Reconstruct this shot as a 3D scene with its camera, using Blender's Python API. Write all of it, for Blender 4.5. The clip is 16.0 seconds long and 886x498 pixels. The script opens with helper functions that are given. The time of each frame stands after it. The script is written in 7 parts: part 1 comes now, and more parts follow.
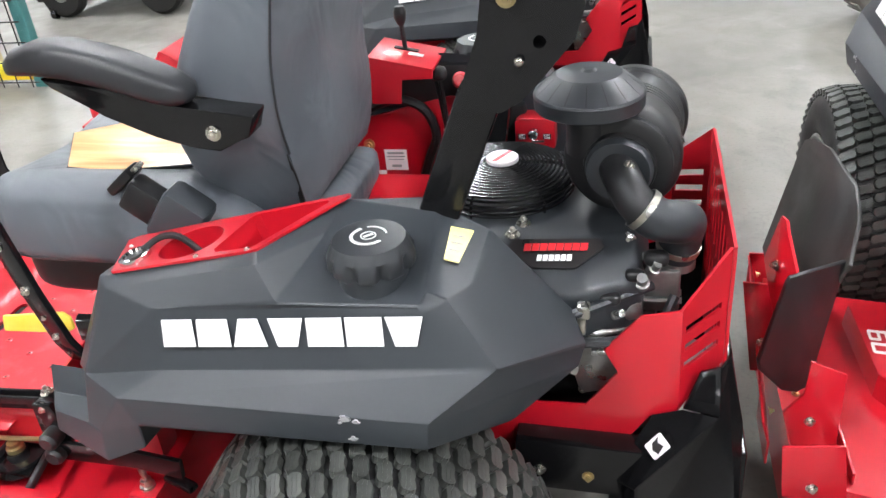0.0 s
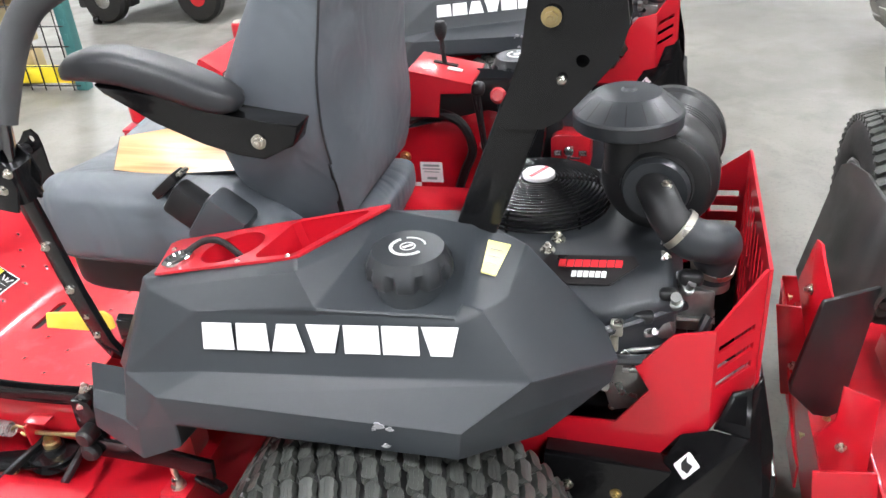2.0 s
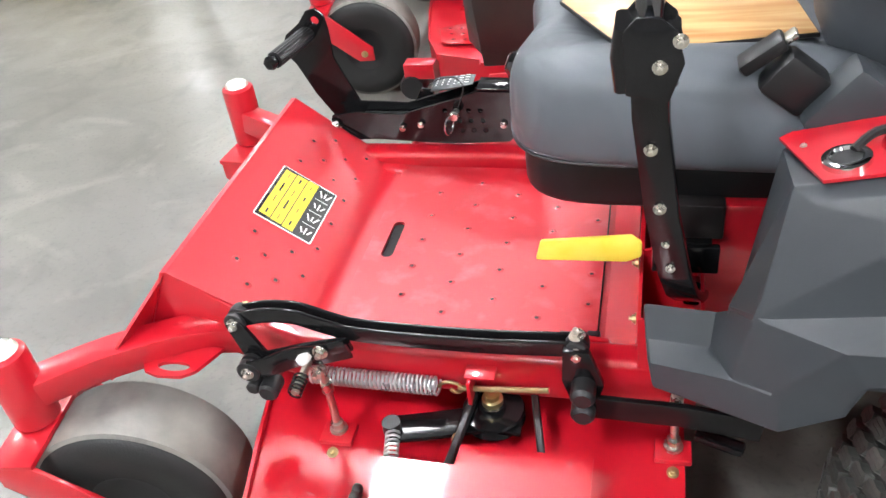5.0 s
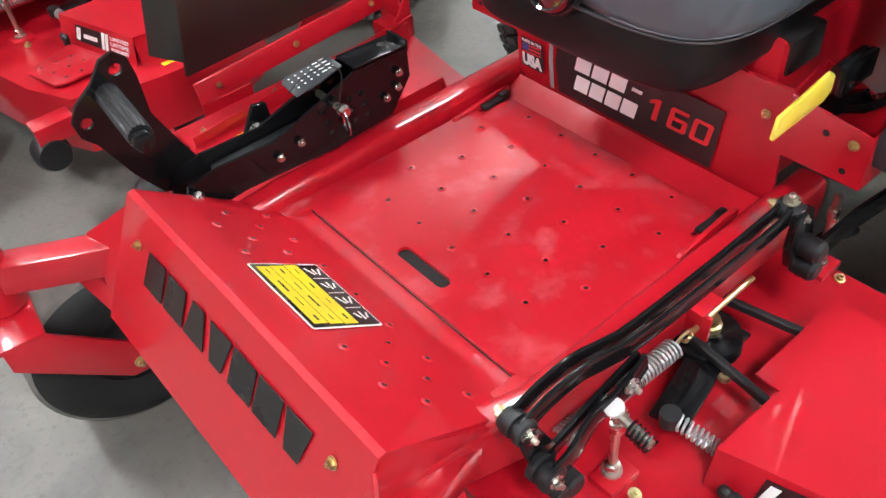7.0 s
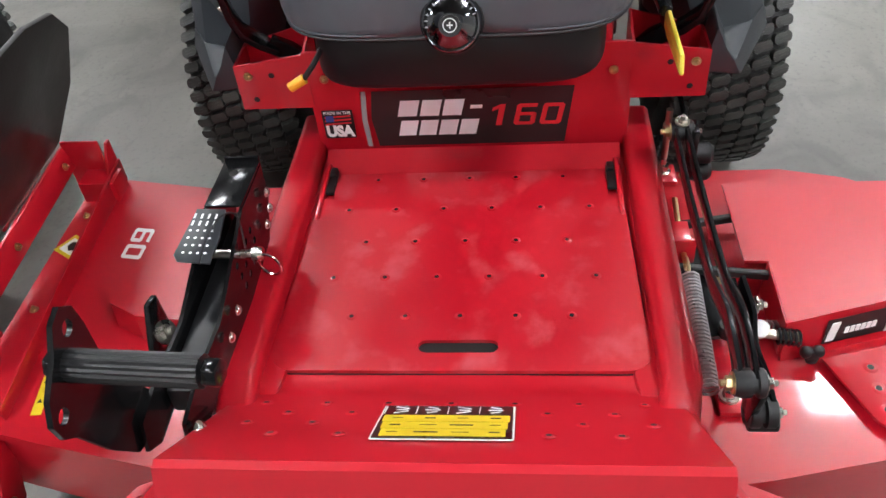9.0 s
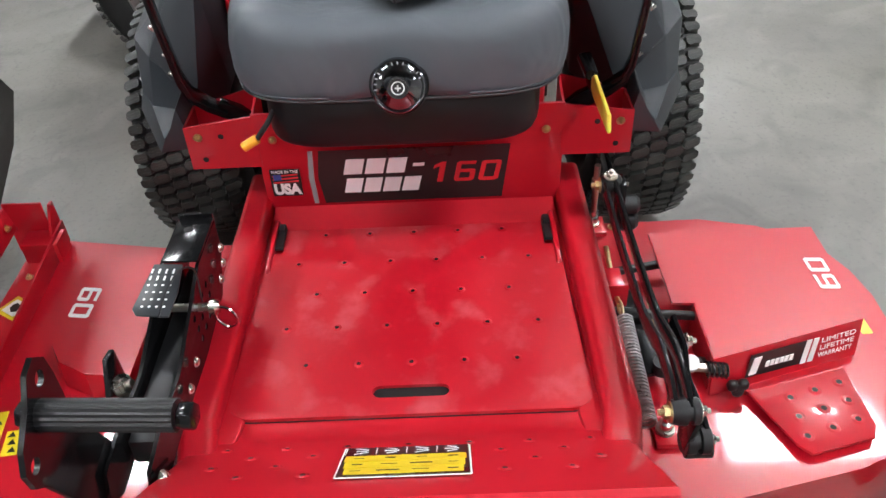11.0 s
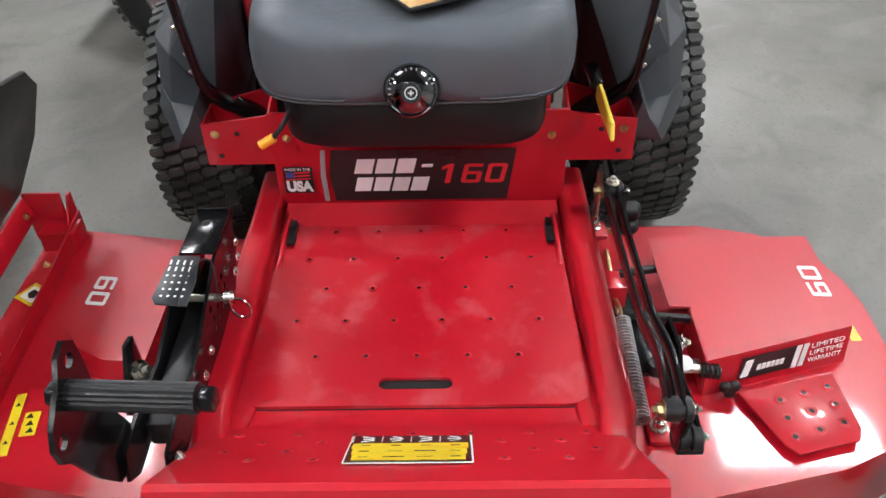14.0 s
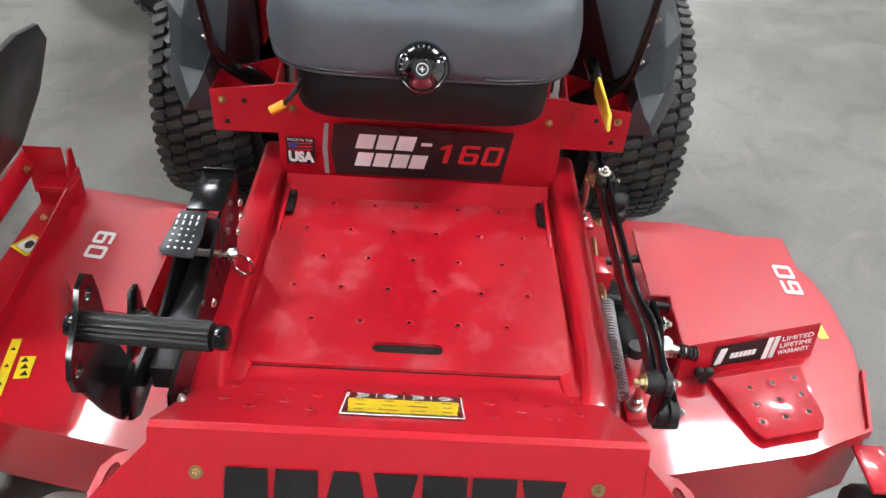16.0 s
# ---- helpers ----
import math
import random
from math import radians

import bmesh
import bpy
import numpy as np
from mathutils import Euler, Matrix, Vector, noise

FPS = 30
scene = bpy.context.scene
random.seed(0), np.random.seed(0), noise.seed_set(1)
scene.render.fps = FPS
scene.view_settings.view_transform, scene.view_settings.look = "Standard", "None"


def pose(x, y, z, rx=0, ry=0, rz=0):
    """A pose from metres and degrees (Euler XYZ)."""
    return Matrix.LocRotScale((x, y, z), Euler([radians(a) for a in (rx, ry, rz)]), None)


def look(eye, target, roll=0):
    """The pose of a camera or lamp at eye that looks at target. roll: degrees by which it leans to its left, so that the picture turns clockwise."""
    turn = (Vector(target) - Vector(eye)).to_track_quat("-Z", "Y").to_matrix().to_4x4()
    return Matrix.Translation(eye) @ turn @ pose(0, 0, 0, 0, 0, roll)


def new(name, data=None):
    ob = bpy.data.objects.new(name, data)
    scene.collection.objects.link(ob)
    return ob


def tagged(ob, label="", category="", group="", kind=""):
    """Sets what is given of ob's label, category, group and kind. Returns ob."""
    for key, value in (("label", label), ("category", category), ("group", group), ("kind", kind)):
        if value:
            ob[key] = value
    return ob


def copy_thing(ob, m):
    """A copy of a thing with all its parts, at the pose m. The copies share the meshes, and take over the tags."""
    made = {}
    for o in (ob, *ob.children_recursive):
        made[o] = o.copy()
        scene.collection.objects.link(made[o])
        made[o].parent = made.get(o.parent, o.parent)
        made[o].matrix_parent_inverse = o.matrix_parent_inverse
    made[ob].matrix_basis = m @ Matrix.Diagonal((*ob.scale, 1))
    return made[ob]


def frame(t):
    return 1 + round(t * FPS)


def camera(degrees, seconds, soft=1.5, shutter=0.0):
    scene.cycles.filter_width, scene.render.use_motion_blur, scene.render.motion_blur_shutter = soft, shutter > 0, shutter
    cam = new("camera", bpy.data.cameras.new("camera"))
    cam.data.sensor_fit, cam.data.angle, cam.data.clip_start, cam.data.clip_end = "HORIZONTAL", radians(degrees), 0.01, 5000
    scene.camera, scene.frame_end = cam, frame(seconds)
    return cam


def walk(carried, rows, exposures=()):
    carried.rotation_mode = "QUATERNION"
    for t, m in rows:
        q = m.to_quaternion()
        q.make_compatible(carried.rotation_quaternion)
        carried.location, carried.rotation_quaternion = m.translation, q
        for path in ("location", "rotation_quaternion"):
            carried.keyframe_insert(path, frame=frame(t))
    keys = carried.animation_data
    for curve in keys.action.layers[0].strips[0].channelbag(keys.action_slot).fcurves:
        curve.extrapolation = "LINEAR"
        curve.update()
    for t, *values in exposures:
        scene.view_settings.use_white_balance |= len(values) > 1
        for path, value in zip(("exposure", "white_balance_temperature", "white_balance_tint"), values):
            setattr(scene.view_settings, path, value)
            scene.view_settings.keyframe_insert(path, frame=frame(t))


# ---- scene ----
cam = camera(56.4, 16.0)
PATH = [
    (0, (1.268, -1.243, 1.318), (0.825, 0.427, 0.311), -6.0),
    (0.5, (1.268, -1.255, 1.314), (0.823, 0.417, 0.311), -5.1),
    (1, (1.282, -1.267, 1.32), (0.808, 0.401, 0.322), -5.3),
    (1.5, (1.267, -1.268, 1.323), (0.785, 0.407, 0.343), -4.8),
    (2, (1.256, -1.26, 1.327), (0.753, 0.412, 0.351), -5.1),
    (2.5, (1.247, -1.248, 1.324), (0.705, 0.413, 0.35), -5.8),
    (3, (1.173, -1.252, 1.328), (0.64, 0.406, 0.344), -5.6),
    (3.5, (1.03, -1.277, 1.331), (0.561, 0.384, 0.321), -5.1),
    (4, (0.878, -1.29, 1.32), (0.428, 0.311, 0.209), -6.5),
    (4.5, (0.654, -1.183, 1.273), (0.175, 0.361, 0.095), -8.2),
    (5, (0.391, -1.148, 1.234), (-0.083, 0.387, 0.042), -8.1),
    (5.2, (0.273, -1.15, 1.221), (-0.122, 0.401, 0.023), -8.6),
    (7.3, (-0.587, -0.529, 1.175), (0.446, 0.471, -0.215), -6.7),
    (7.5, (-0.604, -0.41, 1.157), (0.53, 0.472, -0.235), -7.8),
    (8, (-0.602, -0.244, 1.129), (0.656, 0.425, -0.274), -6.8),
    (8.5, (-0.705, -0.149, 1.152), (0.67, 0.3, -0.23), -6.7),
    (9, (-0.773, -0.094, 1.2), (0.69, 0.11, -0.148), -6.1),
    (9.5, (-0.739, -0.107, 1.211), (0.749, 0.021, -0.119), -4.9),
    (9.7, (-0.744, -0.097, 1.208), (0.758, -0.01, -0.11), -2.9),
    (11.8, (-0.862, -0.061, 1.245), (0.717, -0.052, 0.017), -3.5),
    (12, (-0.856, -0.062, 1.247), (0.719, -0.055, 0.014), -3.1),
    (12.5, (-0.842, -0.069, 1.25), (0.73, -0.081, 0.015), -2.9),
    (13, (-0.851, -0.071, 1.251), (0.731, -0.104, 0.027), -2.6),
    (13.5, (-0.853, -0.066, 1.241), (0.73, -0.098, 0.018), -1.7),
    (14, (-0.869, -0.054, 1.26), (0.694, -0.034, 0.012), -1.2),
    (14.5, (-0.878, -0.055, 1.264), (0.674, -0.021, 0.003), -0.4),
    (15, (-0.886, -0.049, 1.261), (0.672, -0.04, 0.007), 1.8),
    (15.5, (-0.925, -0.022, 1.256), (0.652, -0.04, 0.026), 3.3),
    (16, (-0.935, -0.011, 1.256), (0.63, -0.066, 0.012), 4.3),
]
EXPOSURES = [(0, 0.80), (3, 0.92), (4, 0.98), (5.2, 0.66), (7.3, 0.30), (8.5, 0.30), (9.0, 0.02), (9.5, -0.10), (12, 0.20), (12.5, 0.22), (13.5, 0.02), (14.5, -0.06), (15.5, -0.08), (16, 0.12)]
walk(cam, [(t, look(eye, target, roll)) for t, eye, target, roll in PATH], EXPOSURES)

# ---- world, light and exposure ----
world = bpy.data.worlds.new("world")
scene.world = world
world.use_nodes = True
world.node_tree.nodes["Background"].inputs[0].default_value = (0.8, 0.85, 0.9, 1)
world.node_tree.nodes["Background"].inputs[1].default_value = 0.02
LAMP_POWER = 105.0

# ---- materials ----


def mat_base(name, color, rough, metal=0.0, coat=0.0, spec=0.5):
    m = bpy.data.materials.new(name)
    m.use_nodes = True
    b = m.node_tree.nodes["Principled BSDF"]
    b.inputs["Base Color"].default_value = (*color, 1)
    b.inputs["Roughness"].default_value = rough
    b.inputs["Metallic"].default_value = metal
    b.inputs["Coat Weight"].default_value = coat
    b.inputs["Coat Roughness"].default_value = 0.06
    b.inputs["Specular IOR Level"].default_value = spec
    return m, m.node_tree, b


def varied(name, color, color2, rough, rough2, scale=6.0, grain=90.0, bump=0.05, metal=0.0, coat=0.0, island=0.0, spec=0.5, detail=6.0, lo=0.35, hi=0.68):
    """A surface that drifts between two tones and two roughnesses, with fine relief."""
    m, nt, b = mat_base(name, color, rough, metal, coat, spec)
    n, l = nt.nodes, nt.links
    tc = n.new("ShaderNodeTexCoord")
    big = n.new("ShaderNodeTexNoise")
    big.inputs["Scale"].default_value, big.inputs["Detail"].default_value = scale, detail
    fine = n.new("ShaderNodeTexNoise")
    fine.inputs["Scale"].default_value, fine.inputs["Detail"].default_value = grain, 4
    l.new(tc.outputs["Object"], big.inputs["Vector"])
    l.new(tc.outputs["Object"], fine.inputs["Vector"])
    ramp = n.new("ShaderNodeMapRange")
    ramp.inputs["From Min"].default_value, ramp.inputs["From Max"].default_value = lo, hi
    l.new(big.outputs["Fac"], ramp.inputs["Value"])
    mix = n.new("ShaderNodeMix")
    mix.data_type = "RGBA"
    mix.inputs["A"].default_value, mix.inputs["B"].default_value = (*color, 1), (*color2, 1)
    l.new(ramp.outputs["Result"], mix.inputs["Factor"])
    out = mix.outputs["Result"]
    if island:
        oi, hsv, mr = n.new("ShaderNodeObjectInfo"), n.new("ShaderNodeHueSaturation"), n.new("ShaderNodeMapRange")
        mr.inputs["To Min"].default_value, mr.inputs["To Max"].default_value = 1 - island, 1 + island
        l.new(oi.outputs["Random"], mr.inputs["Value"])
        l.new(mr.outputs["Result"], hsv.inputs["Value"])
        l.new(out, hsv.inputs["Color"])
        out = hsv.outputs["Color"]
    l.new(out, b.inputs["Base Color"])
    rr = n.new("ShaderNodeMapRange")
    rr.inputs["From Min"].default_value, rr.inputs["From Max"].default_value = 0.3, 0.7
    rr.inputs["To Min"].default_value, rr.inputs["To Max"].default_value = rough, rough2
    l.new(big.outputs["Fac"], rr.inputs["Value"])
    l.new(rr.outputs["Result"], b.inputs["Roughness"])
    if bump:
        bp = n.new("ShaderNodeBump")
        bp.inputs["Strength"].default_value, bp.inputs["Distance"].default_value = bump, 0.002
        l.new(fine.outputs["Fac"], bp.inputs["Height"])
        l.new(bp.outputs["Normal"], b.inputs["Normal"])
    return m


RED = varied("red_powder_coat", (0.46, 0.0055, 0.016), (0.475, 0.007, 0.018), 0.34, 0.38, 2.5, 700, 0.02, coat=0.6, detail=2)
RED_PAN = varied("red_scuffed_coat", (0.455, 0.006, 0.017), (0.56, 0.085, 0.100), 0.34, 0.42, 17.0, 500, 0.02, coat=0.5, detail=7, lo=0.53, hi=0.80)
RED_PAN.node_tree.nodes["Principled BSDF"].inputs["Coat Roughness"].default_value = 0.085
BLACK = varied("black_gloss_paint", (0.005, 0.005, 0.0056), (0.008, 0.008, 0.0086), 0.14, 0.20, 8.0, 220, 0.03, coat=0.1, spec=0.26)
BLACK_MATT = varied("black_matt_plastic", (0.009, 0.009, 0.010), (0.016, 0.016, 0.017), 0.36, 0.5, 9.0, 400, 0.08, spec=0.4)
TANK = varied("grey_moulded_plastic", (0.022, 0.0265, 0.032), (0.029, 0.0345, 0.040), 0.40, 0.50, 5.0, 900, 0.12)
ENGINE = varied("charcoal_engine_plastic", (0.020, 0.023, 0.027), (0.030, 0.033, 0.037), 0.34, 0.46, 8.0, 500, 0.08)
VINYL = varied("grey_vinyl", (0.078, 0.089, 0.103), (0.098, 0.109, 0.124), 0.44, 0.54, 7.0, 600, 0.12)
BOOT = varied("black_rubber_boot", (0.006, 0.006, 0.007), (0.010, 0.010, 0.011), 0.42, 0.55, 7.0, 400, 0.08, spec=0.35)
VINYL_DARK = varied("dark_vinyl", (0.018, 0.019, 0.022), (0.026, 0.027, 0.030), 0.40, 0.5, 7.0, 500, 0.1)
def wrinkled(m, scale, depth):
    """Soft creases added under the fine relief of a material."""
    n, l = m.node_tree.nodes, m.node_tree.links
    tc, no, bp = n.new("ShaderNodeTexCoord"), n.new("ShaderNodeTexNoise"), n.new("ShaderNodeBump")
    no.inputs["Scale"].default_value, no.inputs["Detail"].default_value, no.inputs["Distortion"].default_value = scale, 2, 1.6
    bp.inputs["Strength"].default_value, bp.inputs["Distance"].default_value = 0.5, depth
    l.new(tc.outputs["Object"], no.inputs["Vector"])
    l.new(no.outputs["Fac"], bp.inputs["Height"])
    fine = next(x for x in n if x.type == "BUMP" and x != bp)
    l.new(bp.outputs["Normal"], fine.inputs["Normal"])


wrinkled(VINYL, 6.0, 0.020)
FOAM = varied("foam_grip", (0.045, 0.047, 0.050), (0.06, 0.062, 0.065), 0.6, 0.75, 20, 600, 0.2)
TYRE = varied("tyre_rubber", (0.006, 0.006, 0.006), (0.012, 0.012, 0.012), 0.5, 0.75, 9.0, 200, 0.25, island=0.25)
TYRE_DUSTY = varied("dusty_tread_rubber", (0.032, 0.034, 0.032), (0.088, 0.092, 0.084), 0.34, 0.50, 14.0, 160, 0.3, island=0.3)
CASTER = varied("smooth_caster_rubber", (0.10, 0.098, 0.092), (0.24, 0.23, 0.205), 0.45, 0.7, 8.0, 120, 0.12)
ZINC = varied("zinc_plate", (0.62, 0.60, 0.56), (0.50, 0.46, 0.38), 0.22, 0.38, 30, 300, 0.05, metal=1.0)
SPRING = varied("bright_spring_steel", (0.50, 0.50, 0.50), (0.40, 0.40, 0.40), 0.25, 0.35, 30, 300, 0.02, metal=0.6)
GOLD = varied("yellow_zinc", (0.60, 0.48, 0.25), (0.45, 0.36, 0.20), 0.25, 0.4, 30, 300, 0.05, metal=1.0)
DARK_CHROME = varied("smoked_chrome", (0.16, 0.16, 0.17), (0.24, 0.24, 0.25), 0.08, 0.18, 20, 200, 0.02, metal=1.0)
CHROME = varied("bright_chrome", (0.75, 0.75, 0.76), (0.6, 0.6, 0.6), 0.07, 0.16, 20, 200, 0.02, metal=1.0)
ALUMINIUM = varied("cast_aluminium", (0.44, 0.44, 0.43), (0.26, 0.26, 0.255), 0.24, 0.42, 25, 200, 0.3, metal=0.9)
WHITE = varied("white_decal", (0.80, 0.80, 0.79), (0.74, 0.74, 0.73), 0.35, 0.45, 9, 200, 0.02)
YELLOW = varied("yellow_decal", (0.75, 0.58, 0.02), (0.70, 0.52, 0.03), 0.32, 0.42, 14, 200, 0.03)
YELLOW_PALE = varied("faded_yellow_paper", (0.80, 0.70, 0.22), (0.78, 0.72, 0.38), 0.4, 0.5, 16, 200, 0.04)
YELLOW_TAG = varied("yellow_tag_plastic", (0.78, 0.56, 0.02), (0.82, 0.66, 0.10), 0.3, 0.5, 18, 120, 0.08)
ORANGE = varied("orange_plastic", (0.80, 0.33, 0.02), (0.85, 0.40, 0.03), 0.35, 0.45, 12, 200, 0.03)
DECAL_BLACK = varied("black_decal", (0.012, 0.010, 0.011), (0.016, 0.014, 0.014), 0.25, 0.35, 9, 200, 0.02)
DECAL_RED = varied("red_decal", (0.55, 0.02, 0.03), (0.60, 0.02, 0.03), 0.3, 0.4, 9, 200, 0.02)
DECAL_BLUE = varied("blue_decal", (0.03, 0.06, 0.25), (0.04, 0.07, 0.28), 0.3, 0.4, 9, 200, 0.02)
DECAL_GREY = varied("grey_decal", (0.30, 0.30, 0.31), (0.26, 0.26, 0.27), 0.3, 0.4, 9, 200, 0.02)
PINK = varied("faded_label", (0.72, 0.66, 0.68), (0.78, 0.72, 0.74), 0.4, 0.5, 12, 200, 0.02)
# near-black colour that stands in for the shade inside holes and slots
HOLE_SHADE = varied("hole_shade", (0.006, 0.004, 0.004), (0.008, 0.006, 0.006), 0.7, 0.8, 9, 200, 0.0)
WALLPAINT = varied("warehouse_wall_paint", (0.24, 0.24, 0.235), (0.20, 0.20, 0.196), 0.6, 0.7, 1.2, 60, 0.1)
CEIL = varied("ceiling_deck_paint", (0.13, 0.13, 0.13), (0.10, 0.10, 0.10), 0.6, 0.7, 0.8, 40, 0.1)
RUBBER_FLAP = varied("black_rubber_flap", (0.014, 0.014, 0.014), (0.035, 0.033, 0.03), 0.30, 0.55, 7, 120, 0.12)
GREEN_STEEL = varied("teal_rack_paint", (0.03, 0.13, 0.13), (0.05, 0.17, 0.16), 0.4, 0.55, 9, 200, 0.05)
PALLET_WOOD = varied("pale_pallet_wood", (0.42, 0.33, 0.19), (0.32, 0.25, 0.14), 0.6, 0.75, 9, 60, 0.2)


def concrete():
    """Sealed slab: broad cloudy tones, darker drips and scuffs, fine speckle, hairline cracks."""
    m, nt, b = mat_base("sealed_concrete", (0.2, 0.19, 0.18), 0.4)
    n, l = nt.nodes, nt.links
    tc = n.new("ShaderNodeTexCoord")

    def noise(scale, lo, hi, detail=8, distort=0.0):
        t, r = n.new("ShaderNodeTexNoise"), n.new("ShaderNodeMapRange")
        t.inputs["Scale"].default_value, t.inputs["Detail"].default_value, t.inputs["Distortion"].default_value = scale, detail, distort
        r.inputs["From Min"].default_value, r.inputs["From Max"].default_value = lo, hi
        l.new(tc.outputs["Object"], t.inputs["Vector"])
        l.new(t.outputs["Fac"], r.inputs["Value"])
        return r.outputs["Result"]

    def mix(fac, a, c, strength=1.0):
        x = n.new("ShaderNodeMix")
        x.data_type = "RGBA"
        s = n.new("ShaderNodeMath")
        s.operation = "MULTIPLY"
        s.inputs[1].default_value = strength
        l.new(fac, s.inputs[0])
        l.new(s.outputs[0], x.inputs["Factor"])
        if isinstance(a, tuple):
            x.inputs["A"].default_value = (*a, 1)
        else:
            l.new(a, x.inputs["A"])
        x.inputs["B"].default_value = (*c, 1)
        return x.outputs["Result"]
    col = mix(noise(0.8, 0.35, 0.65, 5, 0.6), (0.186, 0.177, 0.157), (0.130, 0.124, 0.111))
    col = mix(noise(5.0, 0.50, 0.72, 10, 1.0), col, (0.090, 0.086, 0.078), 0.6)
    col = mix(noise(2.2, 0.56, 0.66, 12, 2.0), col, (0.225, 0.214, 0.190), 0.40)
    col = mix(noise(75.0, 0.55, 0.75, 3), col, (0.085, 0.082, 0.076), 0.5)
    vo, vr = n.new("ShaderNodeTexVoronoi"), n.new("ShaderNodeMapRange")
    vo.feature = "DISTANCE_TO_EDGE"
    vo.inputs["Scale"].default_value = 0.45
    wob, add = n.new("ShaderNodeTexNoise"), n.new("ShaderNodeVectorMath")
    wob.inputs["Scale"].default_value, wob.inputs["Detail"].default_value = 3.0, 6
    l.new(tc.outputs["Object"], wob.inputs["Vector"])
    l.new(tc.outputs["Object"], add.inputs[0])
    l.new(wob.outputs["Color"], add.inputs[1])
    l.new(add.outputs["Vector"], vo.inputs["Vector"])
    vr.inputs["From Min"].default_value, vr.inputs["From Max"].default_value = 0.004, 0.0
    l.new(vo.outputs["Distance"], vr.inputs["Value"])
    col = mix(vr.outputs["Result"], col, (0.08, 0.077, 0.072), 0.25)
    l.new(col, b.inputs["Base Color"])
    ro, rn = n.new("ShaderNodeMapRange"), noise(3.0, 0.3, 0.7, 8)
    ro.inputs["To Min"].default_value, ro.inputs["To Max"].default_value = 0.30, 0.55
    l.new(rn, ro.inputs["Value"])
    l.new(ro.outputs["Result"], b.inputs["Roughness"])
    return m


CONCRETE = concrete()


def wood_sheet():
    """Pale plywood-coloured panel with a warm stretched grain."""
    m, nt, b = mat_base("plywood_panel", (0.55, 0.33, 0.12), 0.32)
    n, l = nt.nodes, nt.links
    tc, mp, no = n.new("ShaderNodeTexCoord"), n.new("ShaderNodeMapping"), n.new("ShaderNodeTexNoise")
    mp.inputs["Scale"].default_value = (1.2, 9, 1.2)
    no.inputs["Scale"].default_value, no.inputs["Detail"].default_value, no.inputs["Distortion"].default_value = 3.0, 8, 1.2
    cr = n.new("ShaderNodeValToRGB")
    cr.color_ramp.elements[0].position, cr.color_ramp.elements[0].color = 0.3, (0.46, 0.20, 0.06, 1)
    cr.color_ramp.elements[1].position, cr.color_ramp.elements[1].color = 0.65, (0.62, 0.42, 0.20, 1)
    l.new(tc.outputs["Object"], mp.inputs["Vector"])
    l.new(mp.outputs["Vector"], no.inputs["Vector"])
    l.new(no.outputs["Fac"], cr.inputs["Fac"])
    l.new(cr.outputs["Color"], b.inputs["Base Color"])
    return m


WOOD = wood_sheet()
GLOW = bpy.data.materials.new("lamp_diffuser")
GLOW.use_nodes = True
GLOW.node_tree.nodes.clear()
_e, _o = GLOW.node_tree.nodes.new("ShaderNodeEmission"), GLOW.node_tree.nodes.new("ShaderNodeOutputMaterial")
_e.inputs["Color"].default_value, _e.inputs["Strength"].default_value = (0.98, 1.0, 1.03, 1), LAMP_POWER
GLOW.node_tree.links.new(_e.outputs[0], _o.inputs[0])

# ---- mesh tools ----


def V(*a):
    return Vector(a)


def part(name, bm, material, parent=None, label="", sharp=32):
    """One mesh object from a bmesh, under a thing or a part."""
    bmesh.ops.recalc_face_normals(bm, faces=bm.faces)
    me = bpy.data.meshes.new(name)
    bm.to_mesh(me)
    bm.free()
    me.materials.append(material)
    me.shade_smooth()
    me.set_sharp_from_angle(angle=radians(sharp))
    ob = new(name, me)
    if parent:
        ob.parent = parent
    if label:
        tagged(ob, label)
    return ob


def shared(name, me, parent, m, label=""):
    """Another object on a mesh that is there already."""
    ob = new(name, me)
    ob.parent = parent
    ob.matrix_basis = m
    if label:
        tagged(ob, label)
    return ob


def thing(name, label, category, group="", kind=""):
    return tagged(new(name), label, category, group, kind)


def box(bm, c, s, bev=0.0, m=None, seg=2):
    mat = Matrix.Translation(c) @ (m.to_4x4() if m else Matrix()) @ Matrix.Diagonal((*s, 1))
    g = bmesh.ops.create_cube(bm, size=1, matrix=mat)
    if bev:
        es = list({e for v in g["verts"] for e in v.link_edges})
        bmesh.ops.bevel(bm, geom=es, offset=bev, segments=seg, affect="EDGES", profile=0.5)
    return bm


def prism(bm, pts, off, bev=0.0):
    """A polygon given in space, pushed along off."""
    off = Vector(off)
    a = [bm.verts.new(Vector(p)) for p in pts]
    b = [bm.verts.new(Vector(p) + off) for p in pts]
    fs = [bm.faces.new(a), bm.faces.new(b[::-1])]
    for i in range(len(a)):
        j = (i + 1) % len(a)
        fs.append(bm.faces.new((a[i], b[i], b[j], a[j])))
    if bev:
        es = list({e for f in fs for e in f.edges})
        bmesh.ops.bevel(bm, geom=es, offset=bev, segments=2, affect="EDGES", profile=0.5)
    return bm


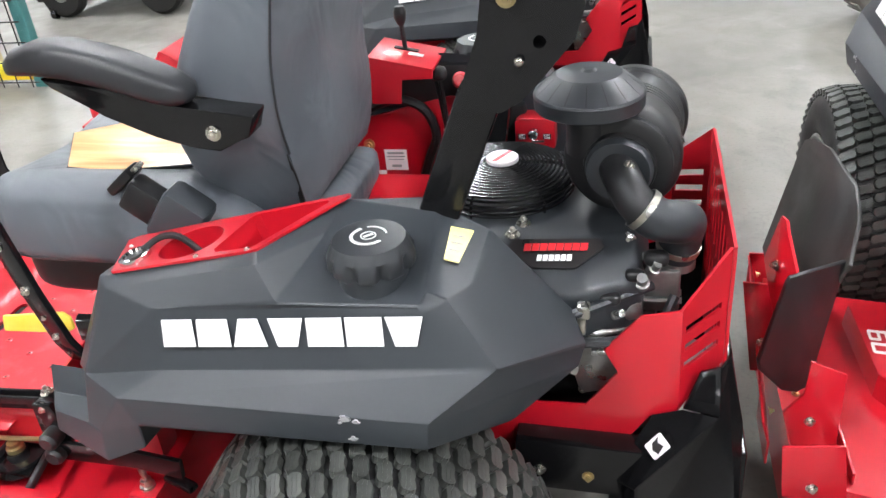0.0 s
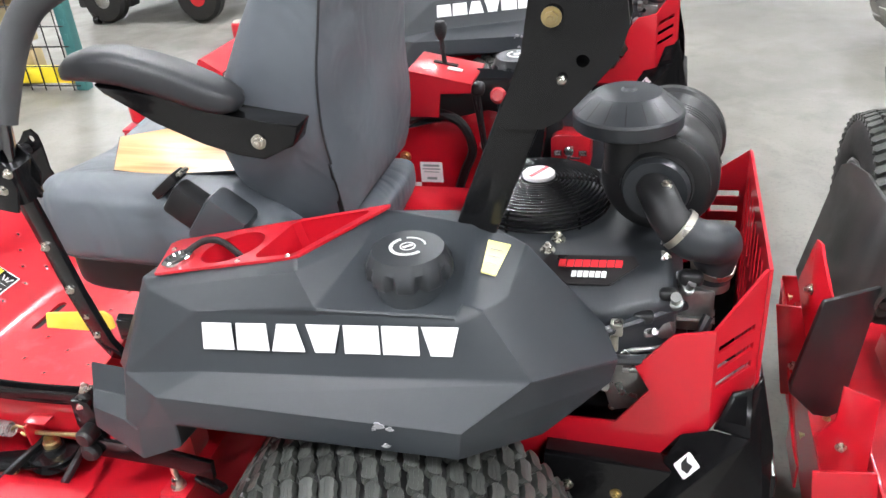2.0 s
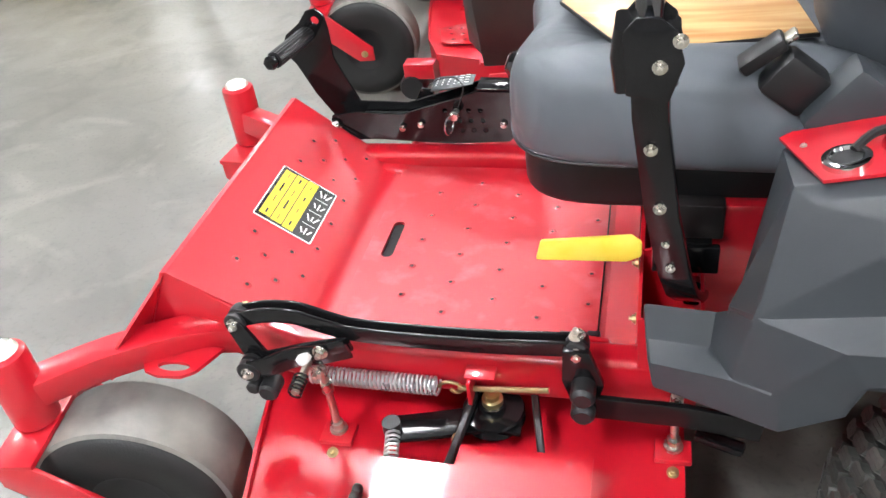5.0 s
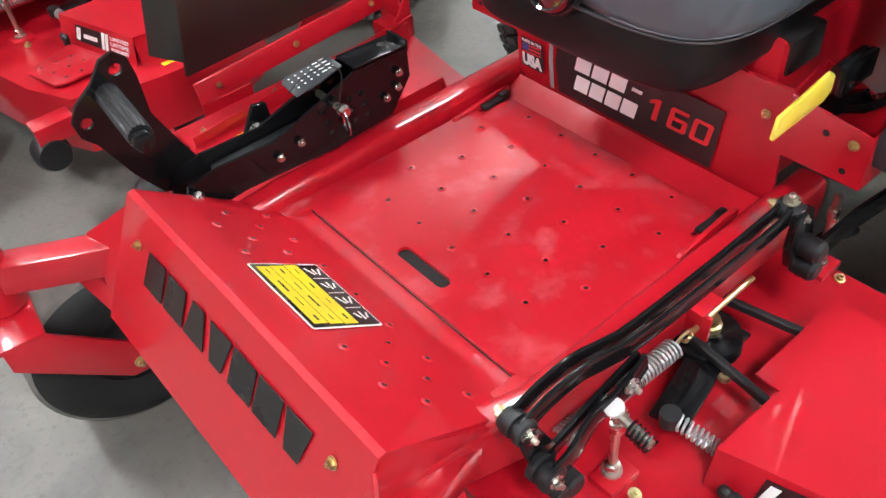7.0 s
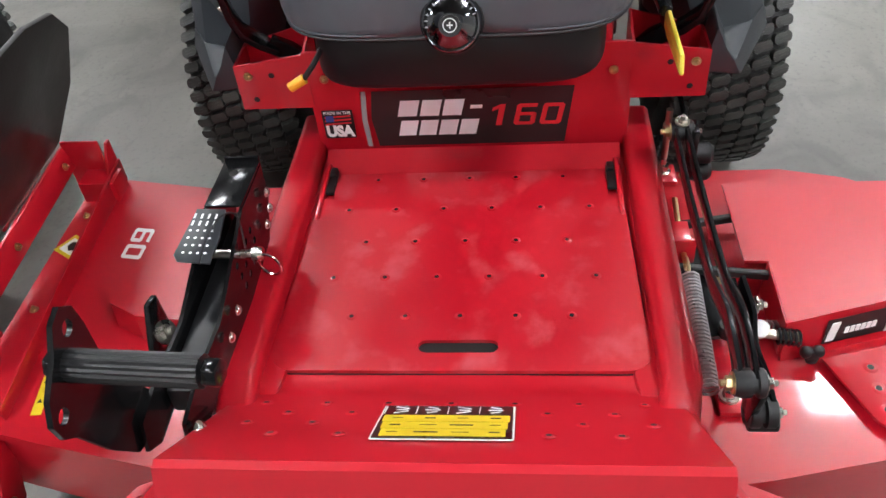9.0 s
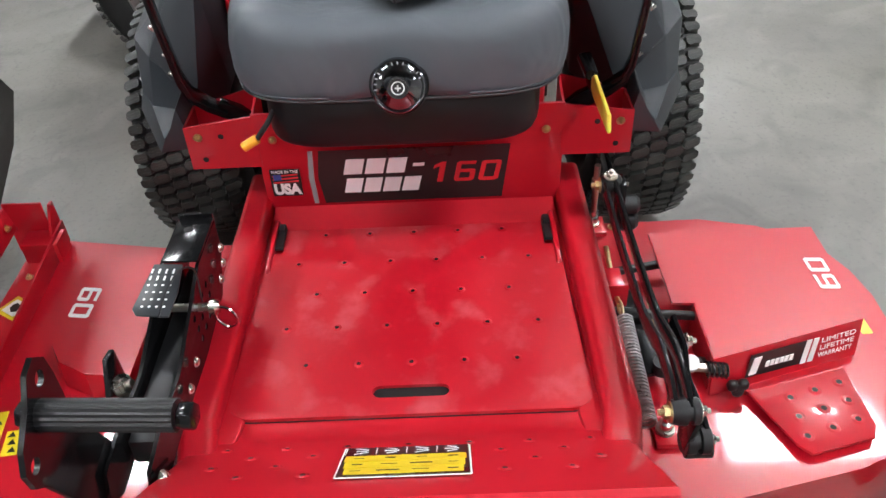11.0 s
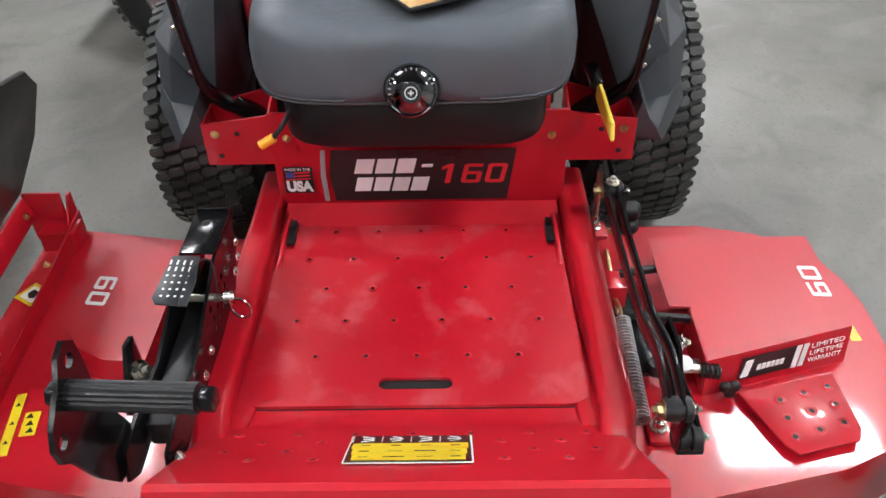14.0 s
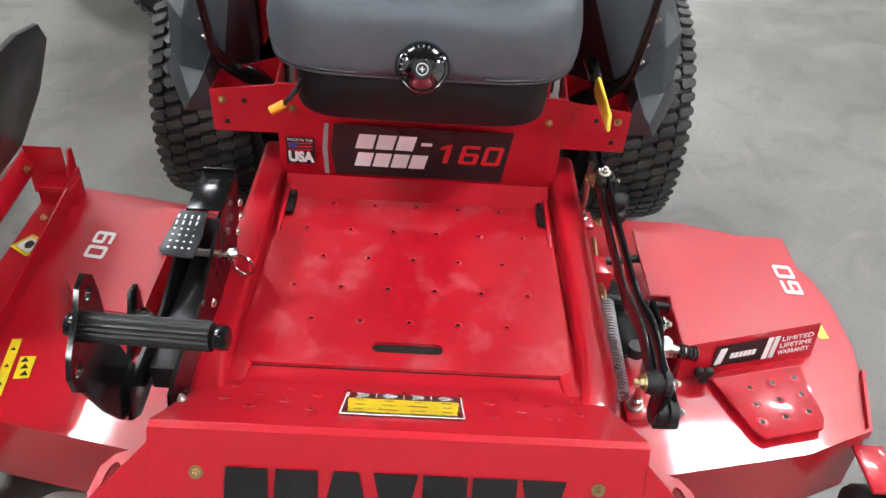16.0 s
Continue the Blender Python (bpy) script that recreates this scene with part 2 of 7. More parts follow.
def plate(bm, outer, holes, thick, m):
    """A flat plate with holes: outlines in two dimensions, laid into space by m; its top lies at local z 0."""
    loops = [outer, *holes]
    rings = []
    for z in (0.0, -thick):
        edges, layer = [], []
        for lp in loops:
            vs = [bm.verts.new(m @ Vector((x, y, z))) for x, y in lp]
            es = [bm.edges.new((vs[i], vs[(i + 1) % len(vs)])) for i in range(len(vs))]
            edges += es
            layer.append(vs)
        bmesh.ops.triangle_fill(bm, use_beauty=True, use_dissolve=False, edges=edges)
        rings.append(layer)
    for top, low in zip(*rings):
        for i in range(len(top)):
            j = (i + 1) % len(top)
            bm.faces.new((top[i], top[j], low[j], low[i]))
    return bm


def sweep(bm, pts, shape, closed_shape=True, up=None, cap=True):
    """A cross-section of (side, up) pairs along a line of points."""
    pts = [Vector(p) for p in pts]
    rings, prev = [], Vector(up) if up else None
    for i, p in enumerate(pts):
        a = (pts[i] - pts[i - 1]).normalized() if i else None
        b = (pts[i + 1] - pts[i]).normalized() if i < len(pts) - 1 else None
        d = (a + b).normalized() if a and b else (a or b)
        if prev is None:
            prev = Vector((0, 0, 1)) if abs(d.z) < 0.9 else Vector((0, 1, 0))
        u = (prev - d * prev.dot(d)).normalized()
        s = d.cross(u)
        stretch = 1.0
        if a and b:
            stretch = 1 / max(0.5, math.cos(a.angle(b) / 2))
        rings.append([bm.verts.new(p + s * x * (stretch if abs(x) > 1 else 1) + u * y) for x, y in shape])
        prev = u
    n = len(shape)
    for r, q in zip(rings, rings[1:]):
        for i in range(n):
            bm.faces.new((r[i], r[(i + 1) % n], q[(i + 1) % n], q[i]))
    if cap:
        bm.faces.new(rings[0][::-1])
        bm.faces.new(rings[-1])
    return bm


def circle(r, n=10, ry=None):
    return [(r * math.cos(2 * math.pi * i / n), (ry or r) * math.sin(2 * math.pi * i / n)) for i in range(n)]


def rect(w, h, r=0.0, n=3):
    """A rectangle with rounded corners about the origin."""
    if not r:
        return [(-w / 2, -h / 2), (w / 2, -h / 2), (w / 2, h / 2), (-w / 2, h / 2)]
    out = []
    for cx, cy, a0 in ((w / 2 - r, -h / 2 + r, -90), (w / 2 - r, h / 2 - r, 0), (-w / 2 + r, h / 2 - r, 90), (-w / 2 + r, -h / 2 + r, 180)):
        out += [(cx + r * math.cos(radians(a0 + 90 * i / n)), cy + r * math.sin(radians(a0 + 90 * i / n))) for i in range(n + 1)]
    return out


def smooth_line(pts, n=6):
    """A rounded line through the given points."""
    p = [Vector(q) for q in pts]
    p = [2 * p[0] - p[1], *p, 2 * p[-1] - p[-2]]
    out = []
    for a, b, c, d in zip(p, p[1:], p[2:], p[3:]):
        for i in range(n):
            t = i / n
            out.append(0.5 * (2 * b + (c - a) * t + (2 * a - 5 * b + 4 * c - d) * t * t + (3 * b - a - 3 * c + d) * t**3))
    return [*out, p[-2]]


def tube(bm, pts, r, n=10, smooth=0, up=None):
    return sweep(bm, smooth_line(pts, smooth) if smooth else pts, circle(r, n), up=up)


def lathe(bm, prof, m, n=32):
    """A profile of (radius, height) turned about the local z axis."""
    rings = []
    for r, h in prof:
        if r < 1e-6:
            rings.append([bm.verts.new(m @ Vector((0, 0, h)))])
        else:
            rings.append([bm.verts.new(m @ Vector((r * math.cos(2 * math.pi * i / n), r * math.sin(2 * math.pi * i / n), h))) for i in range(n)])
    for a, b in zip(rings, rings[1:]):
        for i in range(n):
            j = (i + 1) % n
            if len(a) == 1 and len(b) > 1:
                bm.faces.new((a[0], b[j], b[i]))
            elif len(b) == 1 and len(a) > 1:
                bm.faces.new((a[i], a[j], b[0]))
            elif len(a) > 1:
                bm.faces.new((a[i], a[j], b[j], b[i]))
    return bm


def facing(p, d, spin=0.0):
    """A pose at p whose z axis points along d."""
    return Matrix.Translation(p) @ Vector(d).to_track_quat("Z", "Y").to_matrix().to_4x4() @ Matrix.Rotation(spin, 4, "Z")


def pillow(bm, c, s, e1=0.5, e2=0.5, m=None, nu=36, nv=20, bend=None):
    """A soft rounded block (superellipsoid) about c with half sizes s."""
    def f(w, e):
        return math.copysign(abs(w) ** e, w)
    rot = m.to_4x4() if m else Matrix()
    rings = []
    for j in range(nv + 1):
        v = -math.pi / 2 + math.pi * j / nv
        ring = []
        for i in range(nu):
            u = 2 * math.pi * i / nu
            p = Vector((s[0] * f(math.cos(v), e1) * f(math.cos(u), e2), s[1] * f(math.cos(v), e1) * f(math.sin(u), e2), s[2] * f(math.sin(v), e1)))
            if bend:
                p = bend(p)
            ring.append(p)
        rings.append(ring)
    vs = []
    for j, ring in enumerate(rings):
        if j in (0, nv):
            vs.append([bm.verts.new(Vector(c) + rot @ ring[0])])
        else:
            vs.append([bm.verts.new(Vector(c) + rot @ p) for p in ring])
    for a, b in zip(vs, vs[1:]):
        for i in range(nu):
            k = (i + 1) % nu
            if len(a) == 1:
                bm.faces.new((a[0], b[k], b[i]))
            elif len(b) == 1:
                bm.faces.new((a[i], a[k], b[0]))
            else:
                bm.faces.new((a[i], a[k], b[k], b[i]))
    return bm


def loft(bm, rings, cap=True):
    """Skin over rings of points that all have the same count."""
    vs = [[bm.verts.new(p) for p in r] for r in rings]
    n = len(vs[0])
    for a, b in zip(vs, vs[1:]):
        for i in range(n):
            bm.faces.new((a[i], a[(i + 1) % n], b[(i + 1) % n], b[i]))
    if cap:
        bm.faces.new(vs[0][::-1])
        bm.faces.new(vs[-1])
    return bm


def B():
    return bmesh.new()


def mesh_of(bm, name, material, sharp=32):
    bmesh.ops.recalc_face_normals(bm, faces=bm.faces)
    me = bpy.data.meshes.new(name)
    bm.to_mesh(me)
    bm.free()
    me.materials.append(material)
    me.shade_smooth()
    me.set_sharp_from_angle(angle=radians(sharp))
    return me


def bolt_mesh(name, r, material, washer=True):
    bm = B()
    if washer:
        lathe(bm, [(0, 0), (r * 1.5, 0), (r * 1.5, r * 0.25), (0, r * 0.25)], Matrix(), 16)
    hexa = [(r * math.cos(i * math.pi / 3), r * math.sin(i * math.pi / 3), r * 0.25) for i in range(6)]
    prism(bm, hexa, (0, 0, r * 0.8))
    lathe(bm, [(r * 0.5, r * 1.05), (r * 0.5, r * 1.7), (r * 0.42, r * 1.8), (0, r * 1.8)], Matrix(), 10)
    return mesh_of(bm, name, material)


def dome_mesh(name, r, material):
    bm = B()
    lathe(bm, [(0, 0), (r, 0), (r * 0.96, r * 0.3), (r * 0.75, r * 0.6), (r * 0.4, r * 0.75), (0, r * 0.8)], Matrix(), 14)
    return mesh_of(bm, name, material)


BOLT, BOLT_GOLD, BOLT_BLACK = bolt_mesh("bolt", 0.0085, ZINC), bolt_mesh("bolt", 0.0085, GOLD), bolt_mesh("bolt", 0.0085, BLACK_MATT)
DOME = dome_mesh("carriage_bolt", 0.010, ZINC)


def bolt(parent, p, d, size=1.0, me=None, name="bolt"):
    return shared(name, me or BOLT, parent, facing(p, d, 0.3) @ Matrix.Scale(size, 4))


def text_part(name, body, size, m, material, parent, label="", width=None, shear=0.0, bold=0.0):
    """Raised lettering in the built-in font, as a mesh; m lays its baseline along local x."""
    cu = bpy.data.curves.new(name, "FONT")
    cu.body, cu.size, cu.extrude, cu.align_x, cu.align_y = body, size, 0.0004, "CENTER", "CENTER"
    cu.shear, cu.offset = shear, bold
    tmp = bpy.data.objects.new(name, cu)
    scene.collection.objects.link(tmp)
    me = bpy.data.meshes.new_from_object(tmp.evaluated_get(bpy.context.evaluated_depsgraph_get()))
    bpy.data.objects.remove(tmp)
    xs = [v.co.x for v in me.vertices]
    k = width / (max(xs) - min(xs)) if width else 1.0
    me.transform(m @ Matrix.Diagonal((k, 1, 1, 1)))
    me.materials.clear()
    me.materials.append(material)
    ob = new(name, me)
    ob.parent = parent
    if label:
        tagged(ob, label)
    return ob


BRAND_TAPER = ((0.03, 0.0), (0.03, 0.0), (0.20, 0.0), (0.0, 0.20), (0.0, 0.0), (0.0, 0.0), (0.0, 0.20))


def blocks(name, m, width, height, n, material, parent, slant=0.0, gap=0.18, taper=()):
    """Plain blocks that stand for a brand name: n parts in a row about the origin of m; taper draws in top and foot."""
    w = width / n
    for i in range(n):
        x0, x1 = -width / 2 + i * w, -width / 2 + (i + 1 - gap) * w
        top, foot = taper[i] if taper else (0.0, 0.0)
        q = [(x0 + foot * w, -0.5), (x1 - foot * w, -0.5), (x1 - top * w, 0.5), (x0 + top * w, 0.5)]
        bm = B()
        prism(bm, [m @ Vector((x + slant * y * height, y * height, 0)) for x, y in q], m.to_3x3() @ Vector((0, 0, 0.0012)))
        part(name, bm, material, parent)


DIGITS = {
    "0": ([(0.12, 0), (0.88, 0), (1, 0.08), (1, 0.92), (0.88, 1), (0.12, 1), (0, 0.92), (0, 0.08)], [(0.24, 0.16), (0.76, 0.16), (0.76, 0.84), (0.24, 0.84)]),
    "6": ([(0.12, 0), (0.88, 0), (1, 0.08), (1, 0.52), (0.88, 0.60), (0.24, 0.60), (0.24, 0.84), (0.95, 0.84), (0.95, 1), (0.12, 1), (0, 0.92), (0, 0.08)], [(0.24, 0.15), (0.76, 0.15), (0.76, 0.45), (0.24, 0.45)]),
    "1": ([(0.40, 0), (0.68, 0), (0.68, 1), (0.44, 1), (0.10, 0.84), (0.10, 0.68), (0.40, 0.80)], []),
}


def numerals(body, w, h, gap, m, material, parent, slant=0.0):
    """Squared digits in a row about the origin of m, each one a part."""
    total = len(body) * w + (len(body) - 1) * gap
    for i, ch in enumerate(body):
        outer, hole = DIGITS[ch]

        def lay(loop):
            return [(-total / 2 + i * (w + gap) + x * w + slant * (y - 0.5) * h, (y - 0.5) * h) for x, y in loop]
        bm = B()
        plate(bm, lay(outer), [lay(hole)] if hole else [], 0.0006, m)
        part("numeral", bm, material, parent)


# ---- setting ----
ROOM = (-14.0, 18.0, -18.0, 18.0, 8.0)


def setting():
    x0, x1, y0, y1, h = ROOM
    bm = B()
    box(bm, ((x0 + x1) / 2, (y0 + y1) / 2, -0.1), (x1 - x0, y1 - y0, 0.2))
    tagged(part("floor", bm, CONCRETE), "sealed grey concrete warehouse floor with faint stains", "floor", kind="structure")
    for nm, c, s in (
        ("wall_west", (x0 - 0.1, (y0 + y1) / 2, h / 2), (0.2, y1 - y0, h)),
        ("wall_east", (x1 + 0.1, (y0 + y1) / 2, h / 2), (0.2, y1 - y0, h)),
        ("wall_south", ((x0 + x1) / 2, y0 - 0.1, h / 2), (x1 - x0 + 0.4, 0.2, h)),
        ("wall_north", ((x0 + x1) / 2, y1 + 0.1, h / 2), (x1 - x0 + 0.4, 0.2, h)),
    ):
        bm = B()
        box(bm, c, s)
        tagged(part(nm, bm, WALLPAINT), "plain off-white painted warehouse wall", "wall", kind="structure")
    bm = B()
    box(bm, ((x0 + x1) / 2, (y0 + y1) / 2, h + 0.1), (x1 - x0 + 0.4, y1 - y0 + 0.4, 0.2))
    tagged(part("ceiling", bm, CEIL), "plain painted warehouse ceiling", "ceiling", kind="structure")


def ceiling_lamps():
    lamp = thing("ceiling_light", "broad white ceiling light with a bright diffuser", "light", "ceiling lights")
    bm = B()
    box(bm, (0, 0, 0.03), (0.84, 2.04, 0.06), 0.01)
    part("housing", bm, WHITE, lamp)
    bm = B()
    box(bm, (0, 0, -0.006), (0.8, 2.0, 0.008))
    part("diffuser", bm, GLOW, lamp)
    spots = [(x, y) for x in (-10.2, -2.4, 6.0, 14.3) for y in (-14.1, -4.5, 4.9, 14.4)]
    lamp.matrix_basis = pose(*spots[0], 7.94)
    for x, y in spots[1:]:
        copy_thing(lamp, pose(x, y, 7.94))


setting()
ceiling_lamps()

# ---- the zero-turn mower ----
# Its nose points to -x, its left side to -y.


def mower_frame(mw):
    # floor pan and its channels
    bm = B()
    box(bm, (0.14, 0, 0.349), (0.50, 0.53, 0.008))
    part("floor_pan", bm, RED, mw)
    for s in (-1, 1):
        bm = B()
        sweep(bm, [(-0.30, s * 0.258, 0.385), (-0.20, s * 0.264, 0.355), (-0.12, s * 0.281, 0.345), (0.47, s * 0.281, 0.345)], rect(0.050, 0.086, 0.013, 4), up=(0, 0, 1))
        part("side_rail", bm, RED, mw)
    # removable foot plate with a hand slot
    outer = []
    for cx, cy, a0 in ((-0.096 + 0.032, 0.251 - 0.032, 90), (-0.096 + 0.032, -0.251 + 0.032, 180)):
        outer += [(cx + 0.032 * math.cos(radians(a0 + 15 * i)), cy + 0.032 * math.sin(radians(a0 + 15 * i))) for i in range(7)]
    outer += [(0.206, -0.246), (0.262, -0.243), (0.262, -0.222), (0.326, -0.222), (0.326, 0.222), (0.262, 0.222), (0.262, 0.243), (0.206, 0.246)]
    slot = [(-0.0545 + 0.011 * math.cos(radians(a)), 0.043 + 0.011 * math.sin(radians(a))) for a in range(0, 181, 30)]
    slot += [(-0.0545 + 0.011 * math.cos(radians(a)), -0.043 + 0.011 * math.sin(radians(a))) for a in range(180, 361, 30)]
    pips = []
    for r, x in enumerate((0.0, 0.077, 0.154, 0.231, 0.308)):
        n = 5 if r % 2 == 0 else 6
        pips += [(x, (i - (n - 1) / 2) * 0.0762) for i in range(n)]
    bm = B()
    plate(bm, outer, [slot], 0.006, pose(0, 0, 0.3615))
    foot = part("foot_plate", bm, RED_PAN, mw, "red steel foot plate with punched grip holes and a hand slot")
    # black strip round the plate, its shadow gap painted in
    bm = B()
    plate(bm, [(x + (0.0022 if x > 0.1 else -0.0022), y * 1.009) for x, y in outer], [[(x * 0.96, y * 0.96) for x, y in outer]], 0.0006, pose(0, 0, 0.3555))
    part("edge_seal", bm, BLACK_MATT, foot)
    # black insert that paints the hand slot's inside as shaded
    bm = B()
    box(bm, (-0.0545, 0, 0.3538), (0.025, 0.114, 0.002))
    part("slot_shadow_gap", bm, HOLE_SHADE, foot)
    bm = B()
    lathe(bm, [(0.0075, 0.0), (0.0052, 0.0010), (0.0034, 0.0012), (0.0033, 0.0002)], Matrix(), 12)
    pip = mesh_of(bm, "grip_hole_rim", RED)
    # flat black disc: the shade of an uncut hole, put in as colour
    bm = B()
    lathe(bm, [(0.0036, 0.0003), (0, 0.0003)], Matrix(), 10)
    pit = mesh_of(bm, "grip_hole", HOLE_SHADE)
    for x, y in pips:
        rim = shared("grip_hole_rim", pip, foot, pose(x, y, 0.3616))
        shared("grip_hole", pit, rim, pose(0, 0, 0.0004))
    for s in (-1, 1):
        bm = B()
        prism(bm, [(0.20, s * 0.236, 0.352), (0.345, s * 0.236, 0.352), (0.345, s * 0.236, 0.372), (0.315, s * 0.236, 0.374), (0.215, s * 0.236, 0.366)], (0, s * 0.008, 0), 0.002)
        part("hinge_ear", bm, RED, mw)
        bm = B()
        box(bm, (0.300, s * 0.2315, 0.3645), (0.058, 0.019, 0.006), 0.001)
        box(bm, (0.322, s * 0.229, 0.368), (0.020, 0.012, 0.012), 0.003)
        part("hinge_stop", bm, BLACK_MATT, mw)
    # raised toe board with its front face
    bm = B()
    w0, w1 = 0.272, 0.288
    pts = [(-0.070, 0.3548), (-0.104, 0.3550), (-0.120, 0.3572), (-0.134, 0.3632), (-0.148, 0.3735), (-0.322, 0.4985), (-0.332, 0.4975), (-0.425, 0.315), (-0.421, 0.313), (-0.331, 0.490), (-0.322, 0.4945), (-0.134, 0.3585), (-0.104, 0.3534), (-0.070, 0.3534)]
    rows = []
    for y in (-1, 1):
        rows.append([bm.verts.new((x, y * (w0 if z < 0.4 and x > -0.2 else w1), z)) for x, z in pts])
    n = len(pts)
    for i in range(n):
        bm.faces.new((rows[0][i], rows[0][(i + 1) % n], rows[1][(i + 1) % n], rows[1][i]))
    bm.faces.new(rows[0])
    bm.faces.new(rows[1][::-1])
    toe = part("toe_board", bm, RED, mw, sharp=30)
    slope = Matrix.Translation((-0.2285, 0, 0.4316)) @ Matrix(((-0.8118, 0, 0.5839), (0, -1, 0), (0.5839, 0, 0.8118))).to_4x4()
    # local x runs up the slope to the nose, local y to the mower's left
    bm = B()
    lathe(bm, [(0.0080, 0.0), (0.0060, 0.0010), (0.0040, 0.0013), (0.0036, 0.0002)], Matrix(), 14)
    bump = mesh_of(bm, "grip_bump", RED)
    for r, u in enumerate((-0.072, -0.036, 0.0, 0.036)):
        n = 7 if r % 2 == 0 else 6
        for i in range(n):
            v = (i - (n - 1) / 2) * 0.0762
            if abs(v) < 0.086 and u > -0.06:
                continue
            rim = shared("grip_bump", bump, toe, slope @ pose(u, v, 0.0002))
            shared("grip_hole", pit, rim, pose(0, 0, 0.0008))
    # service chart on the toe board
    bm = B()
    plate(bm, rect(0.114, 0.155, 0.003), [], 0.0008, slope @ pose(0.0, 0, 0.0026))
    chart = part("service_chart_decal", bm, WHITE, toe, "white-edged service chart decal with black and yellow rows")
    bm = B()
    plate(bm, rect(0.109, 0.150, 0.002), [], 0.0006, slope @ pose(0.0, 0, 0.0033))
    part("chart_ground", bm, DECAL_BLACK, chart)
    for k in range(3):
        bm = B()
        plate(bm, rect(0.0215, 0.144 - 0.004 * k, 0.001), [], 0.0005, slope @ pose(-0.008 + 0.0232 * k, 0, 0.0040))
        part("chart_band", bm, YELLOW, chart)
    for k in range(3):
        for j in range(4):
            bm = B()
            plate(bm, rect(0.0014 + 0.002 * ((j + k) % 2), 0.012 + 0.007 * ((j * k) % 3)), [], 0.0003, slope @ pose(-0.008 + 0.0232 * k, -0.055 + 0.037 * j, 0.0045))
            part("chart_mark", bm, DECAL_BLACK, chart)
    bm = B()
    for j in range(4):
        for k in range(3):
            plate(bm, rect(0.003, 0.018 - 0.005 * ((j + k) % 2)), [], 0.0003, slope @ pose(-0.046 + 0.008 * k, -0.055 + 0.0367 * j, 0.0040) @ pose(0, 0, 0, 0, 0, 25 * (k - 1)))
        plate(bm, rect(0.026, 0.0012), [], 0.0003, slope @ pose(-0.037, -0.0735 + 0.0367 * j, 0.0040))
    part("chart_drawing", bm, WHITE, chart)
    # brand blocks cut into the nose
    nose = Matrix.Translation((-0.3655, 0, 0.4370)) @ Matrix(((0, 0.454, -0.891), (-1, 0, 0), (0, 0.891, 0.454))).to_4x4()
    blocks("brand_block", nose, 0.40, 0.052, 7, DECAL_BLACK, toe, 0.0, 0.10, BRAND_TAPER)
    for s in (-1, 1):
        bolt(toe, (-0.357, s * 0.232, 0.452), (-0.891, 0, 0.454), 0.65, BOLT_GOLD)
    # side plates of the nose
    for s in (-1, 1):
        bm = B()
        prism(bm, [(-0.125, s * 0.284, 0.352), (-0.322, s * 0.284, 0.4945), (-0.331, s * 0.284, 0.4930), (-0.424, s * 0.284, 0.312), (-0.395, s * 0.284, 0.312), (-0.300, s * 0.284, 0.375), (-0.20, s * 0.284, 0.345)], (0, -s * 0.005, 0), 0.001)
        part("nose_side", bm, RED, mw)
    # gussets beside the nose, with a triangular opening
    for s in (-1, 1):
        a, b_ = V(-0.337, s * 0.287, 0.480), V(-0.392, s * 0.368, 0.410)
        c, d = V(-0.436, s * 0.368, 0.335), V(-0.420, s * 0.287, 0.322)
        u = (b_ - a).normalized()
        nrm = u.cross(d - a).normalized()
        v = nrm.cross(u)
        m = Matrix((u, v, nrm)).transposed().to_4x4()
        m.translation = a
        out2 = [(p.x, p.y) for p in (m.inverted() @ q for q in (a, b_, c, d))]
        cx, cy = sum(p[0] for p in out2) / 4, sum(p[1] for p in out2) / 4
        hole = [(cx + (x - cx) * 0.50, cy + (y - cy) * 0.50) for x, y in out2[1:]]
        bm = B()
        plate(bm, out2, [hole], 0.005, m)
        part("nose_gusset", bm, RED, mw)
    # front arms to the caster pivots
    for s in (-1, 1):
        bm = B()
        line = smooth_line([(0.0, s * 0.250, 0.330), (-0.12, s * 0.252, 0.338), (-0.22, s * 0.266, 0.362), (-0.31, s * 0.300, 0.380), (-0.42, s * 0.360, 0.380), (-0.515, s * 0.425, 0.372)], 6)
        sweep(bm, line, rect(0.050, 0.052, 0.006, 2), up=(0, 0, 1))
        part("front_arm", bm, RED, mw)
        bm = B()
        lathe(bm, [(0, 0.455), (0.026, 0.455), (0.034, 0.45), (0.036, 0.445), (0.036, 0.315), (0.030, 0.31), (0, 0.31)], pose(-0.535, s * 0.437, 0), 24)
        part("caster_pivot", bm, RED, mw)
        bm = B()
        lathe(bm, [(0.0, 0.462), (0.022, 0.462), (0.027, 0.456), (0.027, 0.454)], pose(-0.535, s * 0.437, 0), 20)
        part("pivot_cap", bm, ZINC, mw)
        # tie-down eye on the arm
        hole = [(-0.315 + 0.028 * math.cos(radians(a)), s * (0.358 + 0.010 * math.sin(radians(a)))) for a in range(0, 360, 20)]
        bm = B()
        plate(bm, [(-0.380, s * 0.335), (-0.360, s * 0.372), (-0.335, s * 0.380), (-0.295, s * 0.378), (-0.275, s * 0.365), (-0.250, s * 0.310), (-0.37, s * 0.315)], [hole], 0.006, pose(0, 0, 0.368))
        part("tie_down_eye", bm, RED, mw)


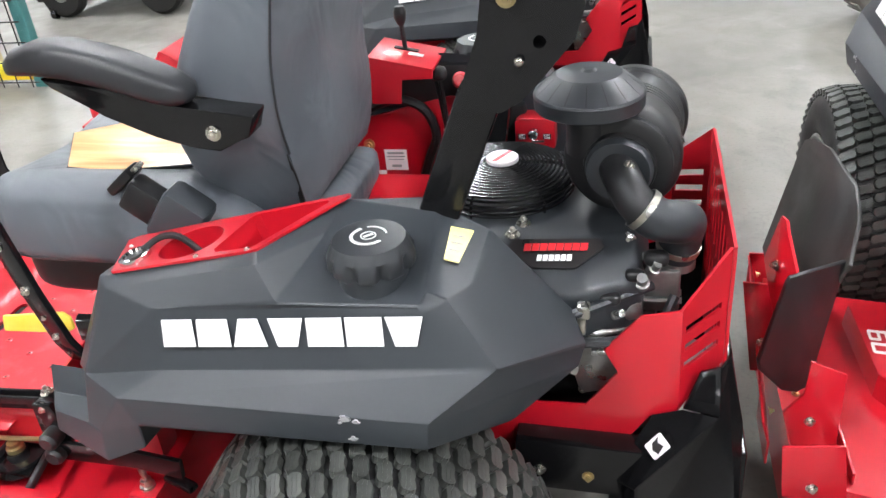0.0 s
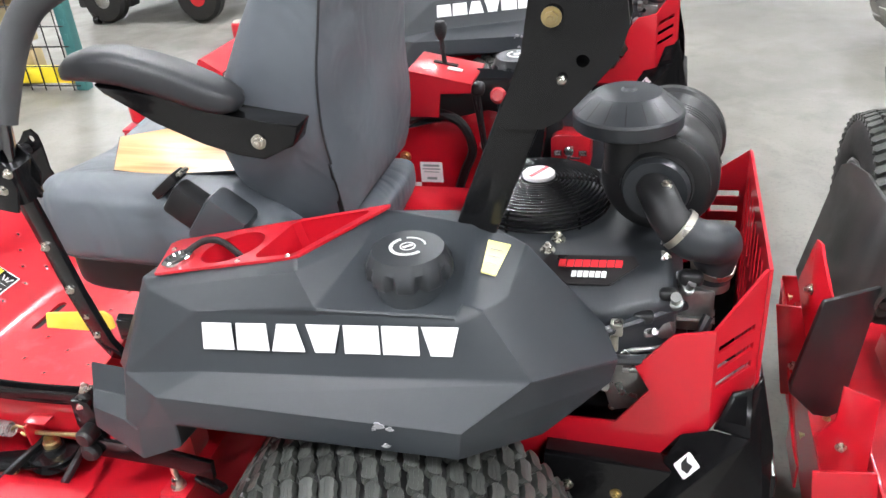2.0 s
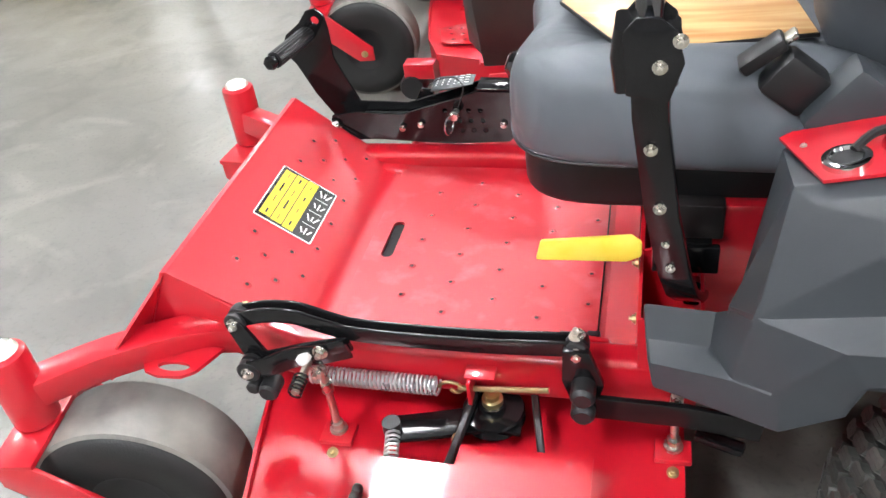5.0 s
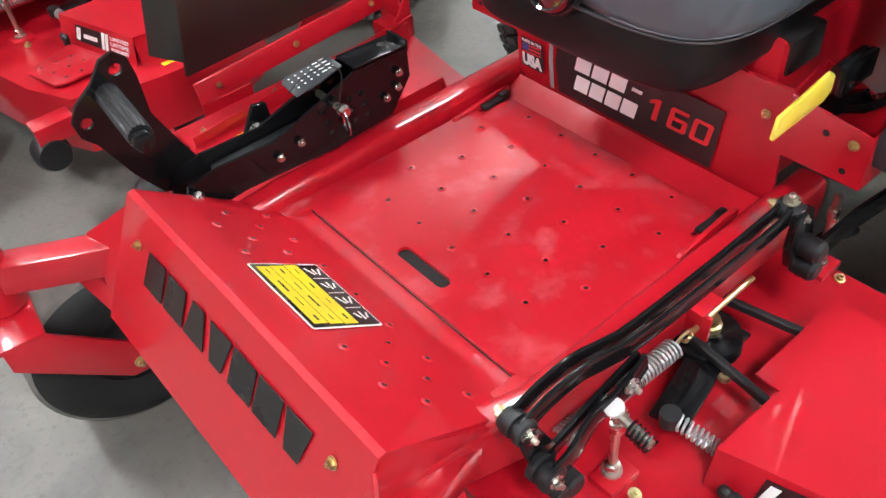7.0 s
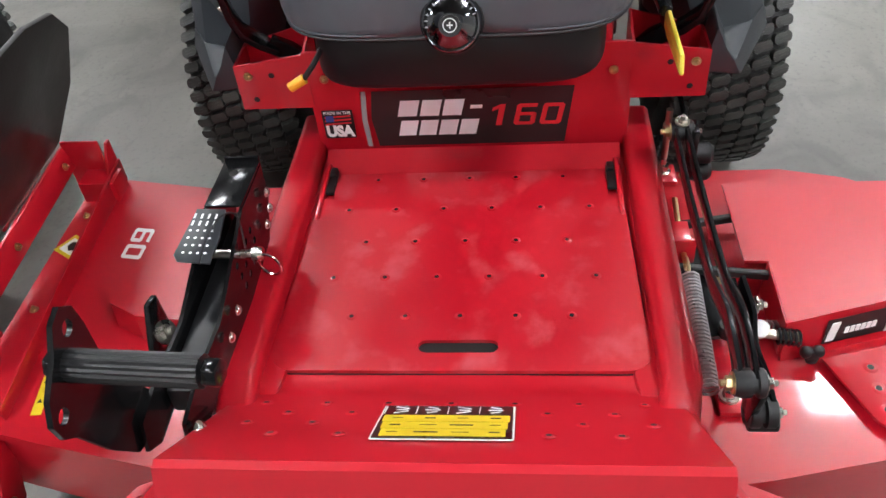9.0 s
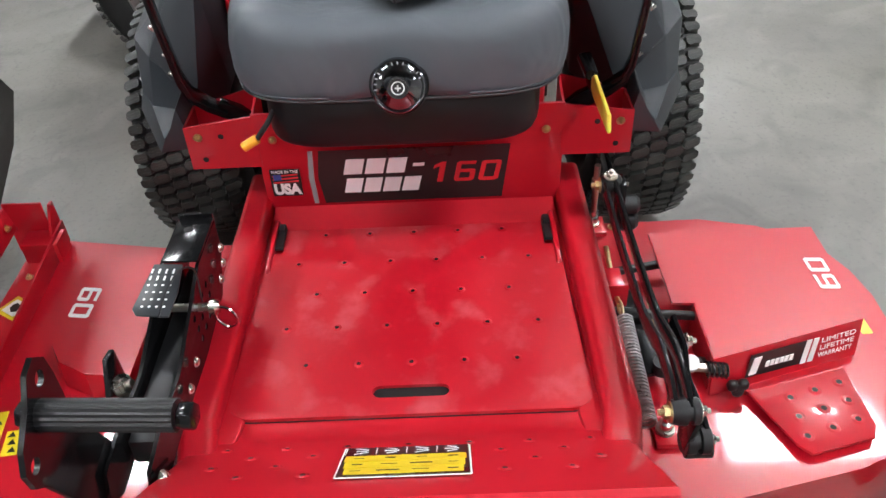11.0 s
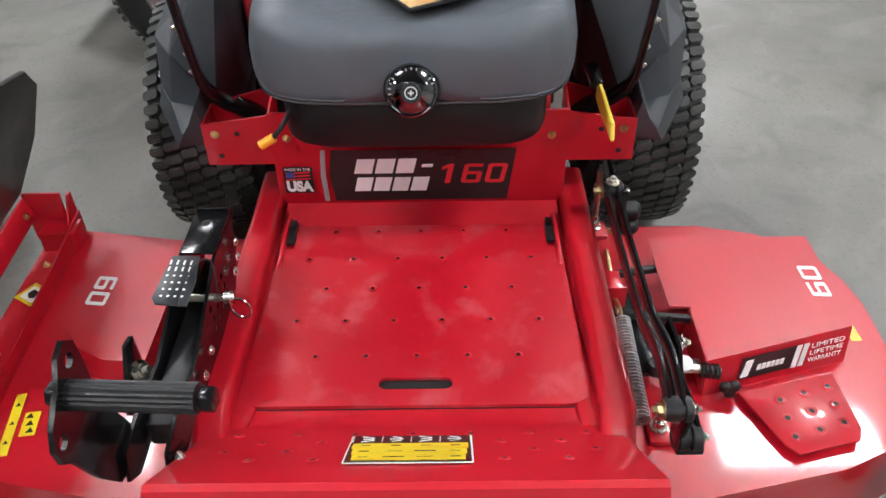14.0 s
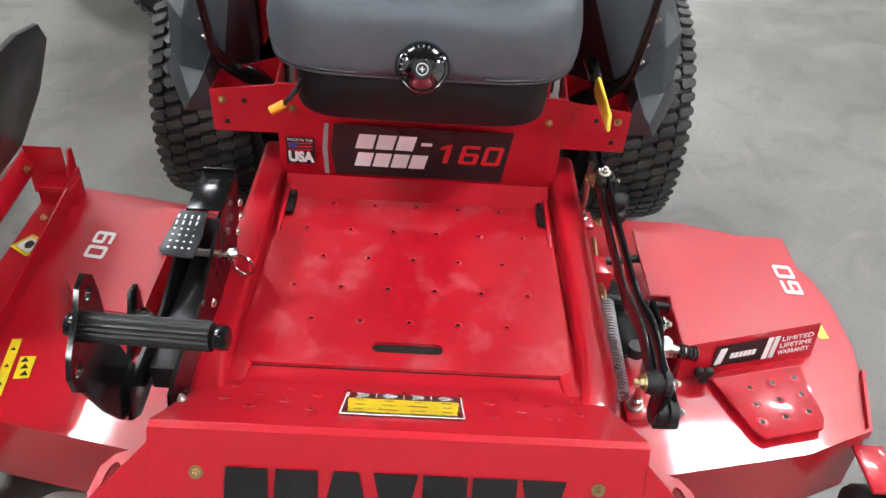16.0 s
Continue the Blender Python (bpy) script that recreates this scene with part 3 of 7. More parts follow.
def caster(mw, s, swing):
    """A smooth front wheel in a one-sided red fork."""
    base = pose(-0.535, s * 0.437, 0, 0, 0, swing)
    hub = base @ pose(0.135, 0, 0.165)
    ax = hub @ pose(0, 0, 0, 90, 0, 0)
    bm = B()
    lathe(bm, [(0.070, -0.062), (0.118, -0.070), (0.148, -0.067), (0.162, -0.052), (0.165, -0.03), (0.165, 0.03), (0.162, 0.052), (0.148, 0.067), (0.118, 0.070), (0.070, 0.062)], ax, 48)
    wheel = part("caster_wheel", bm, TYRE, mw, "smooth black rubber front wheel with dusty tread", sharp=50)
    bm = B()
    lathe(bm, [(0.158, -0.057), (0.1655, -0.054), (0.1675, -0.03), (0.168, 0.0), (0.1675, 0.03), (0.1655, 0.054), (0.158, 0.057)], ax, 48)
    part("tread_band", bm, CASTER, wheel, "flat dusty grey tread", sharp=30)
    bm = B()
    lathe(bm, [(0.0, -0.045), (0.045, -0.045), (0.060, -0.05), (0.078, -0.060), (0.078, 0.060), (0.060, 0.05), (0.045, 0.045), (0, 0.045)], ax, 28)
    part("hub", bm, BLACK_MATT, wheel)
    for k in (-1, 1):
        bm = B()
        pts = [base @ V(-0.03, k * 0.090, 0.305), base @ V(0.03, k * 0.090, 0.305), base @ V(0.165, k * 0.090, 0.185), base @ V(0.165, k * 0.090, 0.140), base @ V(0.115, k * 0.090, 0.140), base @ V(-0.03, k * 0.090, 0.262)]
        prism(bm, pts, base.to_3x3() @ V(0, 0.008 * k, 0), 0.002)
        part("fork_arm", bm, RED, mw)
        bolt(mw, base @ V(0.135, k * 0.098, 0.165), base.to_3x3() @ V(0, k, 0), 0.9, BOLT_GOLD, "axle_nut")
    bm = B()
    box(bm, base @ V(0, 0, 0.304), (0.07, 0.196, 0.010), 0.002, base.to_3x3())
    part("fork_crown", bm, RED, mw)


def riser(mw):
    """The red front of the seat box with its name plate and side trays."""
    bm = B()
    prism(bm, [(0.395, -0.262, 0.345), (0.395, 0.262, 0.345), (0.385, 0.262, 0.560), (0.385, -0.262, 0.560)], (0.006, 0, 0))
    front = part("seat_riser", bm, RED, mw, "red steel riser under the seat with a name plate")
    bm = B()
    prism(bm, [(0.335, -0.25, 0.352), (0.335, 0.25, 0.352), (0.385, 0.25, 0.372), (0.385, -0.25, 0.372)], (0.003, 0, -0.006))
    part("riser_foot", bm, RED, mw)
    bm = B()
    box(bm, (0.70, 0, 0.48), (0.60, 0.46, 0.26), 0.01)
    part("seat_box", bm, RED, mw)
    for s in (-1, 1):
        bm = B()
        foot = [bm.verts.new((x, s * y, 0.457)) for x, y in ((0.388, 0.258), (0.388, 0.379), (0.464, 0.379), (0.464, 0.258))]
        rim_ = [bm.verts.new((x, s * y, z)) for x, y, z in ((0.386, 0.258, 0.556), (0.386, 0.379, 0.540), (0.464, 0.379, 0.540), (0.464, 0.258, 0.575))]
        bm.faces.new(foot)
        for i in range(4):
            bm.faces.new((foot[i], foot[(i + 1) % 4], rim_[(i + 1) % 4], rim_[i]))
        bmesh.ops.recalc_face_normals(bm, faces=bm.faces)
        bmesh.ops.solidify(bm, geom=list(bm.faces), thickness=0.004)
        tray = part("lever_tray", bm, RED, mw)
        bolt(tray, (0.384, s * 0.357, 0.522), (-1, 0, 0), 0.6, BOLT_GOLD)
        bolt(tray, (0.384, s * 0.232, 0.512), (-1, 0, 0), 0.6, BOLT_GOLD)
        # holes are not cut: black discs on the wall paint their shade
        for y, z in ((0.318, 0.522), (0.352, 0.478)):
            bm = B()
            lathe(bm, [(0.005, 0), (0, 0.0005)], facing((0.3845, s * y, z), (-1, 0, 0)), 10)
            part("tray_hole", bm, HOLE_SHADE, tray)
    # name plate
    face = Matrix.Translation((0.3875, 0, 0.431)) @ Matrix(((0, -0.046, -0.999), (-1, 0, 0), (0, 0.999, -0.046))).to_4x4()
    bm = B()
    plate(bm, [(-0.158, -0.056), (0.158, -0.056), (0.172, 0.056), (-0.158, 0.056), (-0.165, 0.0)], [], 0.0008, face @ pose(0, 0, 0.002))
    name = part("name_plate", bm, DECAL_BLACK, front, "black name plate with white blocks and red numerals")
    for w, h, z, x in ((0.112, 0.031, 0.021, -0.060), (0.136, 0.030, -0.019, -0.050)):
        blocks("name_block", face @ pose(x, z, 0.0022), w, h, 3 if w < 0.12 else 4, PINK, name, 0.25, 0.14)
    blocks("name_block", face @ pose(0.014, 0.021, 0.0022), 0.022, 0.006, 1, PINK, name, 0.25, 0.1)
    numerals("160", 0.035, 0.042, 0.008, face @ pose(0.094, 0.003, 0.0030), DECAL_RED, name, 0.2)
    bm = B()
    plate(bm, [(-0.178, -0.056), (-0.170, -0.056), (-0.172, 0.0), (-0.168, 0.056), (-0.176, 0.056), (-0.181, 0.0)], [], 0.0008, face @ pose(0, 0, 0.002))
    part("plate_stripe", bm, DECAL_GREY, front)
    bm = B()
    plate(bm, rect(0.053, 0.058, 0.002), [], 0.0006, face @ pose(-0.222, -0.008, 0.002))
    st = part("origin_decal", bm, DECAL_BLACK, front, "small dark decal with a flag and white words")
    text_part("word", "MADE IN THE", 0.0085, face @ pose(-0.222, 0.0155, 0.0026), WHITE, st, width=0.046)
    text_part("word", "USA", 0.030, face @ pose(-0.222, -0.022, 0.0034), WHITE, st, width=0.048, bold=0.0016)
    bm = B()
    for k in range(3):
        prism(bm, [face @ V(-0.245, 0.008 - 0.007 * k, 0.0022), face @ V(-0.200, 0.011 - 0.007 * k, 0.0022), face @ V(-0.200, 0.008 - 0.007 * k, 0.0022), face @ V(-0.245, 0.005 - 0.007 * k, 0.0022)], face.to_3x3() @ V(0, 0, 0.0004))
    part("flag_stripe", bm, DECAL_RED, st)
    bm = B()
    plate(bm, rect(0.014, 0.012), [], 0.0004, face @ pose(-0.236, 0.004, 0.0030))
    part("flag_field", bm, DECAL_BLUE, st)


def seat(mw):
    bm = B()

    def dish(p):
        q = p.copy()
        if p.z > 0:
            q.z -= 0.045 * max(0, 1 - (p.y / 0.19) ** 2) * max(0, 1 - (p.x / 0.27) ** 4)
        if p.x < -0.2:
            q.z -= 0.03 * ((-p.x - 0.2) / 0.08) ** 2 * (1 if p.z > 0 else 0.4)
        if p.x > 0.08 and p.z > 0:
            q.z -= 0.055 * ((p.x - 0.08) / 0.18) ** 2
        if p.x < -0.1:
            q.x += (0.020 * math.exp(-(p.y / 0.050) ** 2) + 0.010 * max(0, 1 - (p.y / 0.2) ** 2)) * ((-p.x - 0.1) / 0.18) ** 2
        q.y *= 1 + 0.05 * (p.z / 0.078) * (-1 if p.z > 0 else 0.0)
        q.y *= 1 + 0.06 * max(0, p.x / 0.28) - 0.04 * max(0, -p.x / 0.28)
        return q
    pillow(bm, (0.460, 0, 0.732), (0.260, 0.258, 0.078), 0.36, 0.40, nu=64, nv=30, bend=dish)
    cushion = part("seat_cushion", bm, VINYL, mw, "grey vinyl seat cushion with stitched seams", sharp=60)

    def rim(z, k, y0, y1):
        out = []
        for i in range(41):
            a = math.pi * (y0 + (y1 - y0) * i / 40)
            c_, s_ = math.cos(a), math.sin(a)
            out.append((0.475 + k * 0.276 * math.copysign(abs(c_) ** 0.40, c_), k * 0.250 * math.copysign(abs(s_) ** 0.40, s_), z))
        return out
    bm = B()
    tube(bm, rim(0.676, 0.985, 0.5, 1.5), 0.0022, 6)
    part("seam", bm, VINYL_DARK, cushion)
    for y0, y1 in ((0.62, 0.968), (1.032, 1.38)):
        bm = B()
        tube(bm, rim(0.682, 0.990, y0, y1), 0.0011, 6)
        part("stitching", bm, VINYL, cushion, "pale stitched thread")
    for s in (-1, 1):
        bm = B()
        tube(bm, [(0.225, s * 0.13, 0.760), (0.27, s * 0.135, 0.783), (0.36, s * 0.142, 0.789), (0.46, s * 0.150, 0.790), (0.54, s * 0.155, 0.788)], 0.0016, 6, 5)
        part("bolster_seam", bm, VINYL, cushion)
    bm = B()
    pillow(bm, (0.495, 0, 0.630), (0.278, 0.212, 0.052), 0.28, 0.32)
    part("seat_base", bm, BOOT, mw, "black rubber boot under the seat cushion")
    # ride dial
    dial = facing((0.214, 0, 0.692), (-0.93, 0, 0.36))
    bm = B()
    lathe(bm, [(0, 0.0), (0.042, -0.006), (0.042, 0.003), (0.040, 0.005), (0.038, 0.004), (0.036, 0.002)], dial, 32)
    part("dial_collar", bm, BLACK_MATT, mw)
    bm = B()
    lathe(bm, [(0.039, 0.002), (0.039, 0.014), (0.037, 0.021), (0.035, 0.0225), (0.032, 0.0205), (0.025, 0.0245), (0.018, 0.032), (0.015, 0.036), (0, 0.036)], dial, 40)
    knob = part("ride_dial", bm, DARK_CHROME, mw, "smoked chrome ride adjustment dial")
    bm = B()
    lathe(bm, [(0.0, 0.0385), (0.013, 0.0385), (0.013, 0.036)], dial, 24)
    part("dial_centre", bm, DECAL_BLACK, knob)
    bm = B()
    for k in range(13):
        a = 0.35 + 2 * math.pi * k / 26
        box(bm, dial @ V(0.0320 * math.cos(a), 0.0320 * math.sin(a), 0.0215), (0.0040, 0.0016, 0.0010), 0, (dial @ Matrix.Rotation(a, 4, "Z")).to_3x3())
    part("dial_figure", bm, DECAL_GREY, knob)
    bm = B()
    lathe(bm, [(0.0092, 0.0388), (0.0092, 0.0394), (0.0078, 0.0394), (0.0078, 0.0388)], dial, 24)
    box(bm, dial @ V(0, 0, 0.039), (0.008, 0.0018, 0.0008), 0, dial.to_3x3())
    box(bm, dial @ V(0, 0, 0.039), (0.0018, 0.008, 0.0008), 0, dial.to_3x3())
    part("dial_mark", bm, WHITE, knob)
    # backrest: soft bulging front, flat covered rear
    rows = [(0.705, 0.655, 0.752, 0.165), (0.722, 0.640, 0.768, 0.182), (0.745, 0.612, 0.774, 0.194), (0.78, 0.586, 0.778, 0.208), (0.815, 0.570, 0.779, 0.219), (0.85, 0.563, 0.778, 0.226), (0.89, 0.564, 0.774, 0.231),
            (0.93, 0.574, 0.774, 0.234), (0.99, 0.606, 0.780, 0.234), (1.05, 0.640, 0.790, 0.231), (1.12, 0.684, 0.802, 0.226), (1.20, 0.706, 0.814, 0.218), (1.27, 0.726, 0.820, 0.204), (1.31, 0.745, 0.815, 0.185)]
    rings = []
    for z, xf, xb, hw in rows:
        ring = []
        for i in range(33):
            a = math.pi * i / 32
            c_, s_ = math.cos(a), math.sin(a)
            y = -hw * math.copysign(abs(c_) ** 0.42, c_)
            x = xb - (xb - xf) * s_ ** 0.55
            x += 0.020 * math.exp(-(y / 0.11) ** 2) * (1 if x < (xf + xb) / 2 else 0)
            y *= 1 - 0.075 * (1 - s_) ** 2
            # soft pull wrinkles towards the arm and the lower corner
            y += 0.0022 * math.sin(38 * z + 22 * x) * math.exp(-((z - 0.93) / 0.09) ** 2) * abs(c_)
            ring.append(V(x, y, z))
        for k in range(1, 8):
            y = ring[32].y + (ring[0].y - ring[32].y) * k / 8
            ring.append(V(xb + 0.006 * math.sin(math.pi * k / 8), y, z + 0.010 * math.sin(math.pi * k / 8) * (z < 0.76)))
        rings.append(ring)
    bm = B()
    loft(bm, rings)
    back = part("backrest", bm, VINYL, mw, "grey vinyl backrest with a stretched rear cover", sharp=48)
    bm = B()
    tube(bm, [r[0] + V(0.001, -0.0008, 0) for r in rings[5:12]], 0.0022, 6, 3)
    part("cover_seam", bm, VINYL_DARK, back)
    # black sliver on the closed cover, painting the shade of its slit
    bm = B()
    prism(bm, [rings[5][0] + V(-0.003, -0.003, 0), rings[4][0] + V(0.001, -0.003, 0), rings[2][0] + V(0.003, -0.003, 0.0), rings[2][0] + V(-0.006, -0.003, 0.0)], (0, 0.003, 0))
    part("cover_gap", bm, HOLE_SHADE, back)
    bm = B()
    pillow(bm, (0.715, 0, 0.664), (0.078, 0.195, 0.034), 0.45, 0.4)
    part("back_hinge_boot", bm, VINYL, mw)
    # armrest: a slim pad, low at the tip, on a black bracket
    pad = [(0.418, 1.012, 0.006, 0.012), (0.424, 1.014, 0.014, 0.020), (0.440, 1.020, 0.021, 0.027), (0.470, 1.024, 0.026, 0.031), (0.517, 1.021, 0.029, 0.033), (0.56, 1.011, 0.030, 0.034), (0.60, 0.999, 0.030, 0.034), (0.64, 0.984, 0.028, 0.033), (0.665, 0.976, 0.024, 0.030), (0.683, 0.972, 0.015, 0.023), (0.688, 0.971, 0.006, 0.012)]
    bm = B()
    loft(bm, [[V(x, -0.276 + w * math.copysign(abs(math.cos(a)) ** 0.7, math.cos(a)), z + 0.9 * h * math.copysign(abs(math.sin(a)) ** 0.7, math.sin(a))) for a in (2 * math.pi * i / 24 for i in range(24))] for x, z, h, w in pad])
    part("armrest_pad", bm, VINYL_DARK, mw, "dark grey moulded armrest pad", sharp=60)
    bm = B()
    prism(bm, [(0.475, -0.298, 1.000), (0.57, -0.298, 0.984), (0.67, -0.298, 0.955), (0.778, -0.298, 0.944), (0.766, -0.298, 0.912), (0.745, -0.298, 0.908), (0.720, -0.298, 0.892), (0.68, -0.298, 0.899), (0.63, -0.298, 0.914), (0.56, -0.298, 0.945), (0.49, -0.298, 0.985)], (0, 0.045, 0), 0.003)
    part("arm_bracket", bm, BLACK, mw)
    bolt(mw, (0.717, -0.299, 0.920), (0, -1, 0), 0.85)
    # belt buckle
    bm = B()
    tilt = Matrix.Rotation(radians(38), 3, "Y")
    box(bm, (0.606, -0.258, 0.766), (0.074, 0.056, 0.090), 0.012, tilt)
    part("belt_reel", bm, TANK, mw)
    bm = B()
    box(bm, (0.545, -0.245, 0.790), (0.060, 0.040, 0.055), 0.008, tilt)
    part("buckle_socket", bm, BLACK_MATT, mw)
    bm = B()
    box(bm, (0.510, -0.232, 0.818), (0.055, 0.036, 0.016), 0.004, Matrix.Rotation(radians(-38), 3, "Y"))
    part("buckle_tongue", bm, BLACK_MATT, mw)
    bm = B()
    box(bm, (0.538, -0.232, 0.838), (0.014, 0.020, 0.008), 0.002, Matrix.Rotation(radians(-38), 3, "Y"))
    part("buckle_tip", bm, ZINC, mw)


# corners of the left tank pod: (x, y, z), nose towards -x
POD = {
    "front_low": (0.509, -0.449, 0.613), "front_top": (0.536, -0.386, 0.742), "bevel_front": (0.557, -0.405, 0.735),
    "rim_front": (0.566, -0.389, 0.747), "rim_rear": (0.797, -0.410, 0.804), "rim_tip": (0.892, -0.294, 0.821), "rim_back": (0.536, -0.290, 0.730),
    "bevel_rear": (0.810, -0.440, 0.803), "notch": (0.838, -0.460, 0.762), "ledge_front": (0.652, -0.447, 0.733),
    "shelf_rear": (1.024, -0.457, 0.765), "shelf_in": (0.872, -0.352, 0.797), "shelf_rear_in": (1.012, -0.300, 0.808),
    "panel_notch": (0.842, -0.4565, 0.747), "panel_rear": (1.028, -0.464, 0.760), "panel_top": (1.058, -0.460, 0.777),
    "block_low": (1.030, -0.448, 0.777), "block_in": (1.020, -0.292, 0.803), "block_mid": (1.078, -0.404, 0.762), "block_rear": (1.087, -0.298, 0.780),
    "crease_rear": (1.120, -0.492, 0.702), "crease_mid": (1.060, -0.489, 0.694), "crease_front": (0.655, -0.466, 0.645),
    "belly_front": (0.590, -0.497, 0.616), "belly_rear": (1.040, -0.536, 0.648), "foot_front": (0.612, -0.503, 0.577), "foot_rear": (1.032, -0.527, 0.597),
}
POD_BACK = {
    "tail": (1.213, -0.330, 0.626), "tail_low": (1.205, -0.352, 0.602), "tail_in": (1.186, -0.258, 0.634), "under_tail": (1.120, -0.425, 0.560),
    "step_top": (0.392, -0.385, 0.574), "step_mid": (0.396, -0.404, 0.534), "lip": (0.399, -0.418, 0.513), "step_low": (0.406, -0.434, 0.482), "step_heel": (0.540, -0.501, 0.496),
    "step_in": (0.486, -0.425, 0.606), "cove": (0.532, -0.485, 0.540), "dish_in": (0.474, -0.392, 0.572), "wall_in": (0.470, -0.410, 0.531), "wall_out": (0.491, -0.457, 0.529),
    "arch": (0.605, -0.496, 0.524),
    "in_step": (0.393, -0.372, 0.510), "in_low": (0.404, -0.372, 0.490), "in_heel": (0.540, -0.350, 0.478), "in_front": (0.486, -0.380, 0.500),
    "in_arch": (0.605, -0.300, 0.506), "in_foot": (1.032, -0.300, 0.560), "in_tail": (1.190, -0.250, 0.590), "in_top": (0.985, -0.250, 0.804),
}
POD_FACES = (
    "bevel_front bevel_rear notch ledge_front", "ledge_front notch shelf_rear panel_rear panel_notch", "bevel_front rim_front rim_rear bevel_rear",
    "front_low bevel_front ledge_front", "front_low ledge_front crease_front", "crease_front ledge_front panel_notch panel_rear crease_mid", "crease_mid panel_rear panel_top crease_rear",
    "panel_rear shelf_rear block_low panel_top", "bevel_rear shelf_in notch", "bevel_rear rim_rear rim_tip shelf_in", "notch shelf_in rim_tip shelf_rear_in shelf_rear",
    "shelf_rear shelf_rear_in block_in block_low", "shelf_rear_in rim_tip in_top block_in", "block_low block_in block_rear block_mid panel_top", "block_in in_top block_rear",
    "panel_top block_mid block_rear tail_in tail crease_rear", "front_low crease_front belly_front", "crease_front crease_mid crease_rear belly_rear belly_front", "crease_rear tail tail_low belly_rear",
    "belly_front belly_rear foot_rear foot_front", "belly_rear tail_low under_tail foot_rear", "front_low belly_front cove wall_out", "belly_front foot_front cove",
    "step_top step_mid wall_in dish_in", "step_mid lip wall_out wall_in", "wall_in wall_out front_low step_in dish_in", "lip step_low step_heel cove wall_out", "cove step_heel arch foot_front",
    "front_top bevel_front front_low", "front_top rim_front bevel_front", "front_top rim_back rim_front", "front_low step_in in_front rim_back front_top", "step_top dish_in step_in in_front in_step",
    "step_top in_step in_low step_low lip step_mid", "step_low in_low in_heel step_heel", "step_heel in_heel in_arch arch", "arch in_arch in_foot foot_rear foot_front", "foot_rear in_foot in_tail under_tail",
    "under_tail in_tail tail_in tail tail_low", "in_tail in_foot in_top block_rear tail_in", "in_foot in_arch rim_back rim_tip in_top", "in_arch in_heel in_low in_step in_front rim_back",
)


def tank(mw, s):
    bm = B()
    vs = {}
    for key, (x, y, z) in {**POD, **POD_BACK}.items():
        # the right pod stands outside the red side panel
        vs[key] = bm.verts.new((x, y if s < 0 else max(-y, 0.345 + 0.04 * (z - 0.5) - 0.02 * (x - 0.4)), z))
    for names in POD_FACES:
        bm.faces.new([vs[k] for k in names.split()])
    bmesh.ops.recalc_face_normals(bm, faces=bm.faces)
    bmesh.ops.bevel(bm, geom=list(bm.edges), offset=0.0038, segments=2, affect="EDGES", profile=0.6, clamp_overlap=True)
    body = part("fuel_tank", bm, TANK, mw, "dark grey faceted plastic fuel tank pod", sharp=20)
    # bare scuffs on the belly crease
    for x, z, w in ((0.933, 0.648, 0.0085), (0.948, 0.645, 0.0055), (0.938, 0.612, 0.0060), (0.926, 0.641, 0.0030)):
        bm = B()
        y = 0.5315 + (x - 0.94) * 0.02 if z > 0.63 else 0.5265
        prism(bm, [V(x + w * (0.75 + 0.35 * math.sin(3 * a + x * 90) + 0.2 * math.sin(7 * a + z * 300)) * math.cos(a), s * y, z - 0.004 + 0.55 * w * math.sin(a)) for a in (2 * math.pi * i / 17 for i in range(17))], (0, s * 0.0022, 0))
        part("scuff", bm, DECAL_GREY, body, "pale scuff in the plastic")
    # neck and cap
    up = pose(0.954, s * 0.408, 0.0)
    bm = B()
    lathe(bm, [(0.0, 0.748), (0.046, 0.750), (0.045, 0.765), (0.045, 0.775), (0.047, 0.794), (0, 0.794)], up, 32)
    part("filler_neck", bm, TANK, body)
    bm = B()
    nseg = 96
    rings = []
    for rr, z in ((0.0535, 0.792), (0.0560, 0.795), (0.0560, 0.808), (0.0520, 0.816), (0.046, 0.8285), (0.0, 0.831)):
        ring = []
        for i in range(nseg):
            a = 2 * math.pi * i / nseg
            dip = 0.0
            if z < 0.815:
                w = (a / (2 * math.pi) * 9) % 1.0
                dip = 0.0085 * max(0.0, math.cos((w - 0.5) * math.pi * 2.2)) if abs(w - 0.5) < 0.23 else 0.0
            ring.append(bm.verts.new(up @ V((rr - dip) * math.cos(a), (rr - dip) * math.sin(a), z)) if rr else None)
        rings.append(ring if rr else [bm.verts.new(up @ V(0, 0, z))])
    for a, b in zip(rings, rings[1:]):
        for i in range(nseg):
            j = (i + 1) % nseg
            bm.faces.new((a[i], a[j], b[0])) if len(b) == 1 else bm.faces.new((a[i], a[j], b[j], b[i]))
    bm.faces.new(rings[0][::-1])
    cap = part("fuel_cap", bm, ENGINE, body, "black ribbed plastic fuel cap with white ring print", sharp=40)
    bm = B()
    for a0, a1, r0, r1 in ((20, 110, 0.021, 0.0235), (130, 330, 0.019, 0.0235), (0, 360, 0.0085, 0.0100)):
        k = 24
        for i in range(k):
            t0, t1 = radians(a0 + (a1 - a0) * i / k), radians(a0 + (a1 - a0) * (i + 0.8) / k)
            q = [(r0, t0), (r1, t0), (r1, t1), (r0, t1)]
            prism(bm, [up @ V(r * math.cos(t) + 0.0, r * math.sin(t), 0.8305) for r, t in q], (0, 0, 0.0008))
    box(bm, up @ V(0.0, 0.0, 0.831), (0.013, 0.004, 0.001), 0, Matrix.Rotation(0.7, 3, "Z"))
    part("cap_print", bm, WHITE, cap)
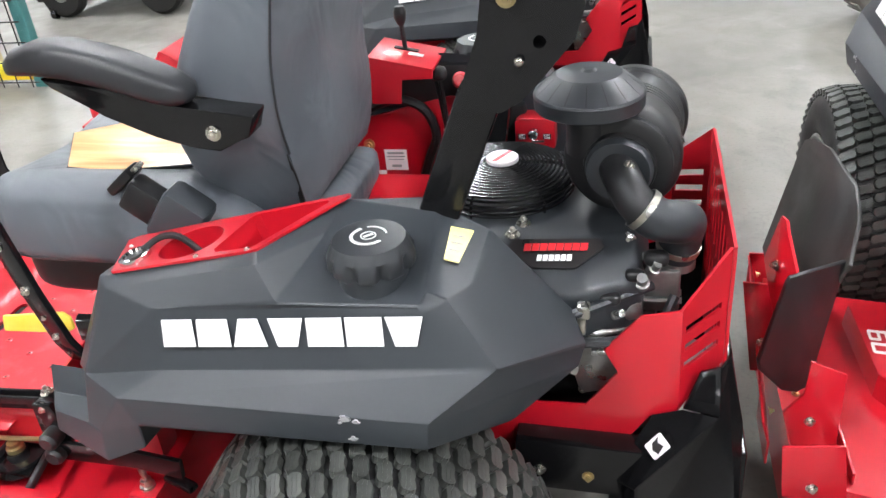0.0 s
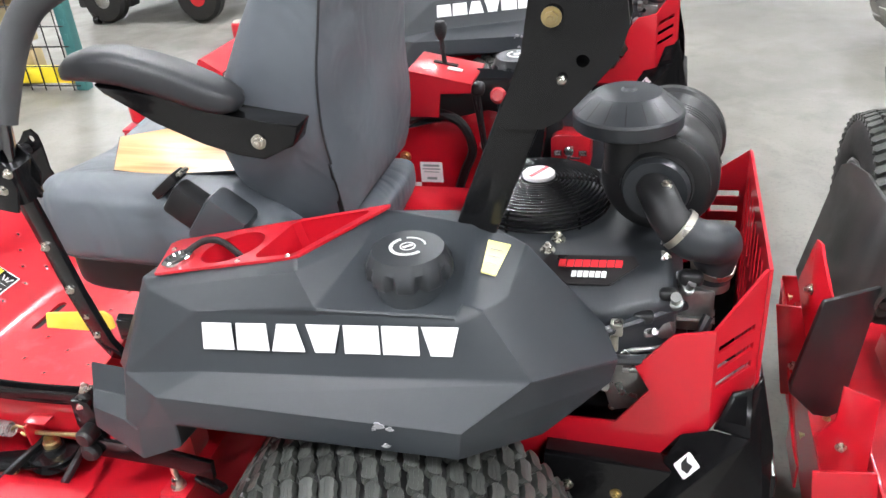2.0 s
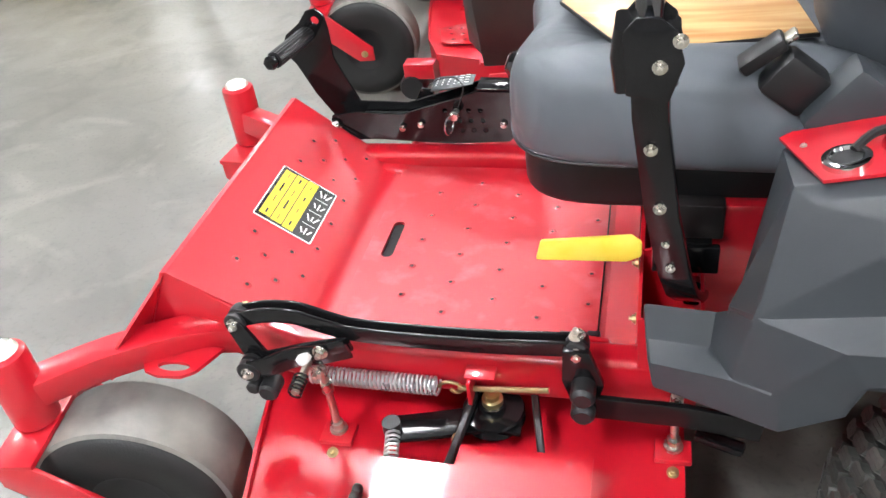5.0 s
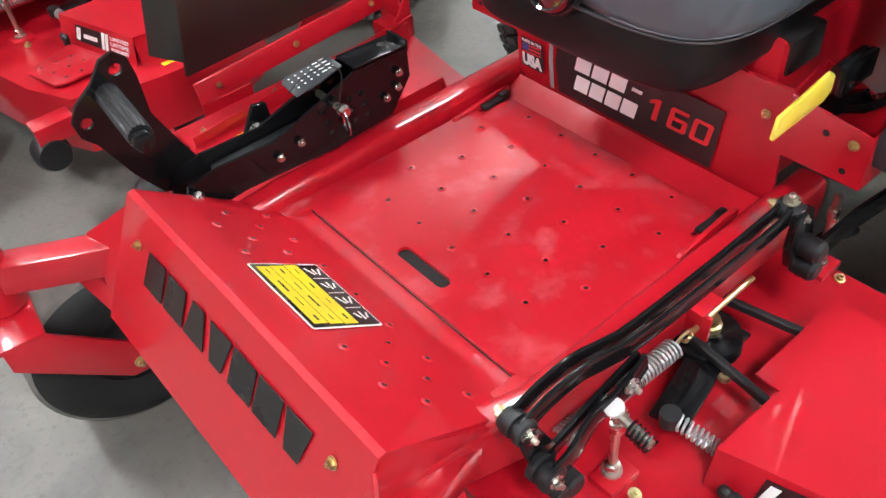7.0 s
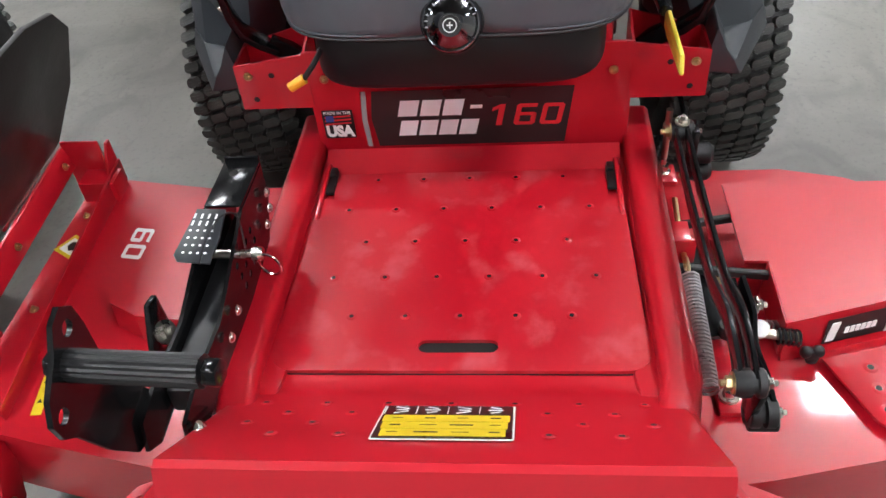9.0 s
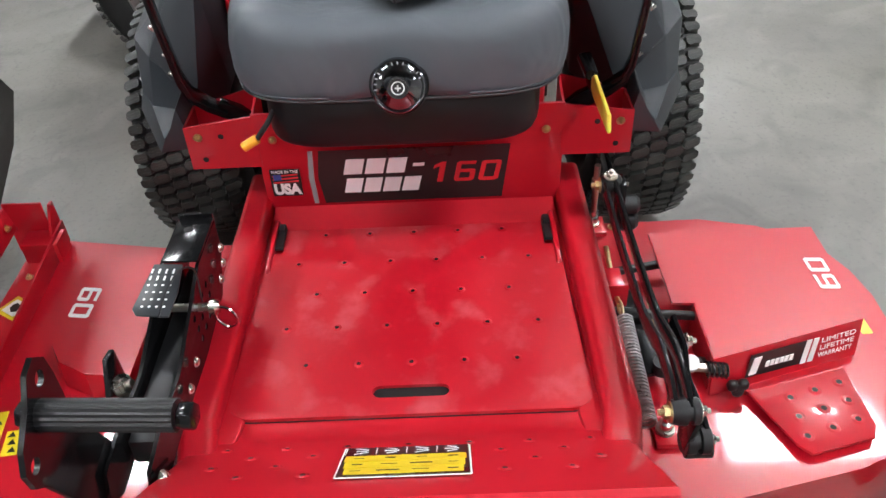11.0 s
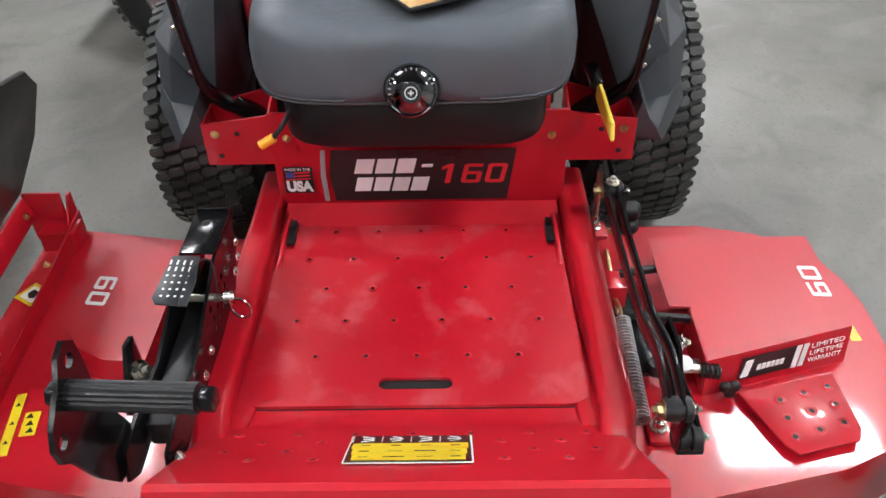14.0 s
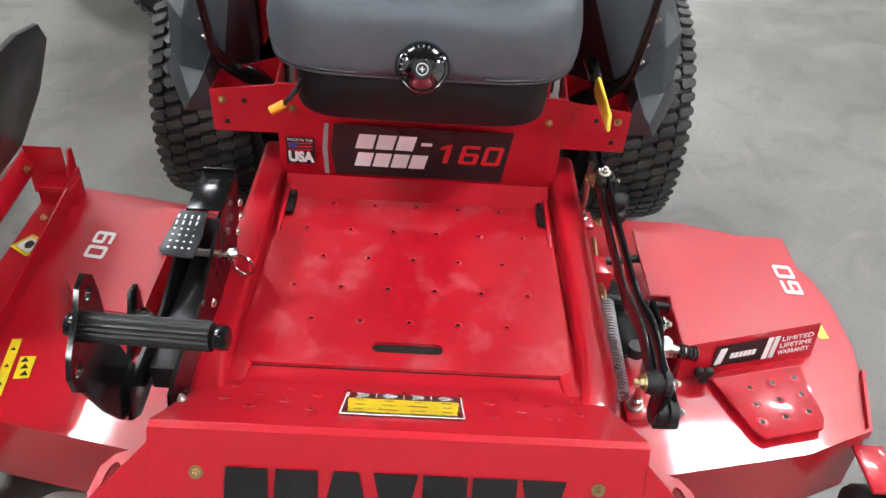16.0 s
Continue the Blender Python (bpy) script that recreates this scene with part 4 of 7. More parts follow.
    # brand shapes follow the sloping side panel
    p, q, r = (V(*POD[n]) for n in ("ledge_front", "panel_rear", "crease_mid"))
    p, q, r = (V(e.x, -s * e.y, e.z) if s > 0 else e for e in (p, q, r))
    nr = (q - p).cross(r - p).normalized()
    if nr.y * s < 0:
        nr = -nr
    u = V(1, 0, 0.084) if s < 0 else V(-1, 0, -0.084)
    u = (u - nr * u.dot(nr)).normalized()
    v = nr.cross(u)
    mid_ = V(0.850, 0, 0.7205)
    mid_.y = p.y - (nr.x * (mid_.x - p.x) + nr.z * (mid_.z - p.z)) / nr.y
    m = Matrix((u, v, nr)).transposed().to_4x4()
    m.translation = mid_ + nr * 0.0022
    blocks("brand_block", m, 0.371, 0.037, 7, WHITE, body, 0.0, 0.08, BRAND_TAPER)
    # yellow paper tag
    bm = B()
    q = [V(1.038, s * 0.323, 0.7965), V(1.067, s * 0.318, 0.7880), V(1.060, s * 0.390, 0.7830), V(1.042, s * 0.392, 0.7890)]
    prism(bm, q, (0, 0, 0.002))
    tg = part("fuel_tag", bm, YELLOW_PALE, body, "small yellow warning tag")
    bm = B()
    for i in range(3):
        f = 0.25 + 0.22 * i
        p0, p1 = q[0].lerp(q[3], f), q[1].lerp(q[2], f)
        prism(bm, [p0.lerp(p1, 0.2) + V(0, 0, 0.0022), p0.lerp(p1, 0.8) + V(0, 0, 0.0022), p0.lerp(p1, 0.8) + V(0, s * 0.002, 0.0018), p0.lerp(p1, 0.2) + V(0, s * 0.002, 0.0018)], (0, 0, 0.0006))
    part("tag_print", bm, DECAL_GREY, tg)
    return body


def console(mw):
    """Red cup tray let into the left tank."""
    m = Matrix.Translation((0.567, -0.385, 0.7475)) @ Matrix.Rotation(-math.atan(0.232), 4, "Y")
    outer = [(-0.004, -0.006), (0.10, -0.014), (0.232, -0.026), (0.242, -0.024), (0.338, 0.086), (0.338, 0.092), (0.10, 0.098), (-0.022, 0.100), (-0.036, 0.092)]
    cup = [(0.107 + 0.050 * math.cos(radians(a)), 0.038 + 0.043 * math.sin(radians(a))) for a in range(0, 360, 15)]
    pocket = [(0.165, 0.0), (0.172, -0.010), (0.228, -0.016), (0.236, -0.012), (0.312, 0.078), (0.306, 0.084), (0.196, 0.088), (0.186, 0.082)]
    bm = B()
    plate(bm, outer, [cup, pocket], 0.004, m @ pose(0, 0, 0.006))
    tray = part("cup_tray", bm, RED, mw, "red cup tray with a round holder and a pocket")
    bm = B()
    for lp, depth in ((cup, 0.075), (pocket, 0.065)):
        top = [bm.verts.new(m @ V(x, y, 0.004)) for x, y in lp]
        low = [bm.verts.new(m @ V(x, y, 0.004 - depth)) for x, y in lp]
        for i in range(len(lp)):
            j = (i + 1) % len(lp)
            bm.faces.new((top[i], top[j], low[j], low[i]))
        bm.faces.new(low)
    part("tray_well", bm, RED, tray)
    bm = B()
    lathe(bm, [(0.024, 0.006), (0.024, 0.012), (0.020, 0.014), (0.017, 0.014), (0.015, 0.010), (0, 0.010)], m @ pose(0.022, 0.022, 0.0), 24)
    part("gauge_ring", bm, CHROME, tray)
    bm = B()
    lathe(bm, [(0.015, 0.0105), (0, 0.0108)], m @ pose(0.022, 0.022, 0.0), 20)
    tube(bm, [m @ V(0.030, 0.032, 0.012), m @ V(0.055, 0.050, 0.018), m @ V(0.080, 0.055, 0.010), m @ V(0.105, 0.052, -0.02)], 0.005, 8, 4)
    part("gauge_lid", bm, BLACK_MATT, tray)
    for x, y in ((-0.014, 0.066), (0.142, -0.012), (0.226, -0.021)):
        shared("rivet", DOME, tray, m @ pose(x, y, 0.006) @ Matrix.Scale(0.4, 4))


def lever(mw, s):
    """Steering lever: a drilled black bar with a pivot block, and a foam grip above."""
    def q(x, y, z):
        return V(x, s * y, z)
    bm = B()
    line = [q(0.452, 0.318, 0.535), q(0.446, 0.345, 0.552), q(0.436, 0.368, 0.578), q(0.426, 0.376, 0.612), q(0.408, 0.381, 0.70), q(0.392, 0.388, 0.82), q(0.388, 0.400, 0.90)]
    sweep(bm, line, rect(0.012, 0.038, 0.003, 2), up=(-1, 0, 0))
    bar = part("lever_bar", bm, BLACK, mw)
    bm = B()
    sweep(bm, [q(0.386, 0.400, 0.868), q(0.382, 0.402, 0.90), q(0.386, 0.405, 0.928)], rect(0.042, 0.060, 0.008, 3), up=(-1, 0, 0))
    part("pivot_block", bm, BLACK, bar)
    for dx in (-0.024, 0.024):
        bm = B()
        prism(bm, [q(0.368, 0.405 + dx, 0.868), q(0.408, 0.405 + dx, 0.862), q(0.420, 0.405 + dx, 0.900), q(0.412, 0.405 + dx, 0.930), q(0.396, 0.405 + dx, 0.944), q(0.376, 0.405 + dx, 0.944), q(0.364, 0.405 + dx, 0.930)], V(0, s * 0.005, 0), 0.0015)
        part("clevis_plate", bm, BLACK, bar)
    for x, y, z, me in ((0.405, 0.389, 0.711, BOLT), (0.393, 0.394, 0.787, BOLT), (0.398, 0.434, 0.897, BOLT), (0.415, 0.434, 0.922, BOLT)):
        bolt(bar, q(x, y, z), (0, s, 0), 0.56, me)
    for z in (0.625, 0.66):
        bolt(bar, q(0.421 - (z - 0.62) * 0.17, 0.383, z), (0, s, 0), 0.45)
    bm = B()
    base = q(0.386, 0.402, 0.900)
    tube(bm, [base, q(0.388, 0.388, 0.985)], 0.0135, 16)
    part("lever_tube", bm, DARK_CHROME, bar)
    bm = B()
    tube(bm, [q(0.388, 0.388, 0.976), q(0.391, 0.382, 0.992), q(0.402, 0.362, 1.04), q(0.420, 0.345, 1.085), q(0.452, 0.335, 1.122), q(0.505, 0.326, 1.148), q(0.560, 0.318, 1.160)], 0.0205, 18, 4)
    part("foam_grip", bm, FOAM, bar, "dark grey foam lever grip")
    # crank behind the tray
    bm = B()
    sweep(bm, [q(0.450, 0.330, 0.545), q(0.452, 0.30, 0.53), q(0.46, 0.27, 0.50)], rect(0.02, 0.03, 0.004, 2))
    part("lever_foot", bm, BLACK, bar)


def rops(mw, s):
    """Folding roll-bar leg: a square lower tube and a bolted hinge plate."""
    bm = B()
    sweep(bm, [(0.985, s * 0.275, 0.60), (1.012, s * 0.275, 0.79), (1.082, s * 0.275, 0.965)], rect(0.05, 0.056, 0.006, 2), up=(1, 0, 0))
    leg = part("roll_bar_leg", bm, BLACK, mw, "black square roll-bar tube with a bolted hinge plate")
    for y in (0.305, 0.243):
        bm = B()
        pts = [(1.050, 0.948), (1.110, 0.948), (1.135, 0.962), (1.163, 0.992), (1.200, 1.036), (1.212, 1.075), (1.205, 1.13), (1.10, 1.13), (1.086, 1.045), (1.064, 0.985)]
        plate(bm, pts, [[(1.159 + 0.008 * math.cos(radians(a)), 1.034 + 0.008 * math.sin(radians(a))) for a in range(0, 360, 30)]], 0.006, Matrix(((1, 0, 0, 0), (0, 0, -1, s * y), (0, 1, 0, 0), (0, 0, 0, 1))))
        part("hinge_plate", bm, BLACK, leg)
    bm = B()
    sweep(bm, [(1.15, s * 0.275, 1.06), (1.16, s * 0.275, 1.14)], rect(0.05, 0.07, 0.006, 2), up=(1, 0, 0))
    part("upper_tube", bm, BLACK, leg)
    y_ = s * 0.3115 if s < 0 else s * 0.2365
    dd = (0, -1, 0)
    shared("pivot_pin", DOME, leg, facing((1.135, y_, 1.013), dd) @ Matrix.Scale(0.6, 4))
    bolt(leg, (1.124, y_, 1.088), dd, 0.95, BOLT_GOLD)


def engine(mw):
    eng = bpy.data.objects.new("engine", None)
    scene.collection.objects.link(eng)
    eng.parent = mw
    tagged(eng, "charcoal twin-cylinder engine with a wire fan guard")
    # shroud
    bm = B()
    outline = [(0.93, -0.13), (0.97, -0.21), (1.06, -0.262), (1.20, -0.255), (1.284, -0.215), (1.296, -0.10), (1.265, 0.16), (1.15, 0.20), (0.98, 0.20), (0.92, 0.12)]
    top = [(1.065 + (x - 1.065) * 0.95, y * 0.69) for x, y in outline]
    lo = [bm.verts.new((x, y, 0.555)) for x, y in outline]
    mid = [bm.verts.new((x, y, 0.652)) for x, y in outline]
    hi = [bm.verts.new((x, y, 0.700)) for x, y in top]
    n = len(outline)
    for a, b in ((lo, mid), (mid, hi)):
        for i in range(n):
            bm.faces.new((a[i], a[(i + 1) % n], b[(i + 1) % n], b[i]))
    bm.faces.new(hi)
    bm.faces.new(lo[::-1])
    bmesh.ops.recalc_face_normals(bm, faces=bm.faces)
    bmesh.ops.bevel(bm, geom=list(bm.edges), offset=0.010, segments=3, affect="EDGES", profile=0.5, clamp_overlap=True)
    part("engine_shroud", bm, ENGINE, eng, sharp=45)
    # fan guard
    c = V(1.058, -0.012, 0.0)
    bm = B()
    lathe(bm, [(0.118, 0.690), (0.118, 0.698), (0.108, 0.700), (0.0, 0.700)], Matrix.Translation(c), 40)
    part("fan_seat", bm, ENGINE, eng)
    bm = B()
    lathe(bm, [(0.100, 0.702), (0.100, 0.715), (0.09, 0.722), (0.02, 0.726), (0, 0.726)], Matrix.Translation(c), 32)
    part("fan_screen", bm, BLACK_MATT, eng)
    bm = B()
    rings = [(0.028 + 0.0066 * i, 0.748 - 0.00009 * i * i) for i in range(13)]
    rings += [(0.1125, 0.730), (0.1155, 0.722), (0.117, 0.714), (0.117, 0.706), (0.117, 0.698)]
    for r, z in rings:
        bm = B()
        circ = [c + V(r * math.cos(2 * math.pi * i / 40), r * math.sin(2 * math.pi * i / 40), z) for i in range(41)]
        sweep(bm, circ, circle(0.0021, 6), up=(0, 0, 1), cap=False)
        part("guard_ring", bm, BLACK, eng)
    for k in range(6):
        bm = B()
        a = 2 * math.pi * k / 6 + 0.2
        tube(bm, [c + V(r * math.cos(a), r * math.sin(a), z - 0.003) for r, z in ((0.03, 0.748), (0.06, 0.746), (0.09, 0.740), (0.106, 0.734), (0.114, 0.722), (0.116, 0.70))], 0.0025, 6)
        part("guard_spoke", bm, BLACK, eng)
    bm = B()
    lathe(bm, [(0.027, 0.750), (0.027, 0.755), (0.025, 0.757), (0, 0.757)], Matrix.Translation(c), 28)
    disc = part("fan_disc", bm, PINK, eng)
    bm = B()
    box(bm, c + V(0, 0, 0.7578), (0.007, 0.046, 0.0008), 0, Matrix.Rotation(-0.5, 3, "Z"))
    part("disc_label", bm, DECAL_RED, disc)
    for x, y, z in ((1.106, -0.137, 0.700), (1.094, -0.172, 0.700), (0.985, -0.09, 0.700)):
        bolt(eng, (x, y, z), (0, 0, 1), 0.9)
    # maker's plate, plain blocks
    a, b_, d_ = V(1.10, -0.262, 0.652), V(1.20, -0.255, 0.652), V(1.10, -0.181, 0.700)
    u = (b_ - a).normalized()
    nr = u.cross(d_ - a).normalized()
    v = nr.cross(u)
    m = Matrix((u, v, nr)).transposed().to_4x4()
    m.translation = V(1.160, -0.2030, 0.6868) + nr * 0.004
    bm = B()
    plate(bm, [(-0.032, -0.024), (0.030, -0.024), (0.072, 0.010), (0.064, 0.024), (-0.058, 0.024), (-0.072, 0.012)], [], 0.003, m)
    pl = part("maker_plate", bm, DECAL_BLACK, eng)
    blocks("maker_block", m @ pose(0.002, 0.010, 0.0003), 0.094, 0.012, 8, DECAL_RED, pl, 0.15, 0.12)
    blocks("model_block", m @ pose(0.0, -0.008, 0.0003), 0.052, 0.010, 6, WHITE, pl, 0.15, 0.2)
    # crankcase, cylinder fins, carburettor
    bm = B()
    box(bm, (1.09, 0, 0.47), (0.30, 0.34, 0.17), 0.02)
    part("crankcase", bm, BLACK_MATT, eng)
    bm = B()
    for k in range(7):
        box(bm, (1.225 + 0.004 * k, -0.175 - 0.006 * k, 0.545 - 0.004 * k), (0.11, 0.004, 0.115 - 0.003 * k), 0.0012, Matrix.Rotation(radians(-14), 3, "Y"))
    part("cylinder_fin", bm, ALUMINIUM, eng)
    bm = B()
    box(bm, (1.215, -0.222, 0.520), (0.07, 0.022, 0.13), 0.008, Matrix.Rotation(radians(-14), 3, "Y"))
    box(bm, (1.250, -0.200, 0.595), (0.075, 0.05, 0.03), 0.010, Matrix.Rotation(radians(-18), 3, "Y"))
    part("valve_cover", bm, ALUMINIUM, eng)
    for x, z in ((1.168, 0.60), (1.168, 0.578), (1.20, 0.575), (1.20, 0.455), (1.19, 0.49)):
        bolt(eng, (x, -0.226, z), (0, -1, 0), 0.55)
    bm = B()
    box(bm, (1.315, -0.130, 0.600), (0.055, 0.06, 0.075), 0.006)
    lathe(bm, [(0.030, 0), (0.030, 0.03), (0.026, 0.04)], pose(1.335, -0.125, 0.628), 20)
    for y in (-0.165, -0.150, -0.11):
        tube(bm, [(1.24, y, 0.59 + 0.3 * (y + 0.16)), (1.345, y, 0.59 + 0.3 * (y + 0.16))], 0.005, 8)
    part("carburettor", bm, ALUMINIUM, eng)
    for p, d, L, r in (((1.205, -0.245, 0.575), (1, 0.15, 0.1), 0.07, 0.006), ((1.215, -0.250, 0.550), (1, 0.1, 0.0), 0.055, 0.007), ((1.285, -0.205, 0.640), (0, -0.6, 0.8), 0.030, 0.011), ((1.300, -0.190, 0.655), (0.3, -0.4, 0.8), 0.022, 0.009), ((1.245, -0.225, 0.600), (0.4, -0.6, 0.5), 0.030, 0.008), ((1.185, -0.245, 0.520), (0.3, -1, 0), 0.018, 0.010), ((1.300, -0.215, 0.565), (1, 0, 0.2), 0.040, 0.008)):
        bm = B()
        lathe(bm, [(0, 0), (r, 0), (r, L * 0.4), (r * 0.7, L * 0.45), (r * 0.7, L), (0, L)], facing(p, d), 12)
        part("fitting", bm, ALUMINIUM, eng, "bright metal pipe fitting")
    for p, w in (((1.305, -0.185, 0.675), 0.018), ((1.275, -0.210, 0.660), 0.014), ((1.240, -0.235, 0.635), 0.016)):
        bm = B()
        pillow(bm, p, (w, w * 0.7, w * 0.6), 0.6, 0.6, nu=14, nv=10)
        part("plug_boot", bm, BLACK_MATT, eng)
    bm = B()
    box(bm, (1.262, -0.10, 0.595), (0.05, 0.10, 0.09), 0.01)
    box(bm, (1.268, -0.16, 0.655), (0.05, 0.03, 0.022), 0.008)
    tube(bm, [(1.25, -0.16, 0.665), (1.27, -0.175, 0.64), (1.285, -0.17, 0.615)], 0.009, 8, 4)
    part("intake_block", bm, BLACK_MATT, eng)
    bm = B()
    tube(bm, [(1.07, -0.270, 0.605), (1.15, -0.272, 0.610), (1.205, -0.265, 0.632), (1.30, -0.19, 0.630)], 0.0075, 8, 6)
    part("fuel_hose", bm, ENGINE, eng)
    bm = B()
    tube(bm, [(1.07, -0.272, 0.582), (1.16, -0.275, 0.582), (1.25, -0.25, 0.570), (1.31, -0.20, 0.565), (1.335, -0.17, 0.600)], 0.008, 8, 6)
    box(bm, (1.130, -0.272, 0.597), (0.035, 0.006, 0.03), 0.002)
    part("fuel_hose", bm, ENGINE, eng)
    bm = B()
    box(bm, (1.205, -0.264, 0.632), (0.018, 0.018, 0.022), 0.003)
    box(bm, (1.202, -0.266, 0.606), (0.012, 0.010, 0.028), 0.003)
    part("hose_clip", bm, ZINC, eng)
    return eng


def air_cleaner(mw):
    ac = bpy.data.objects.new("air_cleaner", None)
    scene.collection.objects.link(ac)
    ac.parent = mw
    tagged(ac, "black canister air cleaner with a mushroom intake cap")
    ax = facing((1.248, -0.125, 0.788), (0.10, 1, 0.02))
    bm = B()
    prof = [(0.0, 0.0), (0.052, 0.0), (0.054, 0.010), (0.070, 0.010), (0.076, 0.014), (0.076, 0.026), (0.084, 0.030), (0.087, 0.036), (0.087, 0.060), (0.083, 0.066), (0.081, 0.110)]
    for k in range(4):
        z = 0.112 + 0.009 * k
        prof += [(0.081, z), (0.0775, z + 0.001), (0.0775, z + 0.003), (0.081, z + 0.004)]
    prof += [(0.081, 0.185), (0.086, 0.190), (0.086, 0.205), (0.078, 0.215), (0.0, 0.218)]
    lathe(bm, prof, ax, 52)
    part("canister", bm, BLACK_MATT, ac, sharp=40)
    bm = B()
    lathe(bm, [(0.0, -0.012), (0.046, -0.012), (0.050, 0.0), (0.052, 0.012)], ax, 32)
    part("canister_end", bm, ENGINE, ac)
    bm = B()
    cap = pose(1.203, -0.085, 0.0)
    lathe(bm, [(0, 0.862), (0.050, 0.862), (0.078, 0.872), (0.080, 0.874), (0.081, 0.893), (0.079, 0.897), (0.052, 0.919), (0.047, 0.922), (0.012, 0.925), (0.008, 0.9285), (0.0, 0.9290)], cap, 52)
    mush = part("intake_cap", bm, ENGINE, ac, "black mushroom-shaped intake cap", sharp=18)
    bm = B()
    for k in range(16):
        a = 2 * math.pi * k / 16
        prism(bm, [cap @ V(r * math.cos(a) - w * math.sin(a), r * math.sin(a) + w * math.cos(a), z) for r, w, z in ((0.052, -0.0006, 0.9185), (0.052, 0.0006, 0.9185), (0.078, 0.0010, 0.8970), (0.078, -0.0010, 0.8970))], (0, 0, 0.0009))
    part("cap_rib", bm, BLACK_MATT, mush)
    bm = B()
    lathe(bm, [(0.034, 0.80), (0.034, 0.868)], cap, 24)
    part("intake_stem", bm, BLACK_MATT, ac)
    # elbow
    bm = B()
    line = smooth_line([(1.246, -0.130, 0.792), (1.256, -0.165, 0.788), (1.270, -0.186, 0.770), (1.290, -0.193, 0.748)], 6)
    sweep(bm, line, circle(0.0272, 24))
    part("intake_elbow", bm, BLACK_MATT, ac, "black moulded intake outlet", sharp=60)
    bm = B()
    low = smooth_line([(1.280, -0.191, 0.760), (1.302, -0.192, 0.744), (1.327, -0.183, 0.734), (1.342, -0.161, 0.722), (1.342, -0.141, 0.698), (1.335, -0.128, 0.652)], 6)
    sweep(bm, low, circle(0.0310, 24))
    part("intake_hose", bm, ENGINE, ac, "dark grey rubber intake elbow", sharp=60)
    for p, d, r in ((low[1], low[2] - low[1], 0.0314), (low[-3], low[-2] - low[-3], 0.0314)):
        bm = B()
        lathe(bm, [(r, -0.005), (r + 0.0015, -0.005), (r + 0.0015, 0.005), (r, 0.005)], facing(p, d), 28)
        part("hose_clamp", bm, ZINC, ac)
    bolt(ac, (1.268, -0.212, 0.728), (-0.5, -0.6, -0.6), 0.7)
    bolt(ac, (1.262, -0.165, 0.812), (-0.2, -0.5, 0.8), 0.7)
    # retaining wire
    bm = B()
    tube(bm, [(1.335, 0.02, 0.80), (1.345, 0.0, 0.775), (1.338, -0.02, 0.79)], 0.0015, 6, 4)
    part("clip_wire", bm, ZINC, ac)


